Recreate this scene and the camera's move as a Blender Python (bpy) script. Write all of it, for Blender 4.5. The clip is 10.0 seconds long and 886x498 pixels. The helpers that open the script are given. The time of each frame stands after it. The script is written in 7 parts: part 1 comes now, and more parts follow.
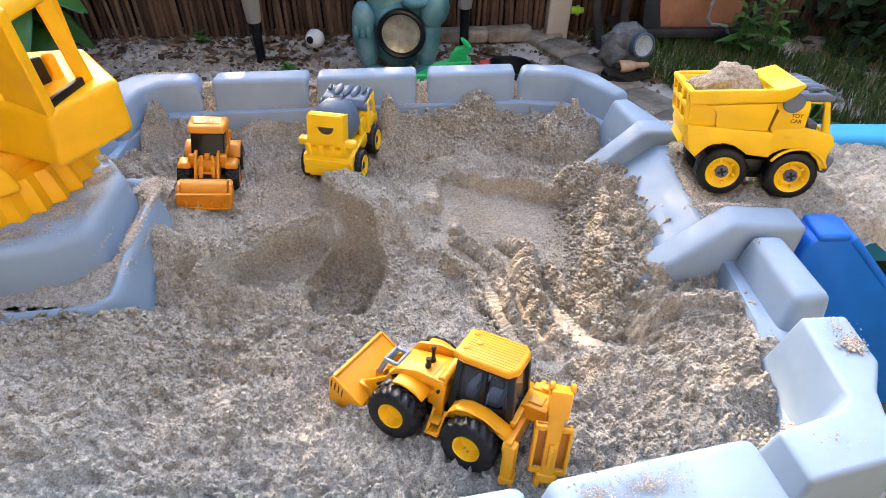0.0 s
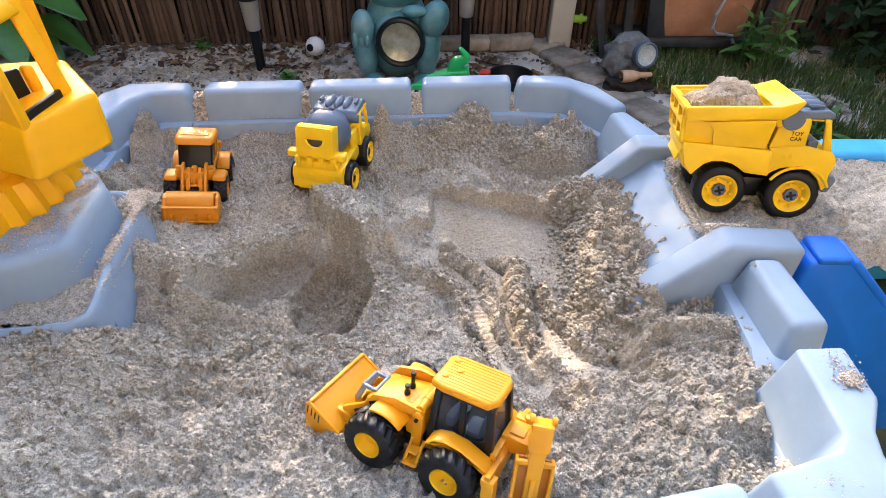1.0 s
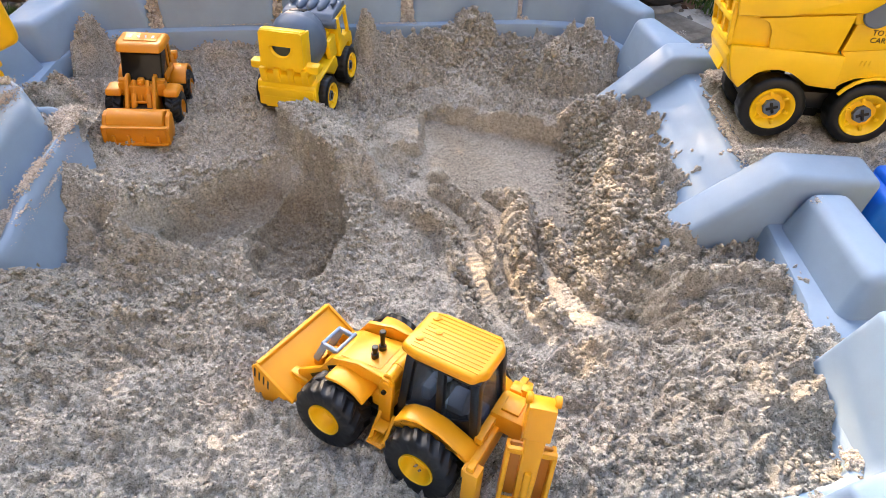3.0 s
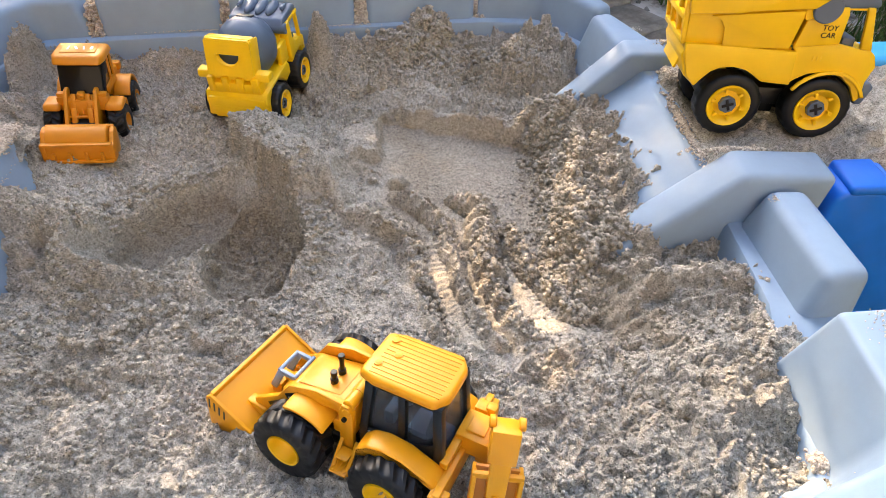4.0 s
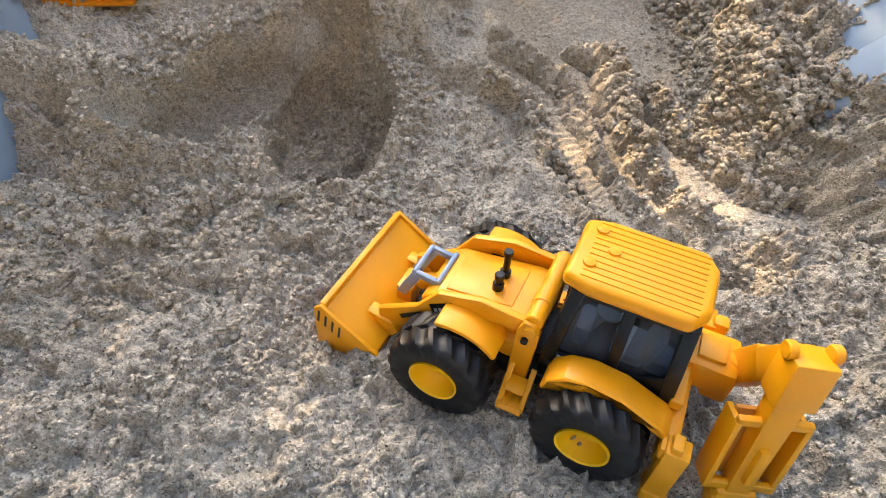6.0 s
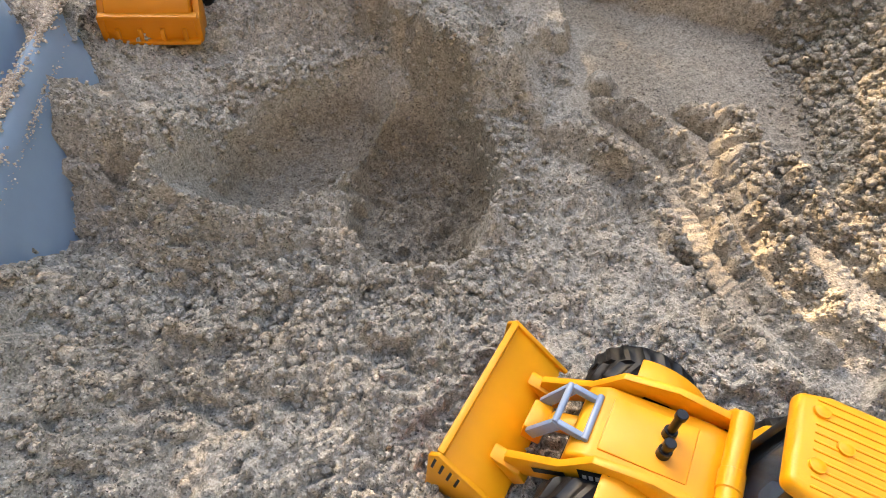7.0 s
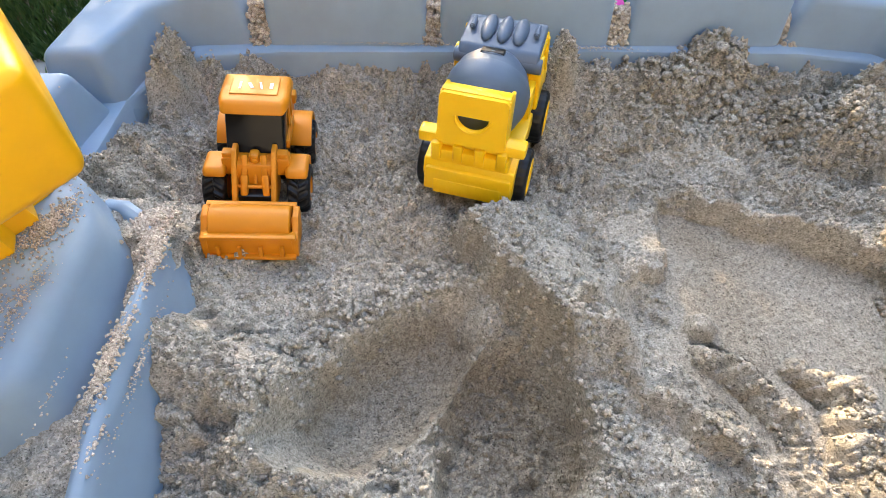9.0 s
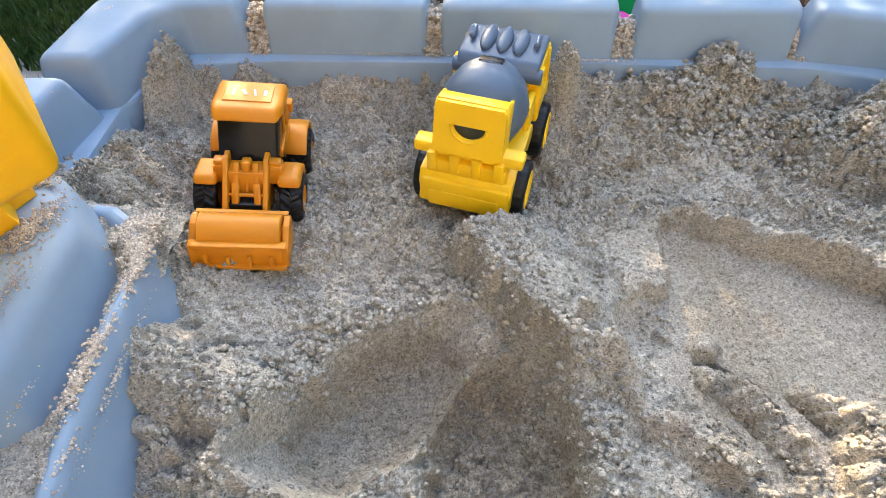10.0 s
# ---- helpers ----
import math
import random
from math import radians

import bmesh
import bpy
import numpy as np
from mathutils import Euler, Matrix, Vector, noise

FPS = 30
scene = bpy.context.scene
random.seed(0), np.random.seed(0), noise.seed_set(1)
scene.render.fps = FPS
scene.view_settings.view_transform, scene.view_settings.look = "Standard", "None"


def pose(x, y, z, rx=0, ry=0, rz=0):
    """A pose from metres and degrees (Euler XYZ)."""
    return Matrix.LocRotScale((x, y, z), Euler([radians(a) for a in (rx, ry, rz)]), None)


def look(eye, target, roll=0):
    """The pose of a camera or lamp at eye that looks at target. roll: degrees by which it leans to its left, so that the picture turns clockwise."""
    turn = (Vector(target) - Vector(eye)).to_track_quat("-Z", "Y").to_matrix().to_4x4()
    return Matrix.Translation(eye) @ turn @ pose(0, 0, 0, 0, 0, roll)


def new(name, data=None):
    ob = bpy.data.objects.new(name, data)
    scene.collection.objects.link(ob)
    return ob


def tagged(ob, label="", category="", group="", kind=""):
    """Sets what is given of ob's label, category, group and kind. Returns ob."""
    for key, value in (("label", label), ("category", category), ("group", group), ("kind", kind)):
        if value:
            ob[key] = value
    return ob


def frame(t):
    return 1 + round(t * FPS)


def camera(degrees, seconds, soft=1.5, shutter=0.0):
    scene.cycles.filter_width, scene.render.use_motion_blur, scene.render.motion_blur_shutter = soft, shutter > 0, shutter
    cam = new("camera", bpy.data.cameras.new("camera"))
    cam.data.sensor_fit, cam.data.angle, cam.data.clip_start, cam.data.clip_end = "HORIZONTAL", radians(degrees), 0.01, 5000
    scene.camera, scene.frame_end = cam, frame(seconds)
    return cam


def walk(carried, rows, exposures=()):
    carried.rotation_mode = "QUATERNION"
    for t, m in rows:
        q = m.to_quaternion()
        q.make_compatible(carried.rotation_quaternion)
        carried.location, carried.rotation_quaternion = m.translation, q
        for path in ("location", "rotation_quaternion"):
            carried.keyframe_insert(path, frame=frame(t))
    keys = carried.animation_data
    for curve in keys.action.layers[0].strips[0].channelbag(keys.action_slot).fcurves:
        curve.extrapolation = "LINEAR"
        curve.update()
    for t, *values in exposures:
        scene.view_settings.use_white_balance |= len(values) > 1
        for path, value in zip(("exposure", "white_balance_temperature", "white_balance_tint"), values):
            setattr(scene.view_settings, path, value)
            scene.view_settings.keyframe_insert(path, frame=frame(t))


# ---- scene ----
cam = camera(74.5, 10.0, soft=0.6)
PATH = [
    (0, (-0.025, 0.019, 0.852), (0.03, 1.527, -0.461), 1.1),
    (0.5, (-0.02, 0.032, 0.848), (-0.047, 1.557, -0.446), 0.7),
    (1, (0.005, 0.05, 0.851), (0.035, 1.569, -0.45), 1.0),
    (1.5, (0.036, 0.067, 0.821), (0.075, 1.556, -0.513), 1.0),
    (2, (0.039, 0.084, 0.789), (0.041, 1.537, -0.586), 0.9),
    (2.5, (0.039, 0.095, 0.764), (0.025, 1.487, -0.672), 0.8),
    (3, (0.034, 0.153, 0.752), (0.038, 1.522, -0.706), 0.9),
    (3.2, (0.059, 0.166, 0.761), (0.158, 1.535, -0.694), 1.4),
    (4.3, (0.036, 0.182, 0.742), (0.129, 1.502, -0.758), 1.2),
    (4.5, (0.025, 0.189, 0.72), (0.108, 1.466, -0.817), 0.9),
    (5, (-0.016, 0.24, 0.681), (0.076, 1.417, -0.933), 1.2),
    (5.2, (-0.036, 0.25, 0.661), (0.06, 1.395, -0.976), 1.3),
    (6.3, (-0.079, 0.289, 0.617), (-0.019, 1.341, -1.083), 0.8),
    (6.5, (-0.089, 0.31, 0.613), (-0.043, 1.36, -1.089), 0.7),
    (7, (-0.136, 0.373, 0.609), (-0.124, 1.423, -1.093), 0.4),
    (7.5, (-0.177, 0.429, 0.613), (-0.193, 1.486, -1.085), 0.2),
    (8, (-0.202, 0.482, 0.636), (-0.253, 1.571, -1.042), -0.1),
    (8.5, (-0.198, 0.515, 0.663), (-0.275, 1.647, -0.985), -0.1),
    (9, (-0.197, 0.527, 0.694), (-0.299, 1.714, -0.913), -0.0),
    (9.5, (-0.19, 0.532, 0.69), (-0.315, 1.754, -0.888), -0.1),
    (10, (-0.184, 0.535, 0.677), (-0.32, 1.767, -0.893), -0.2),
]
walk(cam, [(t, look(eye, target, roll)) for t, eye, target, roll in PATH], exposures=[(t, 3.42 + d, k, tint) for t, d, k, tint in ((0.0, 0.02, 6150, 10), (2.5, -0.05, 6250, 10), (4.5, -0.23, 6450, 7), (6.5, -0.46, 6680, 6), (8.0, -0.22, 6350, 5), (9.0, 0.05, 6150, 3), (10.0, 0.10, 6050, 2))])

# ---- daylight: a low sun behind the reed fence and added leaves, open blue sky ----
SUN_AZ, SUN_EL = 18.0, 20.0        # degrees: azimuth from +y towards -x, and height
world = bpy.data.worlds.new("sky")
scene.world = world
world.use_nodes = True
wn = world.node_tree
wn.nodes.clear()
w_out = wn.nodes.new("ShaderNodeOutputWorld")
w_bg = wn.nodes.new("ShaderNodeBackground")
w_sky = wn.nodes.new("ShaderNodeTexSky")
w_sky.sky_type = "NISHITA"
w_sky.sun_disc = False
w_sky.dust_density, w_sky.air_density, w_sky.ozone_density = 3.0, 0.55, 0.6
w_sky.sun_elevation = radians(SUN_EL)
w_sky.sun_rotation = radians(-SUN_AZ)
w_bg.inputs["Strength"].default_value = 0.15
wn.links.new(w_sky.outputs[0], w_bg.inputs["Color"])
wn.links.new(w_bg.outputs[0], w_out.inputs["Surface"])

TO_SUN = Vector((-math.sin(radians(SUN_AZ)) * math.cos(radians(SUN_EL)), math.cos(radians(SUN_AZ)) * math.cos(radians(SUN_EL)), math.sin(radians(SUN_EL))))
sun_data = bpy.data.lights.new("sun", "SUN")
sun_data.energy, sun_data.angle, sun_data.color = 2.1, radians(0.6), (1.0, 0.67, 0.35)
sun = new("sun", sun_data)
sun.matrix_world = look(TO_SUN * 20, (0, 0, 0))


# ---- building helpers ----
def finish(bm, name, material, sharp=38):
    bmesh.ops.recalc_face_normals(bm, faces=bm.faces)
    me = bpy.data.meshes.new(name)
    bm.to_mesh(me)
    bm.free()
    if material:
        me.materials.append(material)
    me.polygons.foreach_set("use_smooth", [True] * len(me.polygons))
    me.set_sharp_from_angle(angle=radians(sharp))
    return me


def part(name, bm, material, parent=None, label="", sharp=38):
    ob = new(name, finish(bm, name, material, sharp))
    if parent:
        ob.parent = parent
    if label:
        ob["label"] = label
    return ob


def thing(name, m, label, category, group="", kind=""):
    ob = new(name)
    ob.empty_display_size = 0.02
    ob.matrix_world = m
    return tagged(ob, label, category, group, kind)


def thing_part(name, parent, m):
    """An empty part that gathers its own pieces."""
    ob = new(name)
    ob.empty_display_size = 0.01
    ob.parent = parent
    ob.matrix_basis = m
    return ob


def merge(*bms):
    out = bmesh.new()
    for b in bms:
        me = bpy.data.meshes.new("tmp")
        b.to_mesh(me)
        b.free()
        out.from_mesh(me)
        bpy.data.meshes.remove(me)
    return out


def moved(bm, x=0, y=0, z=0, rx=0, ry=0, rz=0):
    bmesh.ops.transform(bm, matrix=pose(x, y, z, rx, ry, rz), verts=bm.verts)
    return bm


def round_edges(bm, r, seg=2, angle=25):
    if r > 0:
        edges = [e for e in bm.edges if len(e.link_faces) == 2 and e.calc_face_angle(0) > radians(angle)]
        bmesh.ops.bevel(bm, geom=edges, offset=r, segments=seg, profile=0.5, affect="EDGES", clamp_overlap=True)
    return bm


def loft(low, high, z0, z1, r=0.0, seg=3):
    """A solid between a bottom outline at z0 and a top outline at z1 with as many corners."""
    bm = bmesh.new()
    a = [bm.verts.new((x, y, z0)) for x, y in low]
    b = [bm.verts.new((x, y, z1)) for x, y in high]
    n = len(a)
    bm.faces.new(a[::-1])
    bm.faces.new(b)
    for i in range(n):
        bm.faces.new((a[i], a[(i + 1) % n], b[(i + 1) % n], b[i]))
    bmesh.ops.recalc_face_normals(bm, faces=bm.faces)
    return round_edges(bm, r, seg)


def grow(poly, d):
    """An outline pushed outwards by d."""
    n = len(poly)
    area = sum(poly[i][0] * poly[(i + 1) % n][1] - poly[(i + 1) % n][0] * poly[i][1] for i in range(n))
    s = 1 if area > 0 else -1
    out = []
    for i in range(n):
        p, q, r = Vector(poly[i - 1]), Vector(poly[i]), Vector(poly[(i + 1) % n])
        n1 = Vector(((q - p).y, -(q - p).x)).normalized() * s
        n2 = Vector(((r - q).y, -(r - q).x)).normalized() * s
        m = (n1 + n2).normalized()
        out.append(tuple(q + m * d / max(0.4, m.dot(n1))))
    return out


def box(sx, sy, sz, x=0, y=0, z=0, r=0.0015, seg=2, rx=0, ry=0, rz=0, tx=1.0, ty=1.0):
    """A box centred at x, y, z; tx and ty shrink its top."""
    a = [(-sx / 2, -sy / 2), (sx / 2, -sy / 2), (sx / 2, sy / 2), (-sx / 2, sy / 2)]
    bm = loft(a, [(u * tx, v * ty) for u, v in a], -sz / 2, sz / 2, r, seg)
    return moved(bm, x, y, z, rx, ry, rz)


def side(profile, y0, y1, r=0.0015, seg=2):
    """A profile in x and z, drawn out from y0 to y1."""
    bm = bmesh.new()
    a = [bm.verts.new((x, y0, z)) for x, z in profile]
    b = [bm.verts.new((x, y1, z)) for x, z in profile]
    n = len(a)
    bm.faces.new(a)
    bm.faces.new(b[::-1])
    for i in range(n):
        bm.faces.new((a[i], b[i], b[(i + 1) % n], a[(i + 1) % n]))
    bmesh.ops.recalc_face_normals(bm, faces=bm.faces)
    return round_edges(bm, r, seg)


def lathe(profile, seg=32, axis="z"):
    """A turned form; profile of (radius, height) pairs."""
    bm = bmesh.new()
    rings = []
    for r, h in profile:
        if r < 1e-6:
            rings.append([bm.verts.new((0, 0, h))])
        else:
            rings.append([bm.verts.new((r * math.cos(2 * math.pi * i / seg), r * math.sin(2 * math.pi * i / seg), h)) for i in range(seg)])
    for a, b in zip(rings, rings[1:]):
        for i in range(seg):
            j = (i + 1) % seg
            if len(a) == 1 and len(b) > 1:
                bm.faces.new((a[0], b[i], b[j]))
            elif len(b) == 1 and len(a) > 1:
                bm.faces.new((a[i], a[j], b[0]))
            elif len(a) > 1:
                bm.faces.new((a[i], a[j], b[j], b[i]))
    if axis == "y":
        moved(bm, rx=-90)
    elif axis == "x":
        moved(bm, ry=90)
    return bm


def rod(r, h, axis="z", seg=16, x=0, y=0, z=0, edge=0.15):
    e = min(r, h) * edge
    return moved(lathe([(0, -h / 2), (r - e, -h / 2), (r, -h / 2 + e), (r, h / 2 - e), (r - e, h / 2), (0, h / 2)], seg, axis), x, y, z)


def tube(points, r, seg=8, taper=1.0):
    """A round bar along points."""
    bm = bmesh.new()
    pts = [Vector(p) for p in points]
    rings = []
    up = Vector((0.13, 0.21, 0.97))
    for i, p in enumerate(pts):
        d = (pts[min(i + 1, len(pts) - 1)] - pts[max(i - 1, 0)]).normalized()
        u = d.cross(up)
        if u.length < 1e-3:
            u = d.cross(Vector((1, 0, 0)))
        u.normalize()
        v = d.cross(u)
        k = r * (1 + (taper - 1) * i / max(1, len(pts) - 1))
        rings.append([bm.verts.new(p + (u * math.cos(2 * math.pi * s / seg) + v * math.sin(2 * math.pi * s / seg)) * k) for s in range(seg)])
    for a, b in zip(rings, rings[1:]):
        for i in range(seg):
            bm.faces.new((a[i], a[(i + 1) % seg], b[(i + 1) % seg], b[i]))
    bm.faces.new(rings[0][::-1])
    bm.faces.new(rings[-1])
    return bm


def beam(p, q, w, h, r=0.001, seg=2, tw=1.0, th=1.0):
    """A bar from p to q, w wide across and h high, tapering to tw and th at q."""
    p, q = Vector(p), Vector(q)
    n = (q - p).length
    bm = box(h, w, n, r=r, seg=seg, tx=th, ty=tw)
    d = (q - p).normalized()
    yy = Vector((0, 1, 0)) - d * d.y
    yy = yy.normalized() if yy.length > 0.05 else Vector((1, 0, 0))
    xx = yy.cross(d)
    m = Matrix((xx, yy, d)).transposed().to_4x4()
    m.translation = (p + q) / 2
    bmesh.ops.transform(bm, matrix=m, verts=bm.verts)
    return bm


def lettering(name, words, size, material, parent, m, depth=0.0003):
    """Raised print in the built-in letters, at a pose in the parent's space."""
    cu = bpy.data.curves.new(name, "FONT")
    cu.body, cu.size, cu.extrude, cu.align_x, cu.align_y, cu.resolution_u = words, size, depth, "CENTER", "CENTER", 3
    tmp = bpy.data.objects.new(name, cu)
    me = bpy.data.meshes.new_from_object(tmp)
    bpy.data.objects.remove(tmp)
    me.name = name
    me.materials.append(material)
    ob = new(name, me)
    ob.parent = parent
    ob.matrix_basis = m
    return ob


# ---- materials ----
def nodes_of(name):
    m = bpy.data.materials.new(name)
    m.use_nodes = True
    nt = m.node_tree
    b = nt.nodes["Principled BSDF"]
    return m, nt, b


def tex_noise(nt, scale, detail=4, rough=0.55, coords="Object"):
    tc = nt.nodes.new("ShaderNodeTexCoord")
    n = nt.nodes.new("ShaderNodeTexNoise")
    n.inputs["Scale"].default_value, n.inputs["Detail"].default_value, n.inputs["Roughness"].default_value = scale, detail, rough
    nt.links.new(tc.outputs[coords], n.inputs["Vector"])
    return n


def ramp(nt, src, stops):
    r = nt.nodes.new("ShaderNodeValToRGB")
    while len(r.color_ramp.elements) < len(stops):
        r.color_ramp.elements.new(0.5)
    for e, (p, c) in zip(r.color_ramp.elements, stops):
        e.position, e.color = p, (*c, 1)
    nt.links.new(src, r.inputs["Fac"])
    return r


def bump(nt, b, src, strength, distance, chain=None):
    k = nt.nodes.new("ShaderNodeBump")
    k.inputs["Strength"].default_value, k.inputs["Distance"].default_value = strength, distance
    nt.links.new(src, k.inputs["Height"])
    if chain:
        nt.links.new(chain.outputs[0], k.inputs["Normal"])
    nt.links.new(k.outputs[0], b.inputs["Normal"])
    return k


def shade(c, f):
    return tuple(min(1.0, v * f) for v in c)


def plastic(name, c, rough=0.35, dust=0.25, grain=900, relief=0.00012, spec=0.5):
    """Moulded plastic with faint scuffs and a thin film of sand dust."""
    m, nt, b = nodes_of(name)
    n1 = tex_noise(nt, 22, 5, 0.6)
    col = ramp(nt, n1.outputs["Fac"], [(0.3, shade(c, 0.93)), (0.7, shade(c, 1.04))])
    n2 = tex_noise(nt, 60, 8, 0.75)
    film = ramp(nt, n2.outputs["Fac"], [(0.56, (0, 0, 0)), (0.80, (dust, dust, dust))])
    mix = nt.nodes.new("ShaderNodeMix")
    mix.data_type = "RGBA"
    nt.links.new(film.outputs[0], mix.inputs["Factor"])
    nt.links.new(col.outputs[0], mix.inputs["A"])
    mix.inputs["B"].default_value = (0.42, 0.36, 0.29, 1)
    nt.links.new(mix.outputs["Result"], b.inputs["Base Color"])
    rr = ramp(nt, n2.outputs["Fac"], [(0.3, (rough * 0.85,) * 3), (0.75, (min(1, rough * 1.45),) * 3)])
    nt.links.new(rr.outputs[0], b.inputs["Roughness"])
    b.inputs["Specular IOR Level"].default_value = spec
    n3 = tex_noise(nt, grain, 2)
    bump(nt, b, n3.outputs["Fac"], 0.35, relief)
    return m


# damp: tone of the lowest sand, moisture and pit shade in one
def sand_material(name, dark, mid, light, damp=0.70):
    """Coarse damp builder's sand: grains of quartz, tan and dark flecks."""
    m, nt, b = nodes_of(name)
    grains = nt.nodes.new("ShaderNodeTexVoronoi")
    grains.inputs["Scale"].default_value = 800
    tc = nt.nodes.new("ShaderNodeTexCoord")
    nt.links.new(tc.outputs["Object"], grains.inputs["Vector"])
    sep = nt.nodes.new("ShaderNodeSeparateColor")
    nt.links.new(grains.outputs["Color"], sep.inputs["Color"])
    col = ramp(nt, sep.outputs["Red"], [(0.0, dark), (0.06, shade(mid, 0.82)), (0.35, mid), (0.80, light), (0.97, shade(light, 1.12))])
    big = tex_noise(nt, 9, 5, 0.6)
    tone = ramp(nt, big.outputs["Fac"], [(0.36, (0.90, 0.885, 0.865)), (0.62, (1.04, 1.04, 1.04))])
    # random tone of damp and dry crumbs; dark flecks also paint shaded gaps
    crumb_tone = tex_noise(nt, 210, 4, 0.7)
    spot = ramp(nt, crumb_tone.outputs["Fac"], [(0.34, (0.70, 0.685, 0.66)), (0.46, (0.98, 0.98, 0.98)), (0.62, (1.20, 1.20, 1.20))])
    last = col.outputs[0]
    # low sand is darker and browner: damp where dug, plus painted pit shade
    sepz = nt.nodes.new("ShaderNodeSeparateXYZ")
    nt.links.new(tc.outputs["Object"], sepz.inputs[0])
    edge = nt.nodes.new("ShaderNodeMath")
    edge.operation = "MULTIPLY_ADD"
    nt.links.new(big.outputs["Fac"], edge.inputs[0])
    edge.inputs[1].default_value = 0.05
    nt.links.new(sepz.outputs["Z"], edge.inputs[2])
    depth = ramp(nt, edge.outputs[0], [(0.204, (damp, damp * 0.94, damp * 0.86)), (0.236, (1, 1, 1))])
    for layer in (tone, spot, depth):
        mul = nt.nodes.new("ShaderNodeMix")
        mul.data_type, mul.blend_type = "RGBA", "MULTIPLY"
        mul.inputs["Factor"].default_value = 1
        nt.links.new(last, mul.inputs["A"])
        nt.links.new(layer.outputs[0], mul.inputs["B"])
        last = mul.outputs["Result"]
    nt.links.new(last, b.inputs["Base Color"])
    b.inputs["Roughness"].default_value = 0.9
    b.inputs["Specular IOR Level"].default_value = 0.06
    n1 = tex_noise(nt, 520, 3, 0.7)
    k1 = bump(nt, b, n1.outputs["Fac"], 1.0, 0.0018)
    bump(nt, b, grains.outputs["Distance"], 0.7, 0.0008, k1)
    return m


def mottled(name, stops, scale=8, rough=0.8, relief=0.002, relief_scale=60, spec=0.3):
    m, nt, b = nodes_of(name)
    n = tex_noise(nt, scale, 8, 0.65)
    col = ramp(nt, n.outputs["Fac"], stops)
    nt.links.new(col.outputs[0], b.inputs["Base Color"])
    b.inputs["Roughness"].default_value = rough
    b.inputs["Specular IOR Level"].default_value = spec
    n2 = tex_noise(nt, relief_scale, 5, 0.6)
    bump(nt, b, n2.outputs["Fac"], 0.6, relief)
    return m


def varied(name, a, c, rough=0.6, source="Object", scale=40, spec=0.3):
    """Colour that changes from piece to piece, with grain."""
    m, nt, b = nodes_of(name)
    if source == "Object":
        rnd = nt.nodes.new("ShaderNodeObjectInfo").outputs["Random"]
    else:
        rnd = nt.nodes.new("ShaderNodeNewGeometry").outputs["Random Per Island"]
    col = ramp(nt, rnd, [(0.0, a), (1.0, c)])
    n = tex_noise(nt, scale, 5, 0.6)
    tone = ramp(nt, n.outputs["Fac"], [(0.3, (0.7, 0.7, 0.7)), (0.7, (1.1, 1.1, 1.1))])
    mul = nt.nodes.new("ShaderNodeMix")
    mul.data_type, mul.blend_type = "RGBA", "MULTIPLY"
    mul.inputs["Factor"].default_value = 1
    nt.links.new(col.outputs[0], mul.inputs["A"])
    nt.links.new(tone.outputs[0], mul.inputs["B"])
    nt.links.new(mul.outputs["Result"], b.inputs["Base Color"])
    b.inputs["Roughness"].default_value = rough
    b.inputs["Specular IOR Level"].default_value = spec
    return m


GREY_BLUE = plastic("grey_blue_plastic", (0.275, 0.362, 0.47), 0.50, 0.14, spec=0.3)
YELLOW = plastic("sunny_yellow_plastic", (0.96, 0.585, 0.002), 0.34, 0.03, spec=0.45)
DIGGER_YELLOW = plastic("warm_yellow_plastic", (0.96, 0.50, 0.002), 0.36, 0.05, spec=0.4)
AMBER = plastic("amber_plastic", (0.82, 0.350, 0.006), 0.34, 0.06, spec=0.4)
ORANGE = plastic("orange_plastic", (0.64, 0.232, 0.005), 0.40, 0.08, spec=0.35)
BLUE = plastic("bright_blue_plastic", (0.012, 0.17, 0.78), 0.35, 0.10)
LIGHT_BLUE = plastic("light_blue_plastic", (0.05, 0.38, 0.80), 0.4, 0.18)
SLATE = plastic("slate_grey_plastic", (0.10, 0.135, 0.195), 0.36, 0.08)
STEEL_BLUE = plastic("steel_blue_plastic", (0.22, 0.30, 0.44), 0.32, 0.05)
BLACK = plastic("black_plastic", (0.007, 0.008, 0.010), 0.30, 0.03, spec=0.35)
TYRE = plastic("tyre_rubber", (0.006, 0.0065, 0.008), 0.42, 0.03, spec=0.35)
GREEN = plastic("green_plastic", (0.02, 0.42, 0.10), 0.3, 0.05)
RED = plastic("red_plastic", (0.70, 0.06, 0.035), 0.35, 0.05)
WHITE = plastic("white_plastic", (0.78, 0.78, 0.76), 0.35, 0.15)
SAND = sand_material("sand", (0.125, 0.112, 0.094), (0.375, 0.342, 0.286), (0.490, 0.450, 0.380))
SAND_PALE = sand_material("dry_sand", (0.34, 0.29, 0.24), (0.55, 0.48, 0.40), (0.66, 0.59, 0.50))

# ---- the ground: bare earth by the fence, lawn beside it, out to the horizon ----
def hash_table(seed):
    return np.random.RandomState(seed).rand(512, 512)


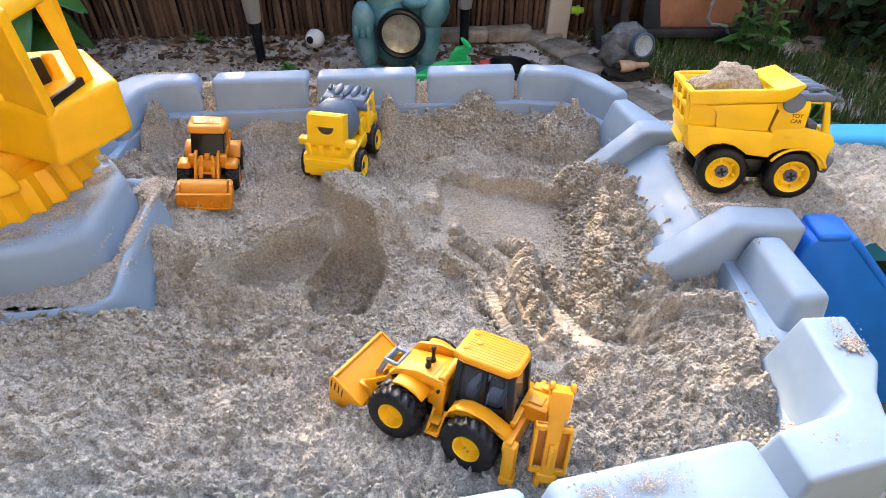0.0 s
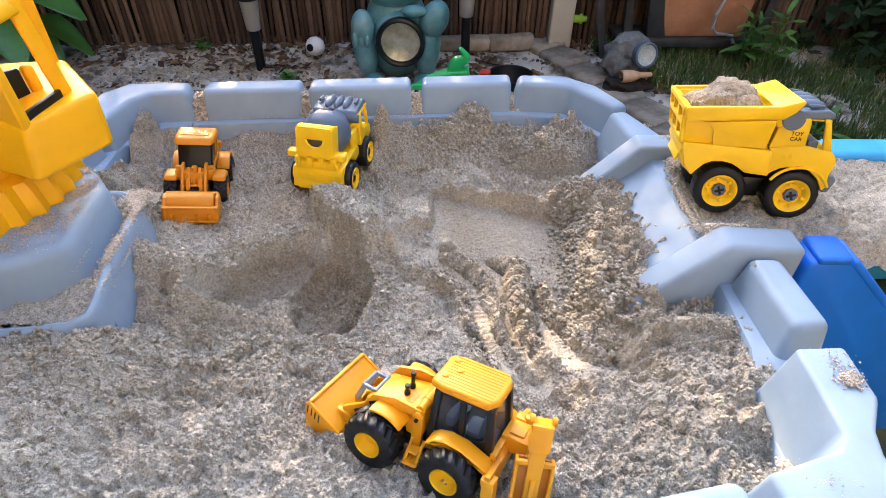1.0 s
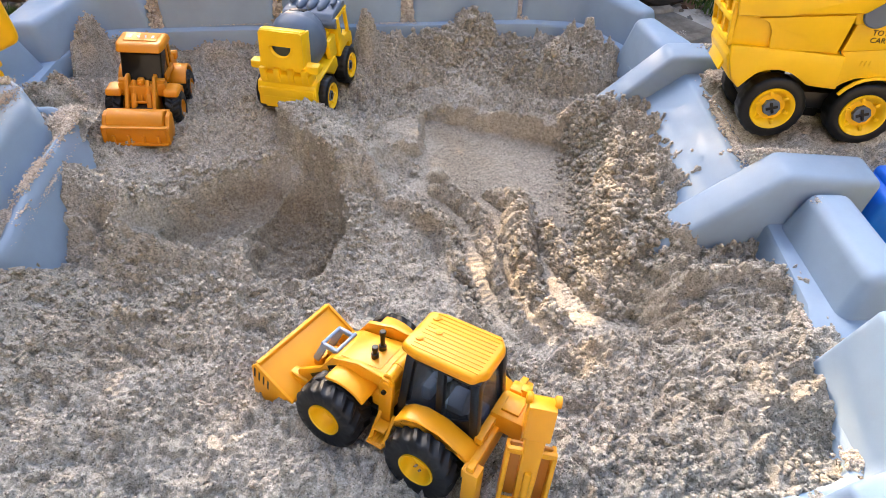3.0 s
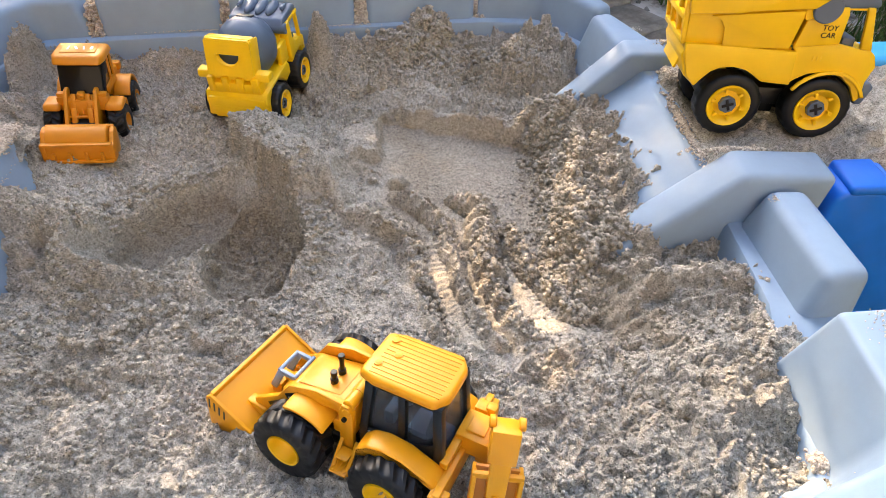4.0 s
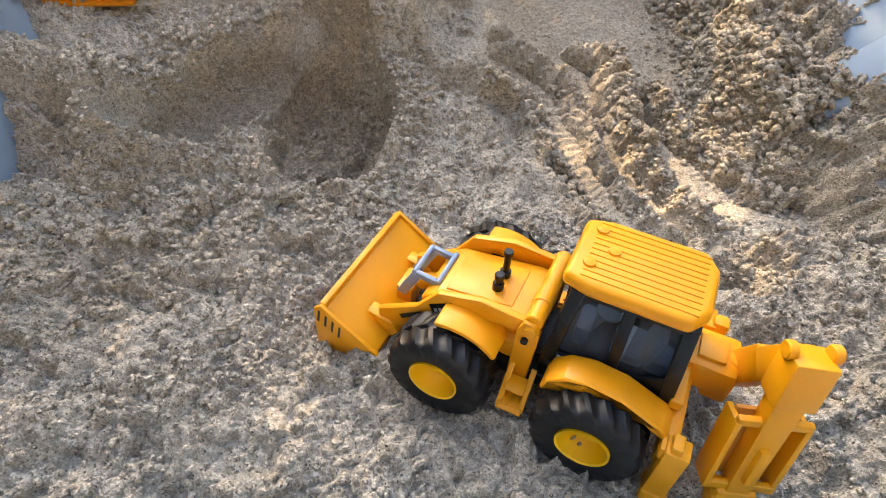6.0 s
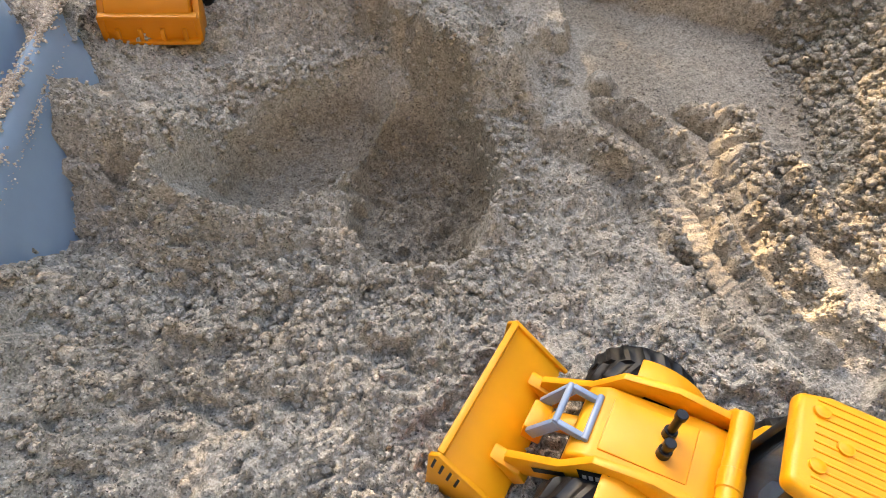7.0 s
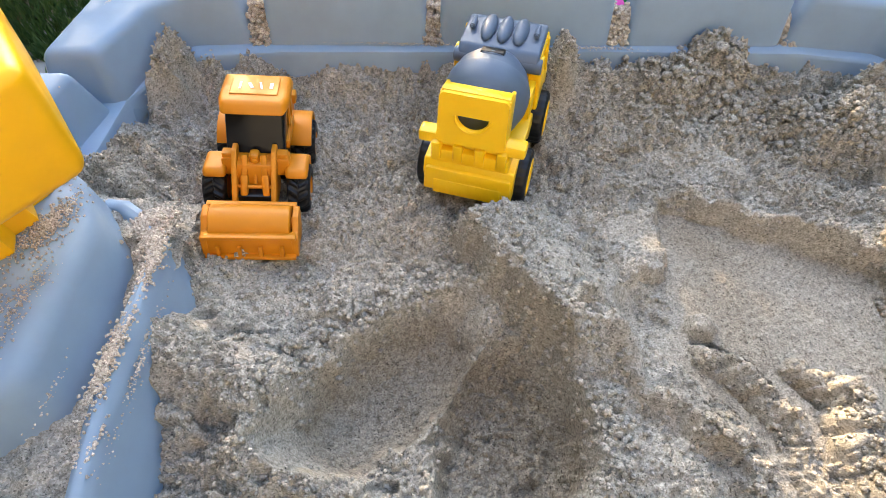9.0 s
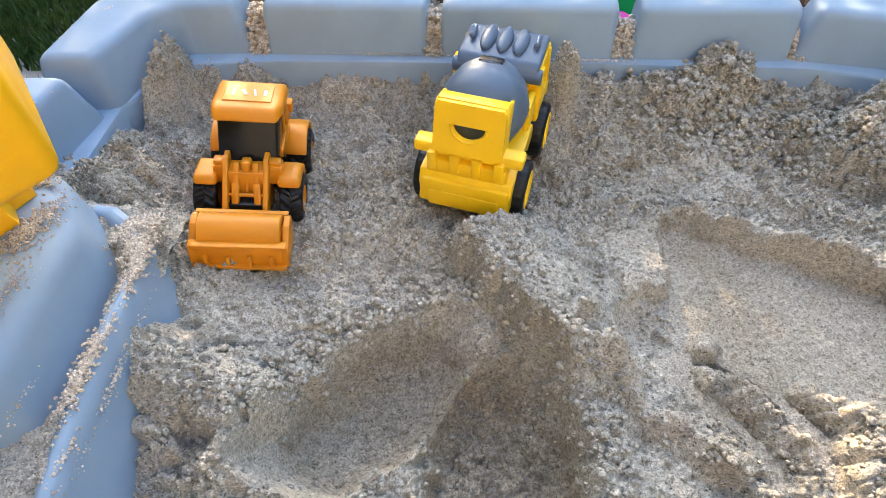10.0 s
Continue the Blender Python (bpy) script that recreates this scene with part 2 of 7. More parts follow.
def soft_noise(x, y, size, seed):
    """Smooth value noise, 0 to 1, with features of the given size."""
    tab = hash_table(seed)
    u, v = x / size + 1000.0, y / size + 1000.0
    i, j = np.floor(u).astype(int), np.floor(v).astype(int)
    f, g = u - i, v - j
    f, g = f * f * (3 - 2 * f), g * g * (3 - 2 * g)
    a, b = tab[i % 512, j % 512], tab[(i + 1) % 512, j % 512]
    c, d = tab[i % 512, (j + 1) % 512], tab[(i + 1) % 512, (j + 1) % 512]
    return (a * (1 - f) + b * f) * (1 - g) + (c * (1 - f) + d * f) * g


def crumbs(x, y, size, seed, low=0.35, high=0.75):
    """Round crumbs in cells of the given size; the height of the tallest over each place, in cells."""
    tx, ty, tr = hash_table(seed), hash_table(seed + 1), hash_table(seed + 2)
    u, v = x / size + 1000.0, y / size + 1000.0
    i, j = np.floor(u).astype(int), np.floor(v).astype(int)
    best = np.zeros_like(u)
    for di in (-1, 0, 1):
        for dj in (-1, 0, 1):
            a, b = (i + di) % 512, (j + dj) % 512
            dx, dy = u - (i + di + tx[a, b]), v - (j + dj + ty[a, b])
            r = low + (high - low) * tr[a, b]
            best = np.maximum(best, np.sqrt(np.maximum(0, r * r - dx * dx - dy * dy)))
    return best


def sstep(a, b, x):
    t = np.clip((x - a) / (b - a), 0, 1)
    return t * t * (3 - 2 * t)


def field(name, x0, x1, y0, y1, step, height, material, shown=None):
    """A sheet over a rectangle, raised by height(x, y)."""
    nx, ny = int(round((x1 - x0) / step)) + 1, int(round((y1 - y0) / step)) + 1
    xs, ys = np.meshgrid(np.linspace(x0, x1, nx), np.linspace(y0, y1, ny))
    zs = height(xs, ys)
    co = np.stack([xs, ys, zs], -1).reshape(-1, 3).astype(np.float32)
    k = (np.arange(ny - 1)[:, None] * nx + np.arange(nx - 1)[None, :]).reshape(-1)
    if shown:
        k = k[shown(co[k, 0], co[k, 1])]
    quads = np.stack([k, k + 1, k + nx + 1, k + nx], -1).astype(np.int32)
    if shown:
        used, quads = np.unique(quads, return_inverse=True)
        co, quads = co[used], quads.reshape(-1, 4).astype(np.int32)
    me = bpy.data.meshes.new(name)
    me.vertices.add(len(co))
    me.vertices.foreach_set("co", co.ravel())
    me.loops.add(quads.size)
    me.loops.foreach_set("vertex_index", quads.ravel())
    me.polygons.add(len(quads))
    me.polygons.foreach_set("loop_start", np.arange(0, quads.size, 4, dtype=np.int32))
    me.polygons.foreach_set("loop_total", np.full(len(quads), 4, dtype=np.int32))
    me.polygons.foreach_set("use_smooth", np.ones(len(quads), dtype=bool))
    me.update()
    me.validate()
    me.materials.append(material)
    return new(name, me)


EARTH = mottled("dry_earth", [(0.28, (0.05, 0.042, 0.034)), (0.42, (0.15, 0.125, 0.10)), (0.49, (0.42, 0.38, 0.33)), (0.66, (0.58, 0.54, 0.48))], 7, 0.95, 0.006, 45)


def ground_height(x, y):
    near = np.exp(-((x / 3.0) ** 2 + ((y - 1.0) / 3.0) ** 2))
    return (soft_noise(x, y, 0.25, 5) - 0.5) * 0.02 * near + (soft_noise(x, y, 0.05, 6) - 0.5) * 0.012 * near - 0.012


TURF = mottled("garden_turf", [(0.3, (0.035, 0.045, 0.018)), (0.5, (0.06, 0.075, 0.03)), (0.7, (0.12, 0.11, 0.06))], 5, 0.95, 0.01, 60)
ground = field("ground", -60, 60, -60, 60, 2.0, lambda x, y: np.full_like(x, -0.03), TURF)
tagged(ground, "worn green turf of the garden", "ground", kind="structure")
bed = field("soil_bed", -2.2, 2.6, 1.0, 2.9, 0.02, ground_height, EARTH)
tagged(bed, "dry soil with spilled pale sand before the fence", "soil", kind="structure")

# ---- the moulded sandbox ----
sandbox = thing("sandbox", pose(0, 0, 0), "grey-blue moulded plastic sandbox with castle-like wall blocks, full of sand", "sandbox")


def wall_block(top, z1, z0=0.22, draft=0.018, r=0.011):
    return part("wall_block", loft(grow(top, draft), top, z0, z1, r, 4), GREY_BLUE, sandbox)


def back_in(x):
    return 1.197 + 0.0815 * x


for xa, xb in ((-0.469, -0.274), (-0.256, -0.047), (-0.023, 0.167)):
    top = [(xa, back_in(xa)), (xb, back_in(xb)), (xb, back_in(xb) + 0.048), (xa, back_in(xa) + 0.048)]
    foot = [(xa - 0.002, back_in(xa) - 0.020), (xb + 0.002, back_in(xb) - 0.020), (xb + 0.002, back_in(xb) + 0.066), (xa - 0.002, back_in(xa) + 0.066)]
    part("wall_block", loft(foot, top, 0.22, 0.320, 0.010, 4), GREY_BLUE, sandbox)
wall_block([(-0.500, 1.157), (-0.506, 1.205), (-0.628, 1.196), (-0.668, 1.145), (-0.674, 1.026), (-0.616, 1.034), (-0.597, 1.120), (-0.570, 1.148)], 0.320)
wall_block([(0.183, 1.212), (0.288, 1.203), (0.362, 1.104), (0.390, 1.118), (0.345, 1.205), (0.285, 1.252), (0.186, 1.256)], 0.320)
wall_block([(0.345, 1.082), (0.378, 1.088), (0.425, 0.985), (0.420, 0.950), (0.372, 0.950), (0.362, 0.990)], 0.322)
wall_block([(-0.626, 1.002), (-0.640, 0.90), (-0.71, 0.90), (-0.685, 0.996)], 0.320)
wall_block([(0.406, 0.604), (0.447, 0.604), (0.455, 0.488), (0.412, 0.486)], 0.366)
wall_block([(0.370, 0.428), (0.420, 0.430), (0.420, 0.368), (0.398, 0.334), (0.391, 0.308), (0.402, 0.284), (0.386, 0.268), (0.291, 0.246), (0.284, 0.294), (0.354, 0.315), (0.368, 0.332)], 0.399)
wall_block([(0.072, 0.253), (0.259, 0.290), (0.270, 0.226), (0.083, 0.190)], 0.400)
wall_block([(-0.021, 0.238), (0.052, 0.250), (0.062, 0.187), (-0.011, 0.176)], 0.399)
wall_block([(-0.245, 0.228), (-0.089, 0.235), (-0.080, 0.174), (-0.245, 0.166)], 0.399)
wall_block([(-0.52, 0.225), (-0.275, 0.227), (-0.275, 0.166), (-0.52, 0.163)], 0.398)

LOWER_BACK = [(-0.60, 0.86), (-0.604, 1.03), (-0.572, 1.115), (-0.45, 1.135), (-0.05, 1.170), (0.19, 1.186), (0.272, 1.178), (0.335, 1.080), (0.345, 0.99), (0.36, 0.90),
              (0.44, 0.90), (0.44, 0.99), (0.39, 1.12), (0.30, 1.262), (-0.05, 1.25), (-0.63, 1.228), (-0.685, 1.17), (-0.71, 0.86)]
LOWER_FRONT = [(0.386, 0.64), (0.384, 0.50), (0.368, 0.45), (0.357, 0.36), (0.345, 0.333), (0.27, 0.311), (0.07, 0.275), (-0.05, 0.258), (-0.30, 0.247), (-0.75, 0.245),
               (-0.75, 0.15), (-0.30, 0.153), (0.09, 0.178), (0.30, 0.228), (0.40, 0.255), (0.425, 0.29), (0.43, 0.43), (0.455, 0.46), (0.46, 0.64)]
for outline, top in ((LOWER_BACK, 0.259), (LOWER_FRONT, 0.314)):
    part("lower_wall", loft(grow(outline, 0.012), outline, -0.03, top, 0.006, 2), GREY_BLUE, sandbox)

# the ramp with its two rails
part("ramp", side([(0.268, 0.15), (0.268, 0.232), (0.375, 0.325), (0.40, 0.325), (0.40, 0.15)], 0.654, 0.902, 0.003), GREY_BLUE, sandbox)
part("ramp_rail", side([(0.235, 0.17), (0.240, 0.232), (0.352, 0.350), (0.43, 0.350), (0.43, 0.17)], 0.900, 0.946, 0.007, 3), GREY_BLUE, sandbox)
part("ramp_rail", side([(0.262, 0.17), (0.268, 0.262), (0.384, 0.378), (0.484, 0.372), (0.484, 0.17)], 0.608, 0.658, 0.009, 3), GREY_BLUE, sandbox)

# the digger's deck and the low rim round it
DECK = [(-0.95, 0.875), (-0.550, 0.860), (-0.502, 0.800), (-0.494, 0.662), (-0.552, 0.622), (-0.95, 0.555)]
part("deck", loft(grow(DECK, 0.024), DECK, 0.10, 0.332, 0.016, 4), GREY_BLUE, sandbox)


def rim_mesh():
    bm = bmesh.new()
    path = [(-0.585, 0.872, 0.270), (-0.525, 0.858, 0.284), (-0.486, 0.832, 0.292), (-0.466, 0.790, 0.296), (-0.462, 0.720, 0.297), (-0.456, 0.650, 0.294), (-0.450, 0.605, 0.288), (-0.452, 0.580, 0.283), (-0.472, 0.566, 0.279), (-0.53, 0.560, 0.275), (-0.62, 0.553, 0.272), (-0.95, 0.520, 0.268)]
    shape = [(-0.016, -0.14), (-0.012, -0.02), (-0.006, -0.003), (0.0, 0.0), (0.006, -0.004), (0.011, -0.030), (0.018, -0.065), (0.024, -0.14)]
    rings = []
    for i, p in enumerate(path):
        a, b = Vector(path[max(0, i - 1)]), Vector(path[min(len(path) - 1, i + 1)])
        d = (b - a).normalized()
        out = Vector((-d.y, d.x, 0)).normalized()
        rings.append([bm.verts.new(Vector(p) + out * u + Vector((0, 0, v))) for u, v in shape])
    for a, b in zip(rings, rings[1:]):
        for i in range(len(shape) - 1):
            bm.faces.new((a[i], a[i + 1], b[i + 1], b[i]))
    bm.faces.new(rings[0])
    bm.faces.new(rings[-1][::-1])
    bmesh.ops.subdivide_edges(bm, edges=list(bm.edges), cuts=1, use_grid_fill=True, smooth=0.6)
    return bm


part("rim", rim_mesh(), GREY_BLUE, sandbox, sharp=60)


# ---- the sand ----
def along(x, y, line):
    """The distance to a broken line, and how far along it (0 to 1)."""
    best = np.full_like(x, 9.0)
    where = np.zeros_like(x)
    n = len(line) - 1
    for i in range(n):
        (ax, ay), (bx, by) = line[i], line[i + 1]
        t = np.clip(((x - ax) * (bx - ax) + (y - ay) * (by - ay)) / ((bx - ax) ** 2 + (by - ay) ** 2), 0, 1)
        d = np.hypot(x - ax - t * (bx - ax), y - ay - t * (by - ay))
        where = np.where(d < best, (i + t) / n, where)
        best = np.minimum(best, d)
    return best, where


def blob(x, y, cx, cy, rx, ry=None, turn=0.0):
    ry = ry or rx
    c, s = math.cos(radians(turn)), math.sin(radians(turn))
    u, v = (x - cx) * c + (y - cy) * s, -(x - cx) * s + (y - cy) * c
    return np.hypot(u / rx, v / ry)


def bowl(x, y, cx, cy, rx, ry, turn, floor, wall, power):
    """A scooped hollow: flat-bottomed, with walls that steepen outwards."""
    r = np.minimum(blob(x, y, cx, cy, rx, ry, turn), 2.2)
    return floor + wall * r ** power, r


def billow(x, y, size, seed):
    """Rounded clumps parted by sharp creases, 0 to 1."""
    return np.abs(2 * soft_noise(x, y, size, seed) - 1)


def raised(h, x, y, line, tops, slope, flat=0.0):
    """The ground with a ridge heaped along a broken line; tops are its heights from end to end."""
    d, t = along(x, y, line)
    top = np.interp(t, np.linspace(0, 1, len(tops)), tops)
    return np.maximum(h, top - slope * np.maximum(d - flat, 0))


def sand_form(x, y):
    """The height of the raked and dug sand, and how crumbly it is."""
    # a slow warp makes every outline uneven
    wx = x + (soft_noise(x, y, 0.05, 11) - 0.5) * 0.012 + (soft_noise(x, y, 0.016, 12) - 0.5) * 0.009 + (soft_noise(x, y, 0.006, 15) - 0.5) * 0.003
    wy = y + (soft_noise(x, y, 0.05, 13) - 0.5) * 0.012 + (soft_noise(x, y, 0.016, 14) - 0.5) * 0.009 + (soft_noise(x, y, 0.006, 16) - 0.5) * 0.003
    h = np.interp(wy, [0.24, 0.36, 0.42, 0.50, 0.56, 0.60, 0.66, 0.75, 0.90, 1.02, 1.08, 1.15, 1.2], [0.268, 0.256, 0.244, 0.234, 0.228, 0.218, 0.210, 0.214, 0.218, 0.206, 0.214, 0.238, 0.244])
    rough = 0.90 - 0.40 * sstep(-0.14, -0.02, x) * sstep(0.27, 0.20, x) * sstep(0.50, 0.58, y) * sstep(1.00, 0.92, y)
    # swells left by raking hands
    h += (soft_noise(x, y, 0.085, 21) - 0.5) * 0.016 + (soft_noise(x + 0.5 * y, y - 0.3 * x, 0.040, 20) - 0.5) * 0.014
    # up to the left, to the rim and into the corner
    h += 0.014 * sstep(-0.12, -0.28, wx) * sstep(0.52, 0.44, wy)
    h += 0.050 * sstep(-0.33, -0.44, wx) * sstep(0.63, 0.55, wy)
    h += 0.040 * sstep(-0.40, -0.56, wx) * sstep(0.74, 0.82, wy) * sstep(1.08, 0.98, wy)
    h += 0.014 * sstep(-0.35, -0.42, wx) * sstep(0.90, 0.80, wy) * sstep(0.70, 0.76, wy)
    # rising towards the block wall, with a low terrace below the ramp's rail
    h += 0.062 * sstep(0.13, 0.31, wx) * sstep(0.62, 0.55, wy) * (1 - 0.25 * sstep(0.42, 0.36, wy))
    h += 0.020 * sstep(0.225, 0.262, wx) * sstep(0.545, 0.558, wy + 0.25 * (wx - 0.28)) * sstep(0.68, 0.60, wy)
    h += 0.006 * sstep(0.300, 0.350, wx) * sstep(0.36, 0.40, wy) * sstep(0.60, 0.52, wy)
    # the bank before the ramp
    bank = sstep(0.195, 0.232, wx) * sstep(0.54, 0.60, wy) * sstep(0.99, 0.90, wy)
    h = np.maximum(h, h * (1 - bank) + bank * (0.262 + 0.35 * np.clip(wx - 0.24, 0, 0.07)))
    rough += 0.30 * bank
    # heaps along the back wall
    for cx, cy, rx, ry, a in ((0.275, 1.085, 0.075, 0.055, 0.040), (0.275, 1.14, 0.032, 0.025, 0.028), (0.090, 1.172, 0.038, 0.026, 0.036), (0.03, 1.15, 0.07, 0.035, 0.018), (-0.105, 1.14, 0.022, 0.03, 0.050), (0.20, 1.09, 0.05, 0.035, 0.020), (-0.575, 1.085, 0.020, 0.048, 0.076), (-0.50, 1.12, 0.05, 0.03, 0.020), (0.02, 1.06, 0.05, 0.03, 0.008), (-0.555, 0.925, 0.040, 0.030, 0.024), (-0.530, 0.890, 0.030, 0.018, 0.020)):
        e = np.exp(-blob(wx, wy, cx, cy, rx, ry) ** 4)
        h += a * e
        rough += 0.25 * e * (a > 0.018)
    rough += 0.25 * sstep(1.03, 1.09, wy) * sstep(-0.15, 0.05, wx)
    # the crumbling mound between the rim and the big hollow
    h = raised(h, wx, wy, [(-0.45, 0.724), (-0.405, 0.714), (-0.368, 0.690), (-0.345, 0.650), (-0.300, 0.636), (-0.25, 0.62)], (0.276, 0.270, 0.276, 0.262, 0.242, 0.222), 0.85, 0.006)
    mound = np.exp(-blob(wx, wy, -0.375, 0.665, 0.055, 0.05) ** 4)
    rough += 0.5 * mound
    h -= 0.026 * np.exp(-blob(wx, wy, -0.392, 0.672, 0.022, 0.018) ** 2) + 0.012 * np.exp(-blob(wx, wy, -0.410, 0.710, 0.030, 0.012, -25) ** 2)
    # the crest beside it: a block of firm sand with a broken edge
    s = (wx + 0.1575) * 0.756 + (wy - 0.8185) * 0.654
    t = (wx + 0.1575) * 0.654 - (wy - 0.8185) * 0.756
    crest = 0.277 - 0.16 * np.maximum(s - 0.01, 0) - 4.0 * np.maximum(-s, 0) - 2.0 * np.maximum(-0.072 - t, 0) - 1.0 * np.maximum(t - 0.066, 0) - 0.75 * np.maximum(s - 0.050, 0)
    top = sstep(-0.006, 0.006, crest - h) * sstep(-0.002, 0.004, s)
    rough *= 1 - 0.30 * top
    h = np.maximum(h, crest)
    h += 0.006 * np.exp(-((s - 0.004) / 0.007) ** 2) * sstep(0.09, 0.07, np.abs(t))
    # the hollow's far side and the two ridges that run on from the crest
    h = raised(h, wx, wy, [(-0.10, 0.755), (-0.086, 0.70), (-0.092, 0.64), (-0.135, 0.598)], (0.240, 0.232, 0.236, 0.216), 0.55, 0.008)
    # the big hollow, dug in two scoops that meet in a ridge
    pit_a, ra = bowl(wx, wy, -0.258, 0.738, 0.108, 0.056, 50, 0.160, 0.062, 3.8)
    pit_b, _ = bowl(wx, wy, -0.156, 0.688, 0.066, 0.098, 8, 0.156, 0.060, 5.0)
    deep = np.minimum(pit_a, pit_b)
    inside = sstep(-0.004, 0.010, h - deep)
    rough = rough * (1 - 0.62 * inside * (pit_a < pit_b)) * (1 - 0.22 * inside * (pit_a >= pit_b))
    h = np.minimum(h, deep)
    h += 0.006 * np.exp(-((pit_a - pit_b) / 0.010) ** 2) * inside
    h += 0.005 * np.exp(-((ra - 1.10) / 0.07) ** 2) * sstep(0.76, 0.80, wy) * sstep(-0.19, -0.22, wx)
    h -= 0.016 * np.exp(-blob(wx, wy, -0.118, 0.616, 0.014, 0.012) ** 2)
    # the small dell east of the crest and the flat basin with its upright edges
    h = np.minimum(h, 0.193 + 0.030 * blob(wx, wy, -0.018, 0.826, 0.042, 0.040) ** 2.5)
    east = np.interp(wy, [0.50, 0.55, 0.60, 0.66, 0.70, 0.76, 0.82, 0.87, 0.90], [0.265, 0.243, 0.220, 0.205, 0.205, 0.222, 0.236, 0.230, 0.212])
    west = np.interp(wy, [0.50, 0.55, 0.60, 0.66, 0.72, 0.76, 0.80, 0.86, 0.88, 0.95], [0.100, 0.090, 0.080, 0.066, 0.062, 0.022, -0.018, -0.010, 0.002, 0.008])
    north = (wx - 0.01) * 0.323 + (wy - 0.966) * 0.946
    rise = 0.195 + 0.12 * np.maximum(0.70 - wy, 0) + 0.35 * np.maximum(0.56 - wy, 0)
    wall = np.maximum(np.maximum(2.2 * np.maximum(north, 0), 1.9 * np.maximum(wx - east, 0)), np.where(wy > 0.86, 2.2, 0.8) * np.maximum(west - wx, 0))
    basin = rise + wall
    inside = sstep(-0.002, 0.007, h - basin) * sstep(0.49, 0.55, wy)
    h = np.where(wy > 0.5, np.minimum(h, basin), h)
    rough *= 1 - 0.66 * inside * (wall < 0.004)
    h += 0.012 * np.exp(-((north - 0.012) / 0.010) ** 2) * sstep(0.0, 0.03, wx) * sstep(0.23, 0.20, wx)
    h -= 0.016 * np.exp(-blob(wx, wy, 0.052, 0.958, 0.026, 0.006, -18) ** 4)
    h += 0.018 * np.exp(-blob(wx, wy, 0.026, 0.818, 0.014, 0.012) ** 4)
    # the crumbling lip left of the tracks
    lip, t = along(wx, wy, [(-0.090, 0.812), (-0.055, 0.772), (-0.040, 0.746), (0.004, 0.716), (0.053, 0.706), (0.050, 0.655), (0.060, 0.630), (0.069, 0.580), (0.085, 0.540)])
    e = np.exp(-(lip / 0.012) ** 3)
    h += 0.021 * e * (0.6 + 0.8 * soft_noise(x, y, 0.016, 18))
    rough += 0.6 * e * (t > 0.45)
    # wheel tracks: two smooth lanes with a crumbling ridge, a low sharp one and a furrow between them
    lx, ly = x + 0.4 * (wx - x), y + 0.4 * (wy - y)
    lanes = (([(0.066, 0.762), (0.077, 0.676), (0.090, 0.597), (0.118, 0.552), (0.143, 0.512), (0.166, 0.488)], 0.0125, (0.194, 0.196, 0.203, 0.209, 0.217, 0.226)),
             ([(0.162, 0.800), (0.164, 0.702), (0.183, 0.640), (0.197, 0.594), (0.217, 0.556), (0.240, 0.525)], 0.0130, (0.194, 0.195, 0.201, 0.209, 0.221, 0.240)))
    ridges = (([(0.105, 0.785), (0.140, 0.757), (0.139, 0.676), (0.142, 0.612), (0.158, 0.555), (0.178, 0.515)], (0.205, 0.226, 0.224, 0.226, 0.230, 0.234), 1.5, 0.004, 1.0),
              ([(0.030, 0.792), (0.054, 0.776), (0.087, 0.731), (0.101, 0.668), (0.112, 0.598), (0.125, 0.550), (0.148, 0.505)], (0.214, 0.217, 0.213, 0.213, 0.217, 0.222, 0.230), 1.2, 0.002, 0.8),
              ([(0.171, 0.712), (0.186, 0.650), (0.206, 0.609), (0.223, 0.566), (0.245, 0.545)], (0.213, 0.217, 0.222, 0.228, 0.238), 1.3, 0.003, 1.0))
    bump_up = (soft_noise(x, y, 0.012, 19) - 0.4) * 0.007
    for line, w, floor in lanes:
        d, t = along(lx, ly, line)
        low = np.interp(t, np.linspace(0, 1, len(floor)), floor)
        on = sstep(1.0, 0.9, t)
        cut = low + 0.9 * np.maximum(d - w, 0) + 0.05 * (1 - on)
        h = np.where(d < 0.05, np.minimum(h, cut), h)
        e = np.exp(-(d / (w * 1.1)) ** 6) * on
        rough *= 1 - 0.85 * e
        h += 0.0006 * np.sin(t * 230) * e
    for line, tops, slope, flat, crumbly in ridges:
        d, t = along(lx, ly, line)
        top = np.interp(t, np.linspace(0, 1, len(tops)), tops) + bump_up
        rise = top - slope * np.maximum(d - flat, 0) - 0.03 * sstep(0.94, 1.0, t)
        rough = np.where((rise > h) & (d < 0.03), np.maximum(rough, crumbly), rough)
        h = np.where(d < 0.03, np.maximum(h, rise), h)
    d, t = along(lx, ly, [(0.060, 0.784), (0.094, 0.738), (0.110, 0.668), (0.121, 0.600), (0.135, 0.552), (0.156, 0.508)])
    h -= 0.009 * np.exp(-(d / 0.0050) ** 2) * sstep(0.0, 0.12, t) * sstep(1.0, 0.9, t)
    # spots pressed flat by hand
    for cx, cy, rx, ry, k in ((-0.285, 0.438, 0.030, 0.020, 0.5), (-0.165, 0.370, 0.070, 0.034, 0.30), (-0.05, 0.51, 0.05, 0.03, 0.5), (-0.395, 0.805, 0.060, 0.040, 0.45), (-0.31, 0.85, 0.05, 0.03, 0.35), (-0.03, 0.925, 0.036, 0.030, 0.55), (0.03, 1.03, 0.080, 0.030, 0.5), (-0.115, 0.845, 0.045, 0.03, 0.4), (-0.22, 0.46, 0.05, 0.02, 0.3)):
        e = sstep(1.15, 0.70, blob(wx, wy, cx, cy, rx, ry))
        h -= 0.003 * e
        rough *= 1 - k * e
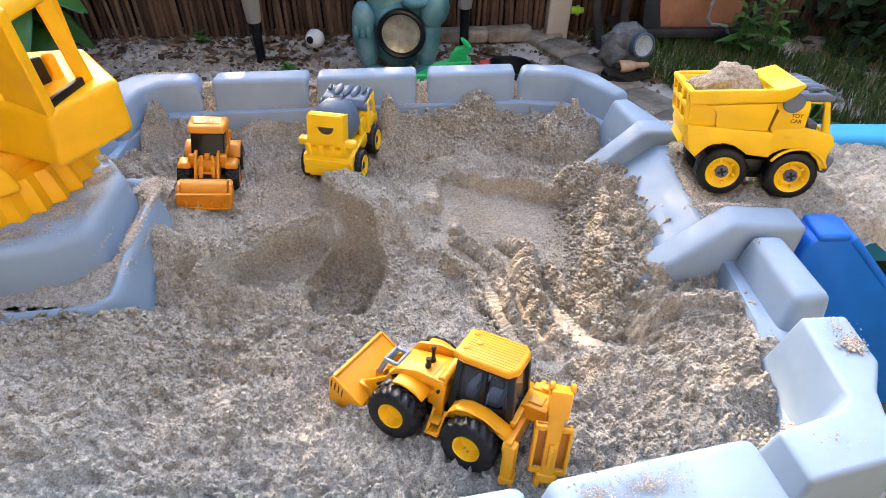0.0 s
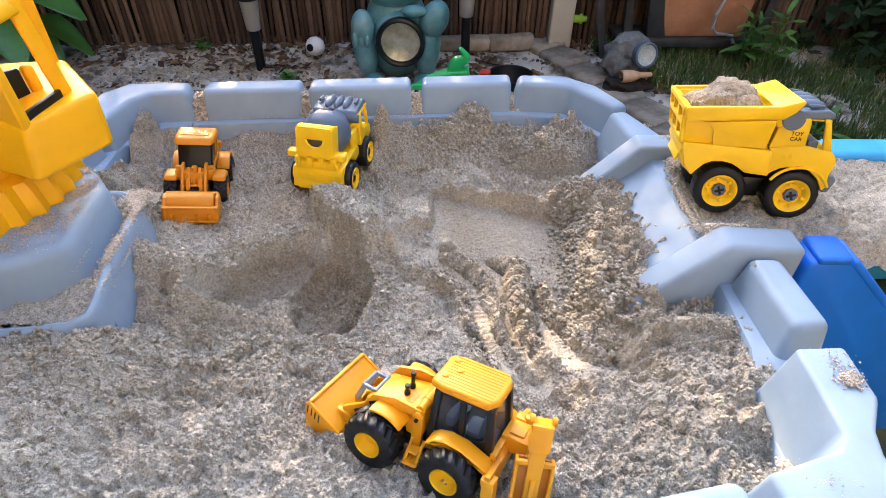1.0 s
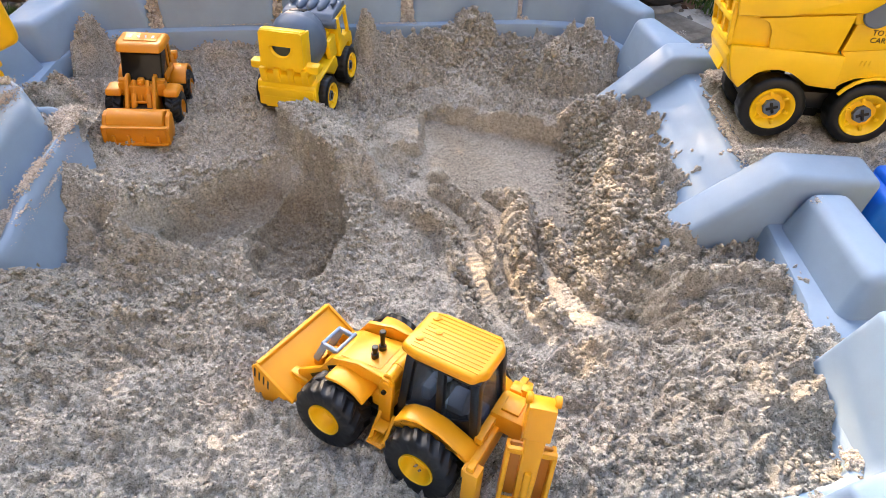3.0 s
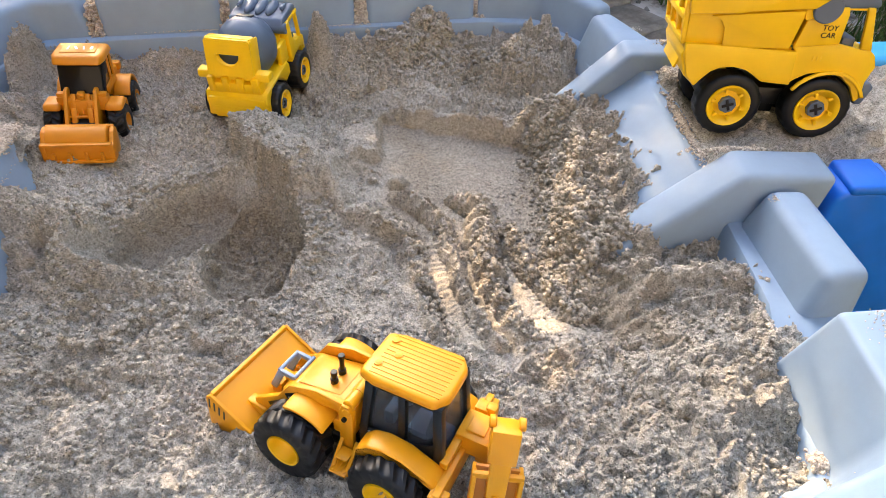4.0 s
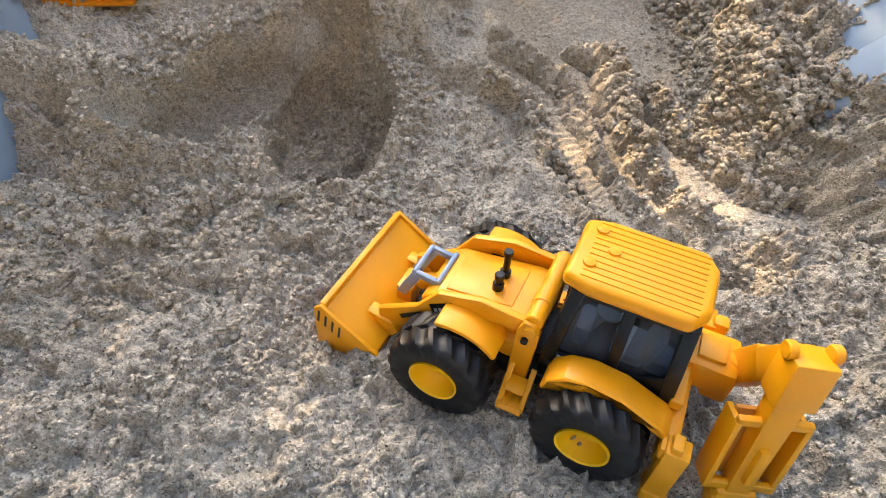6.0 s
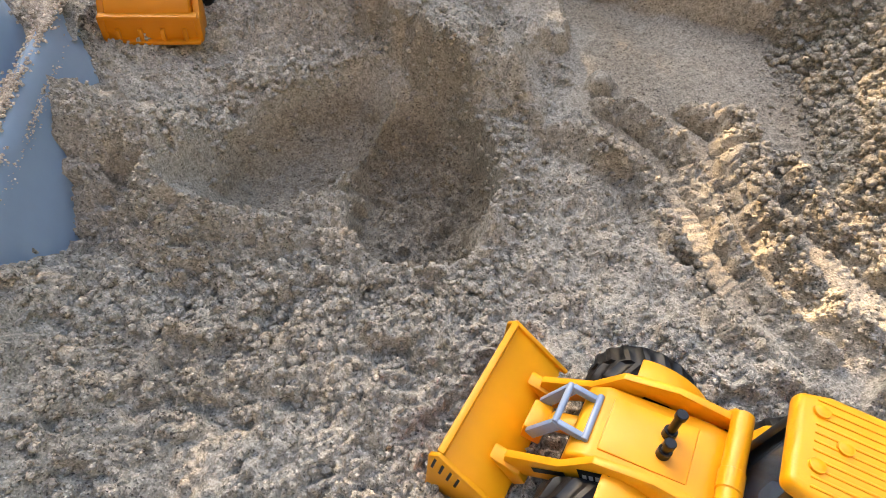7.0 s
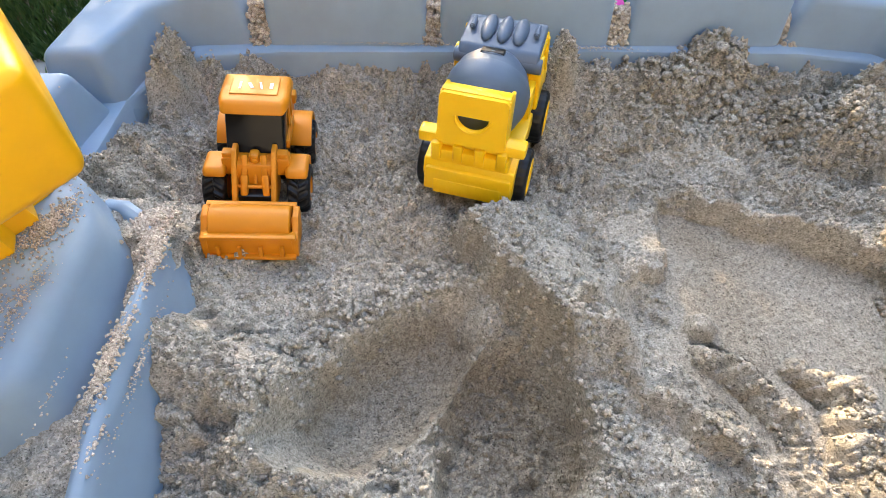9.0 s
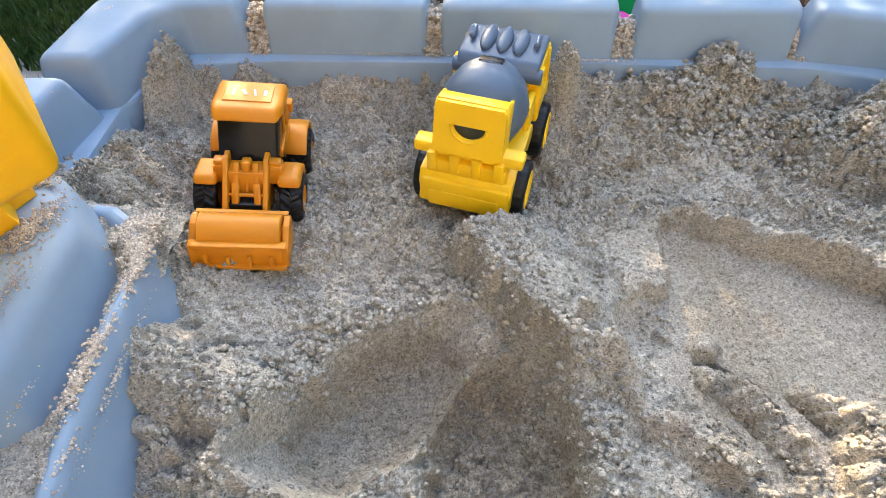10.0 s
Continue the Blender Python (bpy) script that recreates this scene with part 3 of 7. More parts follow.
    for cx, cy, r, a in ((-0.165, 0.520, 0.016, 0.016), (-0.140, 0.505, 0.016, 0.012), (-0.47, 0.46, 0.05, 0.014), (0.193, 1.104, 0.016, 0.022), (0.221, 1.020, 0.024, 0.014), (0.26, 1.03, 0.02, 0.016), (-0.076, 0.884, 0.011, 0.014), (-0.530, 0.955, 0.026, 0.016), (-0.255, 0.555, 0.014, 0.010), (0.155, 0.470, 0.020, 0.008)):
        h -= a * np.exp(-blob(wx, wy, cx, cy, r, r * 0.8) ** 4)
    rough = np.clip(rough, 0.10, 2.0)
    h += (soft_noise(x, y, 0.030, 22) - 0.5) * 0.014 * np.minimum(rough, 1.2)
    return h, rough


def sand_height(x, y):
    """The form with clumps of damp grains on it and dark creases between them."""
    h, rough = sand_form(x, y)
    patch = 0.70 + 0.30 * sstep(0.30, 0.62, soft_noise(x, y, 0.045, 24))
    ux, uy = x + (soft_noise(x, y, 0.010, 54) - 0.5) * 0.006, y + (soft_noise(x, y, 0.010, 55) - 0.5) * 0.006 + 0.2 * h
    k = np.clip(rough, 0.0, 1.8)
    steep = np.zeros_like(h)
    if h.ndim == 2:
        gy, gx = np.gradient(h, y[1, 0] - y[0, 0], x[0, 1] - x[0, 0])
        steep = np.hypot(gx, gy)
    ks = k / (1 + (0.7 * steep) ** 2)      # smaller clumps cling to steep sides
    h = h + (billow(ux, uy, 0.021, 56) - 0.3) * 0.0088 * np.clip(k - 0.35, 0, 1.4) * patch
    h += (billow(ux + 0.3 * uy, uy, 0.0115, 57) - 0.3) * 0.0094 * np.clip(k - 0.15, 0, 1.4) * patch
    h -= sstep(0.54, 0.78, soft_noise(ux, uy, 0.013, 59)) * 0.0145 * np.clip(k - 0.30, 0, 1.2)
    h += crumbs(ux, uy, 0.0090, 31, 0.05, 0.60) * 0.0052 * np.clip(ks - 0.20, 0, 1.3) * patch
    h += (billow(ux, uy - 0.3 * ux, 0.0060, 58) - 0.3) * 0.0085 * np.clip(ks, 0.10, 1.3)
    h += crumbs(ux, uy, 0.0046, 45, 0.20, 0.66) * 0.0046 * np.clip(ks, 0.18, 1.2)
    h += (billow(ux, uy, 0.0036, 60) - 0.3) * 0.0040 * np.clip(ks, 0.20, 1.1)
    return h - 0.0025 * np.clip(k, 0.2, 1.5)


def sand_shown(x, y):
    """Where the sand can be seen: not under the deck or within the walls."""
    deck = (x < -0.475) & (y > 0.60) & (y < 0.855)
    return ~(deck | ((x > 0.395) & (y > 0.47)) | (y > 1.19 + 0.06 * x) | ((y < 0.268) & (x < 0)))


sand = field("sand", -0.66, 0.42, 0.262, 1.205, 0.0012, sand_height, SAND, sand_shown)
tagged(sand, "coarse damp beige sand with pits, ridges and wheel tracks", "sand", kind="stuff")


def heap_height(x, y):
    h = 0.336 - 0.10 * (y - 0.74) + (soft_noise(x, y, 0.08, 61) - 0.5) * 0.03 + (soft_noise(x, y, 0.025, 62) - 0.5) * 0.010
    h -= 0.05 * sstep(0.40, 0.375, x) + 0.03 * sstep(0.665, 0.64, y) * sstep(0.47, 0.49, x)
    h -= 0.035 * sstep(0.58, 0.75, x) + 0.012 * sstep(0.85, 0.95, y)
    return h + crumbs(x, y, 0.030, 69, 0.05, 0.5) * 0.020 * sstep(0.45, 0.65, soft_noise(x, y, 0.05, 68)) + crumbs(x, y, 0.012, 63) * 0.007 + crumbs(x, y, 0.0075, 66) * 0.006


heap = field("raised_sand", 0.375, 1.35, 0.635, 0.985, 0.003, heap_height, SAND)
tagged(heap, "raised bed of trodden dry sand beyond the ramp", "sand", kind="stuff")


# ---- the digger that stands on the deck ----
def make_digger():
    ox, oy, oz = -0.70, 0.79, 0.3325
    v = thing("ride_on_digger", pose(ox, oy, oz), "large bright yellow plastic digger with open cab on a ribbed turntable", "toy digger")
    n = 120
    bm = bmesh.new()
    rings = []
    for z, r, wave in ((0.0, 0.150, 0.0055), (0.005, 0.1505, 0.0055), (0.040, 0.141, 0.0045), (0.050, 0.136, 0.002), (0.052, 0.120, 0.0)):
        rings.append([bm.verts.new((q * math.cos(2 * math.pi * (i + 0.5) / n), q * math.sin(2 * math.pi * (i + 0.5) / n), z)) for i in range(n) for q in (r + wave * math.cos(i * 2 * math.pi / 4),)])
    for a, b in zip(rings, rings[1:]):
        for i in range(n):
            bm.faces.new((a[i], a[(i + 1) % n], b[(i + 1) % n], b[i]))
    bm.faces.new(rings[-1])
    part("turntable", bm, DIGGER_YELLOW, v, "ribbed yellow turntable skirt")
    part("hub", lathe([(0.110, 0.045), (0.110, 0.066), (0.104, 0.075), (0.0, 0.078)], 48), DIGGER_YELLOW, v)

    def at(p):
        return [(x - ox, y - oy) for x, y in p]

    def tilted(bm):
        for p in bm.verts:
            p.co.z += 0.15 * ((p.co.x + ox + 0.505) * 0.68 + (p.co.y + oy - 0.69) * 0.73)
        return bm

    low = at([(-0.509, 0.686), (-0.437, 0.763), (-0.53, 0.868), (-0.75, 0.885), (-0.765, 0.80)])
    high = at([(-0.502, 0.694), (-0.436, 0.764), (-0.525, 0.866), (-0.74, 0.88), (-0.755, 0.805)])
    part("body", tilted(loft(low, high, 0.082, 0.160, 0.009, 4)), DIGGER_YELLOW, v)
    # seat platform beside the body
    part("platform", loft(at([(-0.60, 0.665), (-0.575, 0.69), (-0.66, 0.74), (-0.72, 0.70)]), at([(-0.605, 0.672), (-0.585, 0.69), (-0.66, 0.735), (-0.71, 0.70)]), 0.045, 0.082, 0.008, 3), DIGGER_YELLOW, v)
    cab = thing_part("cab", v, pose(0, 0, 0))

    def post(name, poly, z0, z1, shift=(0, 0), r=0.004):
        base = at(poly)
        part(name, tilted(loft(base, [(x + shift[0], y + shift[1]) for x, y in base], z0, z1, r, 3)), DIGGER_YELLOW, cab)

    post("corner_panel", [(-0.500, 0.693), (-0.495, 0.706), (-0.535, 0.735), (-0.580, 0.738)], 0.152, 0.285, (-0.004, -0.002))
    post("front_post", [(-0.482, 0.757), (-0.470, 0.772), (-0.480, 0.780), (-0.491, 0.766)], 0.152, 0.285, (-0.012, -0.010))
    post("back_post", [(-0.540, 0.845), (-0.528, 0.857), (-0.540, 0.868), (-0.552, 0.855)], 0.152, 0.285)
    post("back_post", [(-0.635, 0.775), (-0.615, 0.795), (-0.640, 0.820), (-0.660, 0.80)], 0.152, 0.285)
    part("roof", tilted(loft(at([(-0.507, 0.690), (-0.481, 0.758), (-0.550, 0.865), (-0.665, 0.80), (-0.60, 0.732)]), at([(-0.514, 0.697), (-0.490, 0.757), (-0.550, 0.852), (-0.650, 0.795), (-0.60, 0.738)]), 0.266, 0.288, 0.007, 3)), DIGGER_YELLOW, cab)
    part("sill", tilted(loft(at([(-0.498, 0.705), (-0.477, 0.758), (-0.484, 0.762), (-0.505, 0.709)]), at([(-0.498, 0.705), (-0.477, 0.758), (-0.484, 0.762), (-0.505, 0.709)]), 0.150, 0.170, 0.002, 2)), BLACK, cab, "black window sill")
    part("seat_back", moved(box(0.040, 0.012, 0.046, r=0.004, rx=-14), -0.548 - ox, 0.765 - oy, 0.176, 0, 0, 47), BLACK, cab, "black seat back")
    part("seat_edge", moved(box(0.014, 0.024, 0.046, r=0.006, seg=3, rx=-14), -0.530 - ox, 0.788 - oy, 0.176, 0, 0, 47), DIGGER_YELLOW, cab)
    return v


make_digger()

# ---- the blue neighbour trays ----
tray = thing("blue_tray", pose(0, 0, 0), "bright blue plastic tray wall against the sandbox", "tray")
part("wall", side([(0.489, -0.03), (0.489, 0.346), (0.497, 0.356), (0.545, 0.356), (0.556, 0.349), (0.80, 0.112), (0.80, -0.03)], 0.604, 0.652, 0.006, 3), BLUE, tray)
part("top_edge", beam((0.500, 0.628, 0.357), (0.546, 0.628, 0.357), 0.050, 0.013, 0.005, 3), BLUE, tray)
part("sloping_edge", beam((0.548, 0.628, 0.3555), (0.80, 0.628, 0.113), 0.050, 0.013, 0.005, 3), BLUE, tray)
shell = thing("light_blue_tray", pose(0, 0, 0), "light blue plastic tray rim half buried in sand", "tray")
part("rim", loft([(0.725, 0.972), (1.55, 0.982), (1.55, 1.050), (0.725, 1.050)], [(0.735, 0.978), (1.54, 0.988), (1.54, 1.042), (0.742, 1.042)], -0.03, 0.292, 0.012, 3), LIGHT_BLUE, shell)

# ---- reed fence at the back ----
REED = varied("reed_stalk", (0.040, 0.022, 0.015), (0.175, 0.110, 0.076), 0.7, "Object", 30)
DARK_WOOD = mottled("dark_backing", [(0.3, (0.012, 0.009, 0.007)), (0.7, (0.035, 0.026, 0.02))], 20, 0.9)
fence = thing("reed_fence", pose(0, 0, 0), "dark brown reed fence of upright stalks along the garden bed", "fence")
rng = random.Random(7)
reed_meshes = []
for k in range(7):
    r = 0.0075 + 0.0006 * k
    pts, rad = [], []
    bm = bmesh.new()
    rings = []
    z = 0.0
    while z < 0.60:
        rings.append((z, r * rng.uniform(0.94, 1.06), rng.uniform(-0.003, 0.003)))
        z += rng.uniform(0.08, 0.2)
    rings.append((0.60, r * 0.9, 0.0))
    vs = [[bm.verts.new((o + q * math.cos(i * math.pi / 4), q * math.sin(i * math.pi / 4), zz)) for i in range(8)] for zz, q, o in rings]
    for a, b in zip(vs, vs[1:]):
        for i in range(8):
            bm.faces.new((a[i], a[(i + 1) % 8], b[(i + 1) % 8], b[i]))
    bm.faces.new(vs[0][::-1])
    bm.faces.new(vs[-1])
    reed_meshes.append(finish(bm, "reed", REED))
x = -2.55
while x < 2.6:
    y = 2.245 + 0.055 * (x + 0.8) / 1.2 if x < 0.6 else 2.31
    ob = new("reed", rng.choice(reed_meshes))
    ob.parent = fence
    ob.matrix_basis = pose(x, y + rng.uniform(-0.006, 0.006), rng.uniform(-0.035, -0.012), rng.uniform(-1.5, 1.5), rng.uniform(-2.2, 2.2), rng.uniform(0, 360))
    x += rng.uniform(0.0165, 0.021)
part("backing", box(5.3, 0.006, 0.60, x=0, y=2.345, z=0.26, r=0), DARK_WOOD, fence)
wire = [tube([(-2.55, 2.232, z), (0, 2.30 - 0.02, z), (2.6, 2.30, z)], 0.0018, 6) for z in (0.30, 0.5)]
part("wire", merge(*wire), SLATE, fence)

# ---- unseen leaf screen above the fence, added to break the sun into patches ----
LEAF = varied("screen_leaf", (0.025, 0.055, 0.014), (0.07, 0.13, 0.03), 0.55, "Island", 30)
LEAF.node_tree.nodes["Principled BSDF"].inputs["Transmission Weight"].default_value = 0.0


def leaf_quads(centres, sizes, seed, flat=0.0, fold=0.25):
    """Many small folded leaves in one mesh: two quads each."""
    r = np.random.RandomState(seed)
    n = len(centres)
    a = r.normal(size=(n, 3))
    a[:, 2] *= 1 - flat
    a /= np.linalg.norm(a, axis=1)[:, None]
    b = r.normal(size=(n, 3))
    b -= a * (a * b).sum(1)[:, None]
    b[:, 2] *= 1 - flat
    b /= np.linalg.norm(b, axis=1)[:, None]
    c = np.cross(a, b)
    s = sizes[:, None]
    p0, p3 = centres - a * s, centres + a * s
    l1, l2 = centres + b * s * 0.45 + c * s * fold * 0.5 - a * s * 0.1, centres - b * s * 0.45 + c * s * fold * 0.5 - a * s * 0.1
    co = np.stack([p0, l1, p3, l2], 1).reshape(-1, 3)
    k = np.arange(n) * 4
    tri = np.stack([np.stack([k, k + 1, k + 2], 1), np.stack([k, k + 2, k + 3], 1)], 1).reshape(-1, 3)
    return co, tri


def tri_mesh(name, co, tri, material):
    me = bpy.data.meshes.new(name)
    tri = np.ascontiguousarray(tri, dtype=np.int32)
    me.vertices.add(len(co))
    me.vertices.foreach_set("co", np.ascontiguousarray(co, dtype=np.float32).ravel())
    me.loops.add(tri.size)
    me.loops.foreach_set("vertex_index", tri.ravel())
    me.polygons.add(len(tri))
    me.polygons.foreach_set("loop_start", np.arange(0, tri.size, 3, dtype=np.int32))
    me.polygons.foreach_set("loop_total", np.full(len(tri), 3, dtype=np.int32))
    me.materials.append(material)
    me.update()
    return me


# gaps cut in the leaf screen: where their sun patches fall, and their radii
SUNNY = ((0.250, 0.735, 0.262, 0.040, 0.110), (0.120, 0.690, 0.205, 0.050, 0.100), (0.185, 0.590, 0.215, 0.060, 0.110), (0.195, 0.490, 0.245, 0.034, 0.050), (0.050, 0.690, 0.225, 0.026, 0.060), (0.345, 0.360, 0.310, 0.050, 0.050), (0.245, 0.950, 0.250, 0.055, 0.050),
         (0.312, 0.700, 0.262, 0.011, 0.080), (0.345, 0.690, 0.29, 0.009, 0.075), (0.375, 0.680, 0.32, 0.008, 0.070)) + tuple((x + 0.062, 1.20, 0.320, 0.020, 0.045) for x in (-0.160, -0.020, 0.115, 0.165, -0.555, -0.49, 0.30))
r = np.random.RandomState(12)
n = 165000
hc = np.stack([r.uniform(-2.5, 1.5, n), 2.50 + 0.16 * r.normal(size=n), r.uniform(0.45, 1.40, n)], 1)
keep = np.ones(n, bool)
for cx, cy, cz, rx, ry in SUNNY:
    gap = (hc[:, 2] - cz) / TO_SUN.z
    fx, fy = hc[:, 0] - gap * TO_SUN.x, hc[:, 1] - gap * TO_SUN.y
    keep &= blob(fx, fy, cx, cy, rx, ry) > 1 + 0.25 * (soft_noise(fx, fy, 0.05, 77) - 0.5)
keep |= r.rand(n) < 0.22
co, tri = leaf_quads(hc[keep], r.uniform(0.0088, 0.0142, keep.sum()), 13)
hedge = tagged(new("hedge_foliage", tri_mesh("hedge_foliage", co, tri, LEAF)), "unseen green leaf screen above the fence, gapped for sun patches", "hedge", kind="stuff")


# ---- toy vehicles ----
GLASS, _, gb = nodes_of("smoked_clear_plastic")
gb.inputs["Base Color"].default_value = (0.42, 0.48, 0.56, 1)
gb.inputs["Transmission Weight"].default_value = 0.9
gb.inputs["Roughness"].default_value = 0.06
gb.inputs["IOR"].default_value = 1.12
DARK_GLASS, _, db = nodes_of("dark_tinted_plastic")
db.inputs["Base Color"].default_value = (0.008, 0.009, 0.011, 1)
db.inputs["Roughness"].default_value = 0.14
db.inputs["Specular IOR Level"].default_value = 0.22
SEAT = plastic("grey_blue_seat_plastic", (0.26, 0.34, 0.46), 0.4, 0.05)
# the toy's plastic, darkened for the shade inside the arm bucket
SHADED_ORANGE = plastic("shaded_orange_plastic", (0.55, 0.22, 0.02), 0.4, 0.1)
RIM_YELLOW = plastic("rim_yellow_plastic", (0.86, 0.50, 0.006), 0.35, 0.08)
PRINT_WHITE = plastic("white_print", (0.72, 0.72, 0.70), 0.5, 0.0)
PRINT_RED = plastic("red_print", (0.55, 0.05, 0.03), 0.5, 0.0)


def arch(r0, r1, a0, a1, y0, y1, cx, cz, bevel=0.0012, n=10):
    """A curved mudguard in the x-z plane between two angles."""
    pts = [(cx + r1 * math.cos(radians(a0 + (a1 - a0) * i / n)), cz + r1 * math.sin(radians(a0 + (a1 - a0) * i / n))) for i in range(n + 1)]
    pts += [(cx + r0 * math.cos(radians(a1 - (a1 - a0) * i / n)), cz + r0 * math.sin(radians(a1 - (a1 - a0) * i / n))) for i in range(n + 1)]
    return side(pts, y0, y1, bevel)


def tyre_mesh(r, w, lugs=18, chevron=True, deep=0.0026, bore=0.60):
    """One moulded tyre: side walls and a tread of raised lugs, slanted in two rows."""
    b = w / 2
    n = lugs * 4
    rows = [(r * bore, -0.86, 0), (r * (bore * 0.5 + 0.42), -1.0, 0), (r * 0.88, -0.97, 0), (r * 0.955, -0.86, 0.5), (r, -0.72, 1), (r, -0.40, 1), (r, -0.06, 1), (r, 0.06, 1), (r, 0.40, 1), (r, 0.72, 1), (r * 0.955, 0.86, 0.5), (r * 0.88, 0.97, 0), (r * (bore * 0.5 + 0.42), 1.0, 0), (r * bore, 0.86, 0)]
    bm = bmesh.new()
    rings = []
    for rad, y, k in rows:
        ring = []
        for i in range(n):
            slant = (1.0 - abs(y)) * (2.6 if chevron else 0.0) + (2.0 if y > 0 and chevron else 0.0)
            a = 2 * math.pi * (i - slant) / n
            q = rad - (deep * k if i % 4 < 2 else 0.0)
            ring.append(bm.verts.new((q * math.cos(a), y * b, q * math.sin(a))))
        rings.append(ring)
    for a, c in zip(rings, rings[1:]):
        for i in range(n):
            bm.faces.new((a[i], a[(i + 1) % n], c[(i + 1) % n], c[i]))
    return bm


def wheel(parent, x, y, z, r, w, rim_mat, out, style, lugs=18):
    """A wheel whose outer face looks along out (+1 or -1 in y)."""
    ob = thing_part("wheel", parent, pose(x, y, z, 0, 0, 0 if out > 0 else 180))
    part("tyre", tyre_mesh(r, w, lugs, style == "farm", 0.0022 if style == "farm" else 0.0007, 0.46 if style == "farm" else 0.60), TYRE, ob)
    b = w / 2
    if style == "farm":
        part("rim", lathe([(0, b * 0.15), (r * 0.34, b * 0.15), (r * 0.40, b * 0.35), (r * 0.44, b * 0.93), (r * 0.48, b * 0.97), (r * 0.49, b * 0.8), (r * 0.49, -b * 0.8), (0, -b * 0.8)], 36, "y"), rim_mat, ob)
    else:
        rim = lathe([(0, b * 0.55), (r * 0.22, b * 0.55), (r * 0.26, b * 0.42), (r * 0.42, b * 0.42), (r * 0.50, b * 0.72), (r * 0.60, b * 1.02), (r * 0.66, b * 1.06), (r * 0.69, b * 0.85), (r * 0.62, -b * 0.8), (0, -b * 0.8)], 40, "y")
        ribs = [moved(box(r * 0.10, b * 0.5, r * 0.14, y=b * 0.62, z=r * 0.47, r=0.0006), ry=60 * i + 15) for i in range(6)]
        part("rim", merge(rim, *ribs), rim_mat, ob)
        cap = lathe([(0, b * 0.80), (r * 0.10, b * 0.80), (r * 0.24, b * 0.86), (r * 0.27, b * 0.80), (r * 0.27, b * 0.3), (0, b * 0.3)], 8, "y")
        part("hub_screw", cap, SLATE, ob, "slate grey screw head with a cross slot")
        # black bars stand in for the shade within the screw's cross slot
        part("slot", merge(box(r * 0.36, b * 0.08, r * 0.09, y=b * 0.86, r=0.0002, ry=20), box(r * 0.09, b * 0.08, r * 0.36, y=b * 0.862, r=0.0002, ry=20)), BLACK, ob)
    return ob


def make_backhoe(m):
    v = thing("toy_backhoe", m, "amber yellow plastic toy backhoe loader with black cab on the sand", "toy vehicle", "toy vehicles in the sandbox")
    for x in (0.0, 0.094):
        for s in (1, -1):
            wheel(v, x, s * 0.0470, 0.0310, 0.0330, 0.032, RIM_YELLOW, s, "farm", 17)
    # chassis and bonnet
    part("chassis", merge(box(0.155, 0.040, 0.018, x=0.045, z=0.033), box(0.05, 0.056, 0.012, x=0.045, z=0.026), rod(0.004, 0.07, "y", x=0.0, z=0.03), rod(0.004, 0.07, "y", x=0.092, z=0.03)), BLACK, v)
    part("bonnet", merge(side([(0.046, 0.04), (0.046, 0.070), (0.060, 0.071), (0.112, 0.063), (0.122, 0.056), (0.122, 0.036)], -0.024, 0.024, 0.0025, 3), box(0.044, 0.034, 0.003, x=0.086, z=0.0665, ry=8, r=0.001), box(0.02, 0.060, 0.016, x=0.055, z=0.048, r=0.002)), AMBER, v)
    for s, hh in ((-0.006, 0.017), (0.006, 0.008)):
        part("exhaust", merge(rod(0.0036, 0.006, "z", 16, 0.078, s, 0.0715), rod(0.0023, hh, "z", 14, 0.078, s, 0.072 + hh / 2), rod(0.0031, 0.004, "z", 14, 0.078, s, 0.072 + hh)), BLACK, v)
    # front loader: posts, arms, cross tube, linkage and bucket
    for s in (1, -1):
        part("loader_post", merge(side([(0.044, 0.028), (0.0425, 0.072), (0.046, 0.080), (0.053, 0.080), (0.056, 0.072), (0.057, 0.028)], s * 0.0295 - 0.003, s * 0.0295 + 0.003, 0.0012), rod(0.004, 0.009, "y", 16, 0.048, s * 0.0295, 0.074)), AMBER, v)
        part("pin", rod(0.0022, 0.0105, "y", 12, 0.050, s * 0.030, 0.066), BLACK, v)
        arm = part("lift_arm", side([(0.044, 0.069), (0.048, 0.078), (0.080, 0.080), (0.108, 0.072), (0.122, 0.052), (0.150, 0.034), (0.150, 0.022), (0.136, 0.024), (0.106, 0.045), (0.094, 0.064), (0.062, 0.067)], s * 0.0275 - 0.0025, s * 0.0275 + 0.0025, 0.001), AMBER, v)
        d = part("decal", side([(0.098, 0.069), (0.113, 0.060), (0.109, 0.052), (0.095, 0.061)], s * 0.0304 - 0.0001, s * 0.0304 + 0.0001, 0), BLACK, arm, "black sticker with worn lettering")
        for i in range(4):
            part("print_bar", side([(0.0985 + 0.003 * i, 0.0650 - 0.002 * i), (0.1005 + 0.003 * i, 0.0640 - 0.002 * i), (0.0993 + 0.003 * i, 0.0605 - 0.002 * i), (0.0973 + 0.003 * i, 0.0615 - 0.002 * i)], s * 0.0307 - 0.0001, s * 0.0307 + 0.0001, 0), PRINT_WHITE, arm)
        part("decal", side([(0.118, 0.050), (0.134, 0.038), (0.132, 0.035), (0.116, 0.047)], s * 0.0304 - 0.0001, s * 0.0304 + 0.0001, 0), BLACK, arm)
        part("front_mudguard", arch(0.0350, 0.0385, 72, 138, min(s * 0.025, s * 0.0475), max(s * 0.025, s * 0.0475), 0.090, 0.031), AMBER, v)
    part("cross_tube", merge(rod(0.0055, 0.060, "y", 20, 0.048, 0, 0.079), rod(0.0062, 0.012, "y", 20, 0.048, 0.010, 0.079)), AMBER, v)
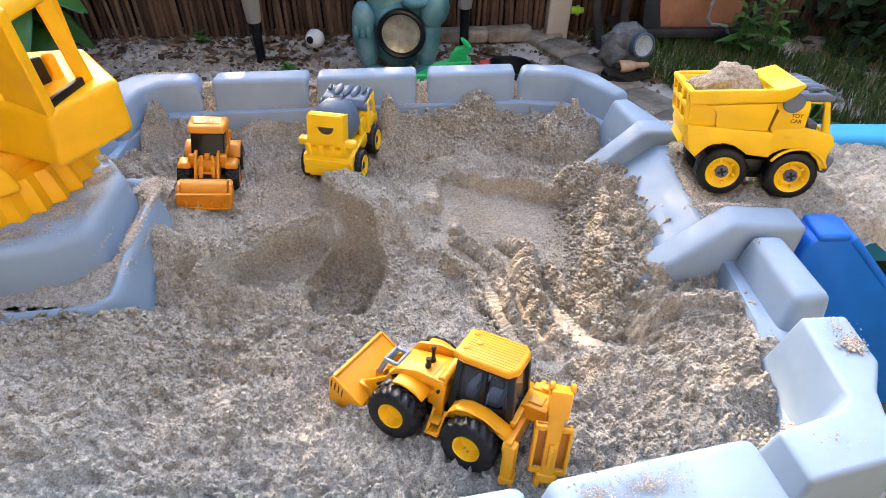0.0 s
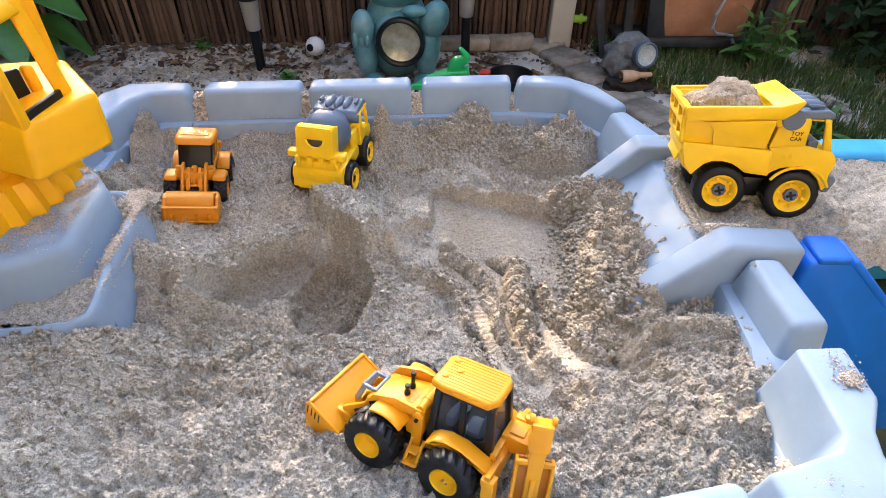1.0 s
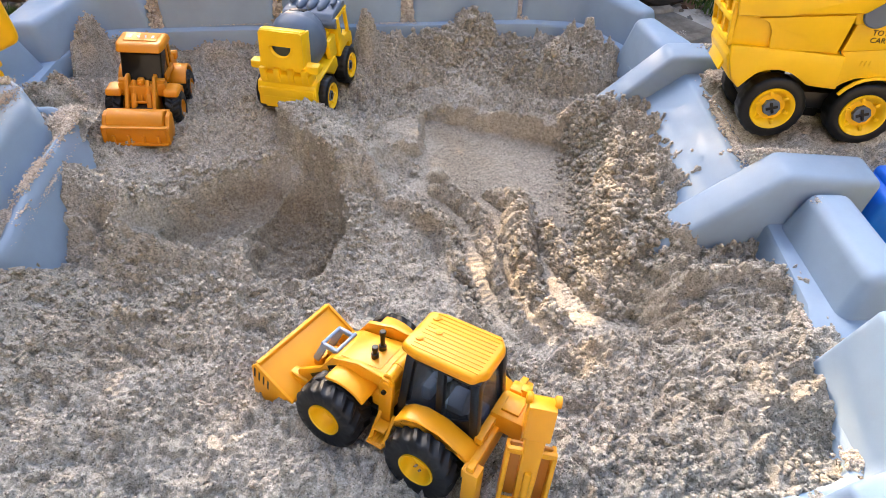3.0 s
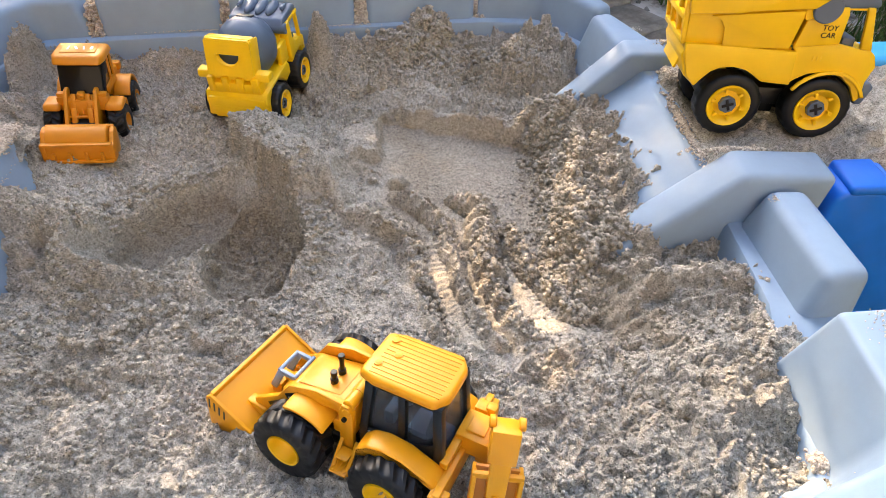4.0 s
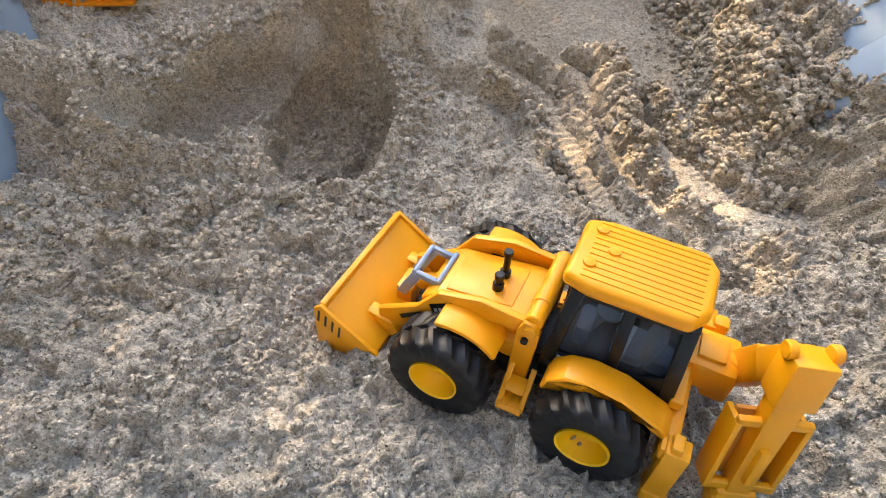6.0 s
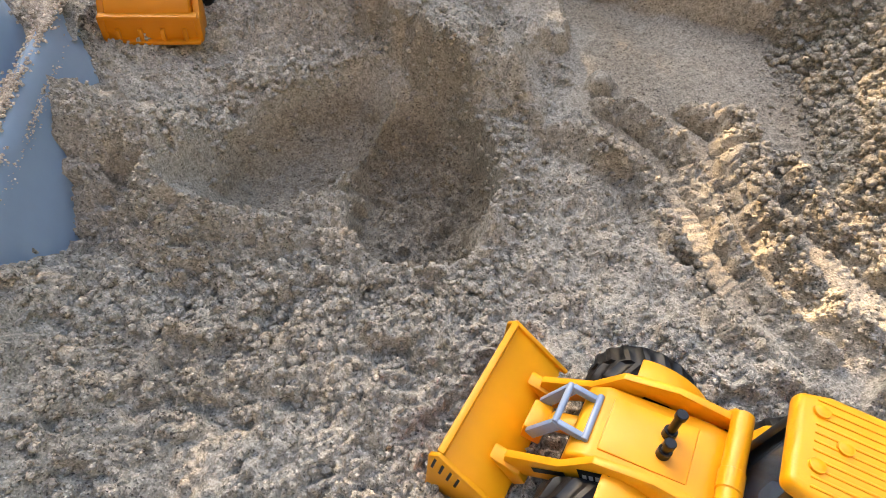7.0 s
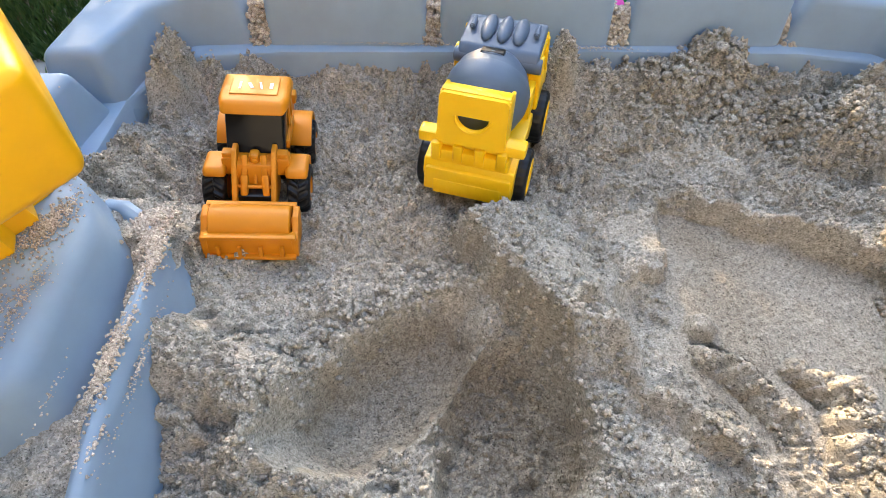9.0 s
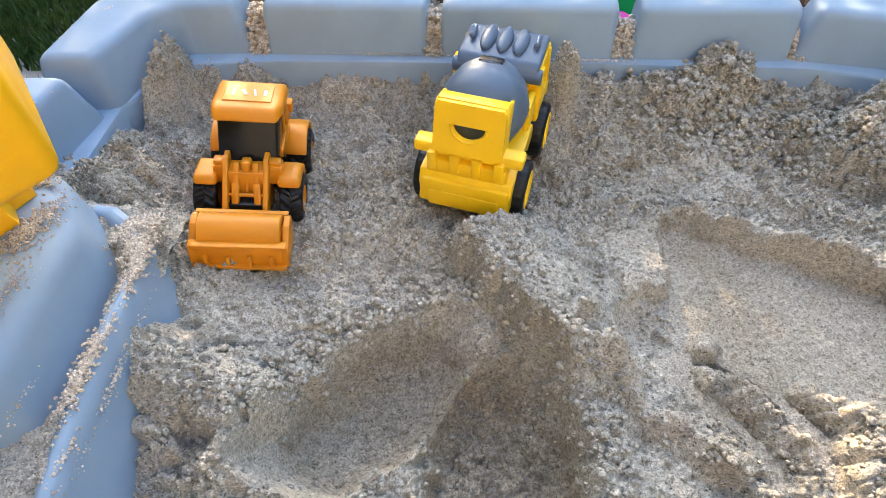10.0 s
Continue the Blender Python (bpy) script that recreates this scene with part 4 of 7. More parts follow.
    part("tilt_link", merge(*[beam((0.114, e * 0.0125, 0.060), (0.131, e * 0.0125, 0.062), 0.0035, 0.005) for e in (-1, 1)], rod(0.0019, 0.030, "y", 12, 0.115, 0, 0.0625), rod(0.0019, 0.027, "y", 12, 0.132, 0, 0.063), *[beam((0.130, e * 0.0125, 0.062), (0.143, e * 0.011, 0.036), 0.0035, 0.007) for e in (-1, 1)]), STEEL_BLUE, v, "steel blue tilt linkage of the bucket")
    part("tilt_ram", merge(beam((0.098, 0, 0.058), (0.135, 0, 0.040), 0.010, 0.010, 0.003), box(0.012, 0.02, 0.014, x=0.142, z=0.032)), AMBER, v)
    shell = [(0.180, 0.0405), (0.141, 0.014), (0.142, 0.006), (0.150, 0.0), (0.186, -0.001), (0.186, 0.002), (0.152, 0.004), (0.146, 0.009), (0.146, 0.0130), (0.183, 0.0380)]
    bucket = part("bucket", side(shell, -0.052, 0.050, 0.0007), AMBER, v)
    for y in (-0.0545, 0.0495):
        part("bucket_side", side([(0.180, 0.0430), (0.139, 0.0155), (0.140, 0.005), (0.150, -0.001), (0.187, -0.002), (0.186, 0.038)], y, y + 0.003, 0.0007), AMBER, bucket)
    part("bucket_rim", beam((0.1800, -0.052, 0.0408), (0.1800, 0.050, 0.0408), 0.0045, 0.0055, 0.0010), AMBER, bucket)
    for y in (-0.0275, 0.0275):
        part("bucket_bracket", side([(0.140, 0.012), (0.134, 0.020), (0.139, 0.027), (0.158, 0.030)], y - 0.005, y + 0.005, 0.001), AMBER, bucket)
    for i in range(4):
        part("hazard_stripe", side([(0.182 - 0.005 * i, 0.0385 - 0.003 * i), (0.1805 - 0.005 * i, 0.0375 - 0.003 * i), (0.1825 - 0.005 * i, 0.026 - 0.003 * i), (0.184 - 0.005 * i, 0.027 - 0.003 * i)], 0.0526, 0.0529, 0), BLACK, bucket)
    # cab
    def cab_post(p, q, w=0.0078):
        return beam(p, q, w, w, 0.0012)
    low, high = 0.050, 0.112
    lo = [(0.036, 0.025), (0.036, -0.025), (-0.033, -0.025), (-0.033, 0.025)]
    hi = [(0.030, 0.022), (0.030, -0.022), (-0.028, -0.022), (-0.028, 0.022)]
    cab = thing_part("cab", v, pose(0, 0, 0))
    cab["label"] = "black cab frame with clear windows"
    for (x, y), (u, w) in zip(lo, hi):
        part("cab_post", cab_post((x, y, low), (u, w, high)), BLACK, cab)
    for s in (1, -1):
        part("door_post", cab_post((0.000, s * 0.025, low), (0.002, s * 0.022, high), 0.0065), BLACK, cab)
        part("door_panel", box(0.044, 0.0035, 0.024, x=0.018, y=s * 0.0258, z=0.048, r=0.001), BLACK, cab)
        part("quarter_panel", side([(-0.034, 0.046), (-0.034, 0.078), (-0.022, 0.068), (-0.004, 0.060), (-0.004, 0.046)], s * 0.0255 - 0.001, s * 0.0255 + 0.001, 0.0006), BLACK, cab)
    part("cab_floor", box(0.075, 0.054, 0.010, x=0.0015, z=0.044, r=0.002), BLACK, cab)
    part("cab_ceiling", box(0.066, 0.050, 0.006, x=0.001, z=0.111, r=0.001), BLACK, cab)
    for s in (1, -1):
        for x0, x1 in ((-0.029, -0.003), (0.004, 0.032)):
            part("window", moved(side([(x0, 0.048), (x1, 0.048), (x1 - 0.002, 0.110), (x0 + 0.002, 0.110)], -0.0004, 0.0004, 0), y=s * 0.0235, rx=s * 3.2), GLASS, cab)
    part("windscreen", moved(box(0.001, 0.044, 0.060, r=0), x=0.0325, z=0.081, ry=-6), GLASS, cab)
    part("rear_window", moved(box(0.001, 0.044, 0.060, r=0), x=-0.0305, z=0.081, ry=5), GLASS, cab)
    part("seat", merge(box(0.020, 0.026, 0.008, x=-0.006, z=0.058, r=0.003), box(0.007, 0.026, 0.026, x=-0.018, z=0.071, r=0.003, ry=-10), box(0.010, 0.022, 0.016, x=0.022, z=0.06, r=0.003), beam((0.018, 0, 0.06), (0.012, 0, 0.078), 0.004, 0.004), rod(0.008, 0.002, "z", 16, 0.011, 0, 0.079), box(0.014, 0.018, 0.012, x=-0.024, y=0.0, z=0.055, r=0.003)), SEAT, cab, "grey-blue driver's seat and wheel inside")
    lettering("truck_print", "TRUCK", 0.0090, PRINT_WHITE, cab, pose(0.022, 0.0278, 0.0545, 90, 0, 180))
    for i in range(4):
        part("vent_line", box(0.010, 0.0006, 0.0009, x=0.030, y=0.0278, z=0.0465 + 0.0026 * i, r=0), SLATE, cab)
    roof_outline = [(-0.034, 0.016), (-0.026, 0.0275), (0.026, 0.0275), (0.040, 0.0235), (0.040, -0.0235), (0.026, -0.0275), (-0.026, -0.0275), (-0.034, -0.016)]
    roof = part("cab_roof", loft(grow(roof_outline, 0.001), roof_outline, 0.112, 0.1215, 0.0035, 3), AMBER, v, "ribbed amber yellow cab roof")
    for i in range(11):
        part("roof_rib", box(0.060, 0.0014, 0.0014, x=0.002, y=-0.022 + 0.0044 * i, z=0.1214, r=0.0004, seg=1), AMBER, roof)
    knobs = [moved(lathe([(0, 0.0), (0.0022, 0.0), (0.0026, -0.0003), (0.0034, -0.0003), (0.0036, -0.0022)], 16), x=x, y=y, z=0.1232) for x, y in ((0.030, 0.012), (0.020, -0.002), (0.030, -0.016))]
    for k in knobs:
        part("roof_ring", k, AMBER, roof)
    # rear mudguards, steps and frame
    for s in (1, -1):
        y0, y1 = sorted((s * 0.0285, s * 0.0475))
        guard = side([(0.034, 0.048), (0.031, 0.058), (0.022, 0.066), (0.009, 0.0695), (-0.010, 0.0675), (-0.034, 0.057), (-0.041, 0.050), (-0.041, 0.046), (-0.030, 0.051), (-0.010, 0.0642), (0.008, 0.0662), (0.019, 0.0630), (0.028, 0.056), (0.030, 0.048)], y0, y1, 0.002, 3)
        part("rear_mudguard", guard, AMBER, v)
        st = [box(0.016, 0.014, 0.0025, x=0.047, y=s * 0.046, z=0.020, r=0.0006), box(0.012, 0.012, 0.0025, x=0.047, y=s * 0.040, z=0.031, r=0.0006)]
        for dx in (-0.007, 0.007):
            st.append(beam((0.047 + dx, s * 0.050, 0.018), (0.047 + dx, s * 0.031, 0.040), 0.002, 0.0035, 0.0005))
        for i in range(4):
            st.append(box(0.0016, 0.010, 0.001, x=0.0415 + 0.0036 * i, y=s * 0.046, z=0.0217, r=0))
        part("step", merge(*st), AMBER, v)
        part("stabiliser", merge(box(0.013, 0.013, 0.046, x=-0.0455, y=s * 0.051, z=0.031, r=0.0015), box(0.015, 0.016, 0.010, x=-0.046, y=s * 0.051, z=0.005, r=0.0015), box(0.006, 0.010, 0.006, x=-0.044, y=s * 0.051, z=0.056, r=0.001)), AMBER, v)
    part("rear_frame", merge(box(0.009, 0.110, 0.010, x=-0.041, z=0.047, r=0.0015), box(0.006, 0.092, 0.022, x=-0.041, z=0.034, r=0.001), box(0.007, 0.06, 0.007, x=-0.038, z=0.058, r=0.001), *[box(0.012, 0.012, 0.014, x=-0.044, y=s * 0.036, z=0.058, r=0.0015) for s in (-1,)]), AMBER, v)
    # digger arm, swung to one side on its turret
    swing = pose(-0.068, -0.014, 0, 0, 0, 110)

    def swung(bm):
        bmesh.ops.transform(bm, matrix=swing, verts=bm.verts)
        return bm
    part("turret", merge(box(0.030, 0.030, 0.020, x=-0.050, y=-0.012, z=0.056, r=0.002), box(0.016, 0.024, 0.030, x=-0.060, y=-0.013, z=0.050, r=0.003), box(0.010, 0.010, 0.020, x=-0.052, y=-0.036, z=0.058, r=0.003)), AMBER, v)
    part("turret_cap", merge(box(0.016, 0.018, 0.003, x=-0.050, y=-0.012, z=0.067, r=0.001), rod(0.007, 0.006, "z", 20, -0.066, -0.012, 0.064)), AMBER, v)
    boom = part("boom", swung(merge(beam((-0.004, 0, 0.050), (0.016, 0, 0.086), 0.013, 0.020, 0.0015), beam((0.012, 0, 0.078), (0.034, 0, 0.112), 0.013, 0.019, 0.0015))), AMBER, v)
    part("decal", swung(beam((0.001, 0.0068, 0.060), (0.018, 0.0068, 0.089), 0.0006, 0.011, 0)), BLACK, boom, "black sticker with red and white print")
    lettering("boom_print", "TRUCK", 0.0064, PRINT_RED, boom, swing @ Matrix.Translation((0.0095, 0.0073, 0.0745)) @ pose(0, 0, 0, 90, -60, 180))
    top, foot = Vector((0.034, 0, 0.121)), Vector((0.056, -0.004, 0.020))
    dip = part("dipper", swung(merge(beam(top.lerp(foot, 0.05), foot, 0.0165, 0.013, 0.0015, tw=0.8, th=0.8), beam(top.lerp(foot, 0.02), top.lerp(foot, 0.30), 0.021, 0.018, 0.0015), beam(top.lerp(foot, 0.60), top.lerp(foot, 0.86), 0.006, 0.019, 0.002))), AMBER, v)
    for s in (-1, 1):
        part("dipper_ear", swung(moved(rod(0.0048, 0.005, "y", 16), top.x - 0.001, s * 0.0105, top.z - 0.001)), AMBER, dip)
    part("arm_bucket", swung(merge(*[beam(top.lerp(foot, 0.47) + Vector((-0.004, s * 0.0175, 0)), top.lerp(foot, 0.97) + Vector((-0.004, s * 0.0175, 0)), 0.0035, 0.016, 0.0008) for s in (-1, 1)], beam(top.lerp(foot, 0.45) + Vector((0.002, -0.019, 0)), top.lerp(foot, 0.45) + Vector((0.002, 0.019, 0)), 0.004, 0.006, 0.001), beam(top.lerp(foot, 0.93) + Vector((0.002, -0.019, 0)), top.lerp(foot, 0.93) + Vector((0.002, 0.019, 0)), 0.004, 0.007, 0.001))), AMBER, dip)
    part("bucket_inside", swung(beam(top.lerp(foot, 0.46) + Vector((-0.007, 0, 0)), top.lerp(foot, 0.95) + Vector((-0.007, 0, 0)), 0.033, 0.003, 0.0005)), SHADED_ORANGE, dip, "shaded orange inside of the arm bucket")
    part("knuckle", swung(merge(box(0.012, 0.022, 0.012, x=foot.x, y=foot.y, z=foot.z - 0.001, r=0.002), *[box(0.012, 0.006, 0.014, x=foot.x + 0.001, y=foot.y + d, z=foot.z - 0.008, r=0.0015) for d in (-0.009, 0.009)])), AMBER, dip)
    return v


def make_loader(m):
    v = thing("toy_loader", m, "orange plastic toy wheel loader with dark cab and roller front", "toy vehicle", "toy vehicles in the sandbox")
    for x in (0.0, -0.080):
        for s in (1, -1):
            wheel(v, x, s * 0.0415, 0.0255, 0.0270, 0.023, ORANGE, s, "farm", 16)
    part("chassis", merge(box(0.13, 0.034, 0.016, x=-0.035, z=0.030), box(0.05, 0.05, 0.02, x=-0.04, z=0.034)), BLACK, v)
    part("front_body", merge(box(0.030, 0.040, 0.046, x=0.002, z=0.042, r=0.002, tx=0.8), box(0.016, 0.066, 0.020, x=-0.002, z=0.056, r=0.0015), box(0.012, 0.010, 0.012, x=0.004, y=0, z=0.068, r=0.003), rod(0.0028, 0.003, "x", 12, 0.011, 0.001, 0.068), *[box(0.010, 0.012, 0.008, x=-0.001, y=e * 0.026, z=0.067, r=0.001) for e in (-1, 1)]), ORANGE, v)
    for s in (1, -1):
        part("front_mudguard", merge(box(0.038, 0.024, 0.010, x=-0.002, y=s * 0.040, z=0.054, r=0.004, seg=3, tx=0.8, ty=0.9), box(0.006, 0.024, 0.018, x=-0.019, y=s * 0.040, z=0.045, r=0.002)), ORANGE, v)
        part("rear_mudguard", arch(0.029, 0.0335, 25, 165, min(s * 0.027, s * 0.050), max(s * 0.027, s * 0.050), -0.080, 0.029), ORANGE, v)
        part("lift_arm", side([(-0.010, 0.070), (-0.006, 0.077), (0.006, 0.076), (0.018, 0.062), (0.040, 0.034), (0.040, 0.020), (0.028, 0.022), (0.014, 0.044), (0.000, 0.062)], s * 0.019 - 0.0025, s * 0.019 + 0.0025, 0.001), ORANGE, v)
        part("piston", merge(beam((0.006, s * 0.009, 0.072), (0.016, s * 0.010, 0.052), 0.006, 0.006, 0.0015), beam((0.015, s * 0.010, 0.054), (0.026, s * 0.011, 0.034), 0.0075, 0.009, 0.002)), ORANGE, v)
    part("link", merge(rod(0.002, 0.034, "y", 12, 0.022, 0, 0.044), beam((0.004, 0, 0.070), (0.018, 0, 0.044), 0.003, 0.004)), ORANGE, v)
    part("rear_hood", merge(side([(-0.052, 0.036), (-0.052, 0.072), (-0.085, 0.074), (-0.114, 0.068), (-0.120, 0.055), (-0.120, 0.034)], -0.026, 0.026, 0.003, 3), box(0.014, 0.060, 0.012, x=-0.112, z=0.066, r=0.002)), ORANGE, v)
    cab = part("cab", merge(side([(-0.006, 0.060), (-0.004, 0.066), (-0.024, 0.1085), (-0.070, 0.1085), (-0.072, 0.062)], -0.0285, 0.0285, 0.003, 3)), DARK_GLASS, v, "dark tinted cab windows")
    posts = []
    for s in (1, -1):
        posts += [beam((-0.050, s * 0.029, 0.064), (-0.055, s * 0.0285, 0.108), 0.003, 0.006), beam((-0.070, s * 0.029, 0.062), (-0.070, s * 0.0285, 0.108), 0.003, 0.008), box(0.05, 0.004, 0.010, x=-0.045, y=s * 0.0295, z=0.066, r=0.001)]
    for piece in posts:
        part("cab_post", piece, ORANGE, cab)
    roof = part("cab_roof", merge(loft([(-0.076, -0.035), (-0.028, -0.035), (-0.010, -0.031), (-0.010, 0.031), (-0.028, 0.035), (-0.076, 0.035)], [(-0.070, -0.032), (-0.030, -0.0325), (-0.018, -0.028), (-0.018, 0.028), (-0.030, 0.0325), (-0.070, 0.032)], 0.1055, 0.1170, 0.004, 3), moved(loft([(-0.062, -0.023), (-0.030, -0.023), (-0.030, 0.023), (-0.062, 0.023)], [(-0.062, -0.023), (-0.030, -0.023), (-0.030, 0.023), (-0.062, 0.023)], 0.1168, 0.1182, 0.0006, 1))), ORANGE, v)
    for i, w in enumerate((0.006, 0.004, 0.006, 0.004)):
        part("print_bar", box(0.010 + 0.003 * (i % 2), w * 0.55, 0.0004, x=-0.045, y=0.016 - 0.010 * i, z=0.1186, r=0, rz=12 * (i % 3)), PRINT_WHITE, roof, "worn white print")
    # the roller in its frame
    frame_bits = [box(0.006, 0.088, 0.026, x=0.078, z=0.020, r=0.001, ry=-4), box(0.036, 0.088, 0.006, x=0.063, z=0.007, r=0.001)]
    for s in (1, -1):
        frame_bits.append(side([(0.044, 0.006), (0.045, 0.040), (0.050, 0.044), (0.063, 0.042), (0.073, 0.032), (0.082, 0.031), (0.082, 0.006)], s * 0.0425 - 0.003, s * 0.0425 + 0.003, 0.001))
    frame_bits += [box(0.004, 0.004, 0.014, x=0.0840, y=y, z=0.014, r=0.001) for y in (-0.030, -0.010, 0.010, 0.030)]
    frame_bits += [box(0.008, 0.086, 0.004, x=0.083, z=0.0075, r=0.001), box(0.008, 0.088, 0.004, x=0.081, z=0.032, r=0.001), box(0.006, 0.086, 0.006, x=0.046, z=0.041, r=0.001)]
    rf = part("roller_frame", merge(*frame_bits), ORANGE, v)
    part("roller", merge(rod(0.0185, 0.076, "y", 36, 0.060, 0, 0.030, 0.06), rod(0.006, 0.090, "y", 16, 0.060, 0, 0.031)), ORANGE, rf)
    return v


def chassis_kit(v, base, r, half, rim):
    for x in (0.0, base):
        for s in (1, -1):
            wheel(v, x, s * (half - r * 0.38), r * 0.97, r, r * 0.80, rim, s, "road", 22)
    part("chassis", merge(box(base + 0.05, half * 1.1, r * 0.55, x=base / 2, z=r * 1.1, r=0.002), rod(r * 0.16, half * 1.7, "y", 12, 0, 0, r), rod(r * 0.16, half * 1.7, "y", 12, base, 0, r), box(0.03, half * 0.8, r * 0.7, x=base / 2, z=r * 0.8, r=0.003)), BLACK, v)


def visor(parent, x, z, half, length):
    """The slate roof cap with three ribs, two horns and round hinge caps."""
    cap = [side([(x - length, z - 0.020), (x - length - 0.002, z - 0.006), (x - length + 0.006, z + 0.002), (x - 0.006, z + 0.005), (x + 0.004, z + 0.001), (x + 0.006, z - 0.006), (x - 0.004, z - 0.008), (x - length + 0.012, z - 0.009), (x - length + 0.010, z - 0.020)], -half, half, 0.003, 3)]
    cap += [rod(0.008, half * 2 + 0.008, "y", 24, x - length + 0.004, 0, z - 0.012)]
    roof = part("roof_cap", merge(*cap), SLATE, parent, "slate grey roof cap")
    for y in (-0.4, 0.0, 0.4):
        e = bmesh.new()
        bmesh.ops.create_icosphere(e, subdivisions=3, radius=1)
        bmesh.ops.transform(e, matrix=Matrix.Translation((x - length * 0.40, y * half, z + 0.0045)) @ Matrix.Diagonal((length * 0.40, half * 0.19, 0.0075, 1)), verts=e.verts)
        part("roof_rib", e, SLATE, roof)
    for s in (-1, 1):
        part("horn", merge(rod(0.0032, 0.012, "x", 12, x - length * 0.42, s * half * 0.80, z + 0.0075), rod(0.0022, 0.020, "x", 12, x - length * 0.38, s * half * 0.80, z + 0.0075)), SLATE, roof)


def road_cab(v, x0, x1, half, z0, z1, print_it):
    """A rounded cab with open side windows, from x0 to x1."""
    bits = []
    n = x1 - x0
    for s in (1, -1):
        y0, y1 = sorted((s * half, s * (half - 0.006)))
        bits.append(side([(x0, z0), (x0, z1), (x0 + n * 0.20, z1), (x0 + n * 0.27, z0 + (z1 - z0) * 0.54), (x0 + n * 0.45, z0 + (z1 - z0) * 0.40), (x0 + n * 0.84, z0 + (z1 - z0) * 0.36), (x0 + n * 0.98, z0 + (z1 - z0) * 0.30), (x1, z0 + (z1 - z0) * 0.10), (x1 - n * 0.03, z0 - 0.006), (x1 - n * 0.14, z0 + 0.004), (x1 - n * 0.34, z0 + 0.010), (x0 + n * 0.40, z0 + 0.008), (x0 + n * 0.16, z0 - 0.008)], y0, y1, 0.0022, 2))
        bits.append(beam((x0 + n * 0.80, s * (half - 0.003), z0 + (z1 - z0) * 0.34), (x0 + n * 0.74, s * (half - 0.004), z1), 0.006, 0.006, 0.0015))
    bits.append(box(0.010, half * 2 - 0.004, (z1 - z0) * 0.44, x=x1 - 0.008, z=z0 + (z1 - z0) * 0.12, r=0.003))
    bits.append(box(n * 0.9, half * 2 - 0.006, 0.006, x=x0 + n * 0.5, z=z1 - 0.004, r=0.002))
    bits.append(box(0.008, half * 2 - 0.006, z1 - z0, x=x0 + 0.004, z=(z0 + z1) / 2, r=0.002))
    bits.append(box(n * 0.5, half * 2 - 0.01, 0.004, x=x0 + n * 0.5, z=z0 + (z1 - z0) * 0.34, r=0.001))
    c = part("cab", merge(*bits), YELLOW, v)
    part("bumper", merge(box(0.014, half * 2 - 0.004, 0.018, x=x1 + 0.004, z=z0 - 0.010, r=0.004, ry=-12)), SLATE, v)
    part("dashboard", box(0.014, half * 1.6, 0.012, x=x0 + n * 0.62, z=z0 + (z1 - z0) * 0.42, r=0.003), SLATE, c)
    if print_it:
        lettering("toy_print", "TOY\nCAR", 0.0062, BLACK, c, pose(x0 + n * 0.17, -half - 0.0003, z0 + (z1 - z0) * 0.58, 90, 0, 0))
    return c


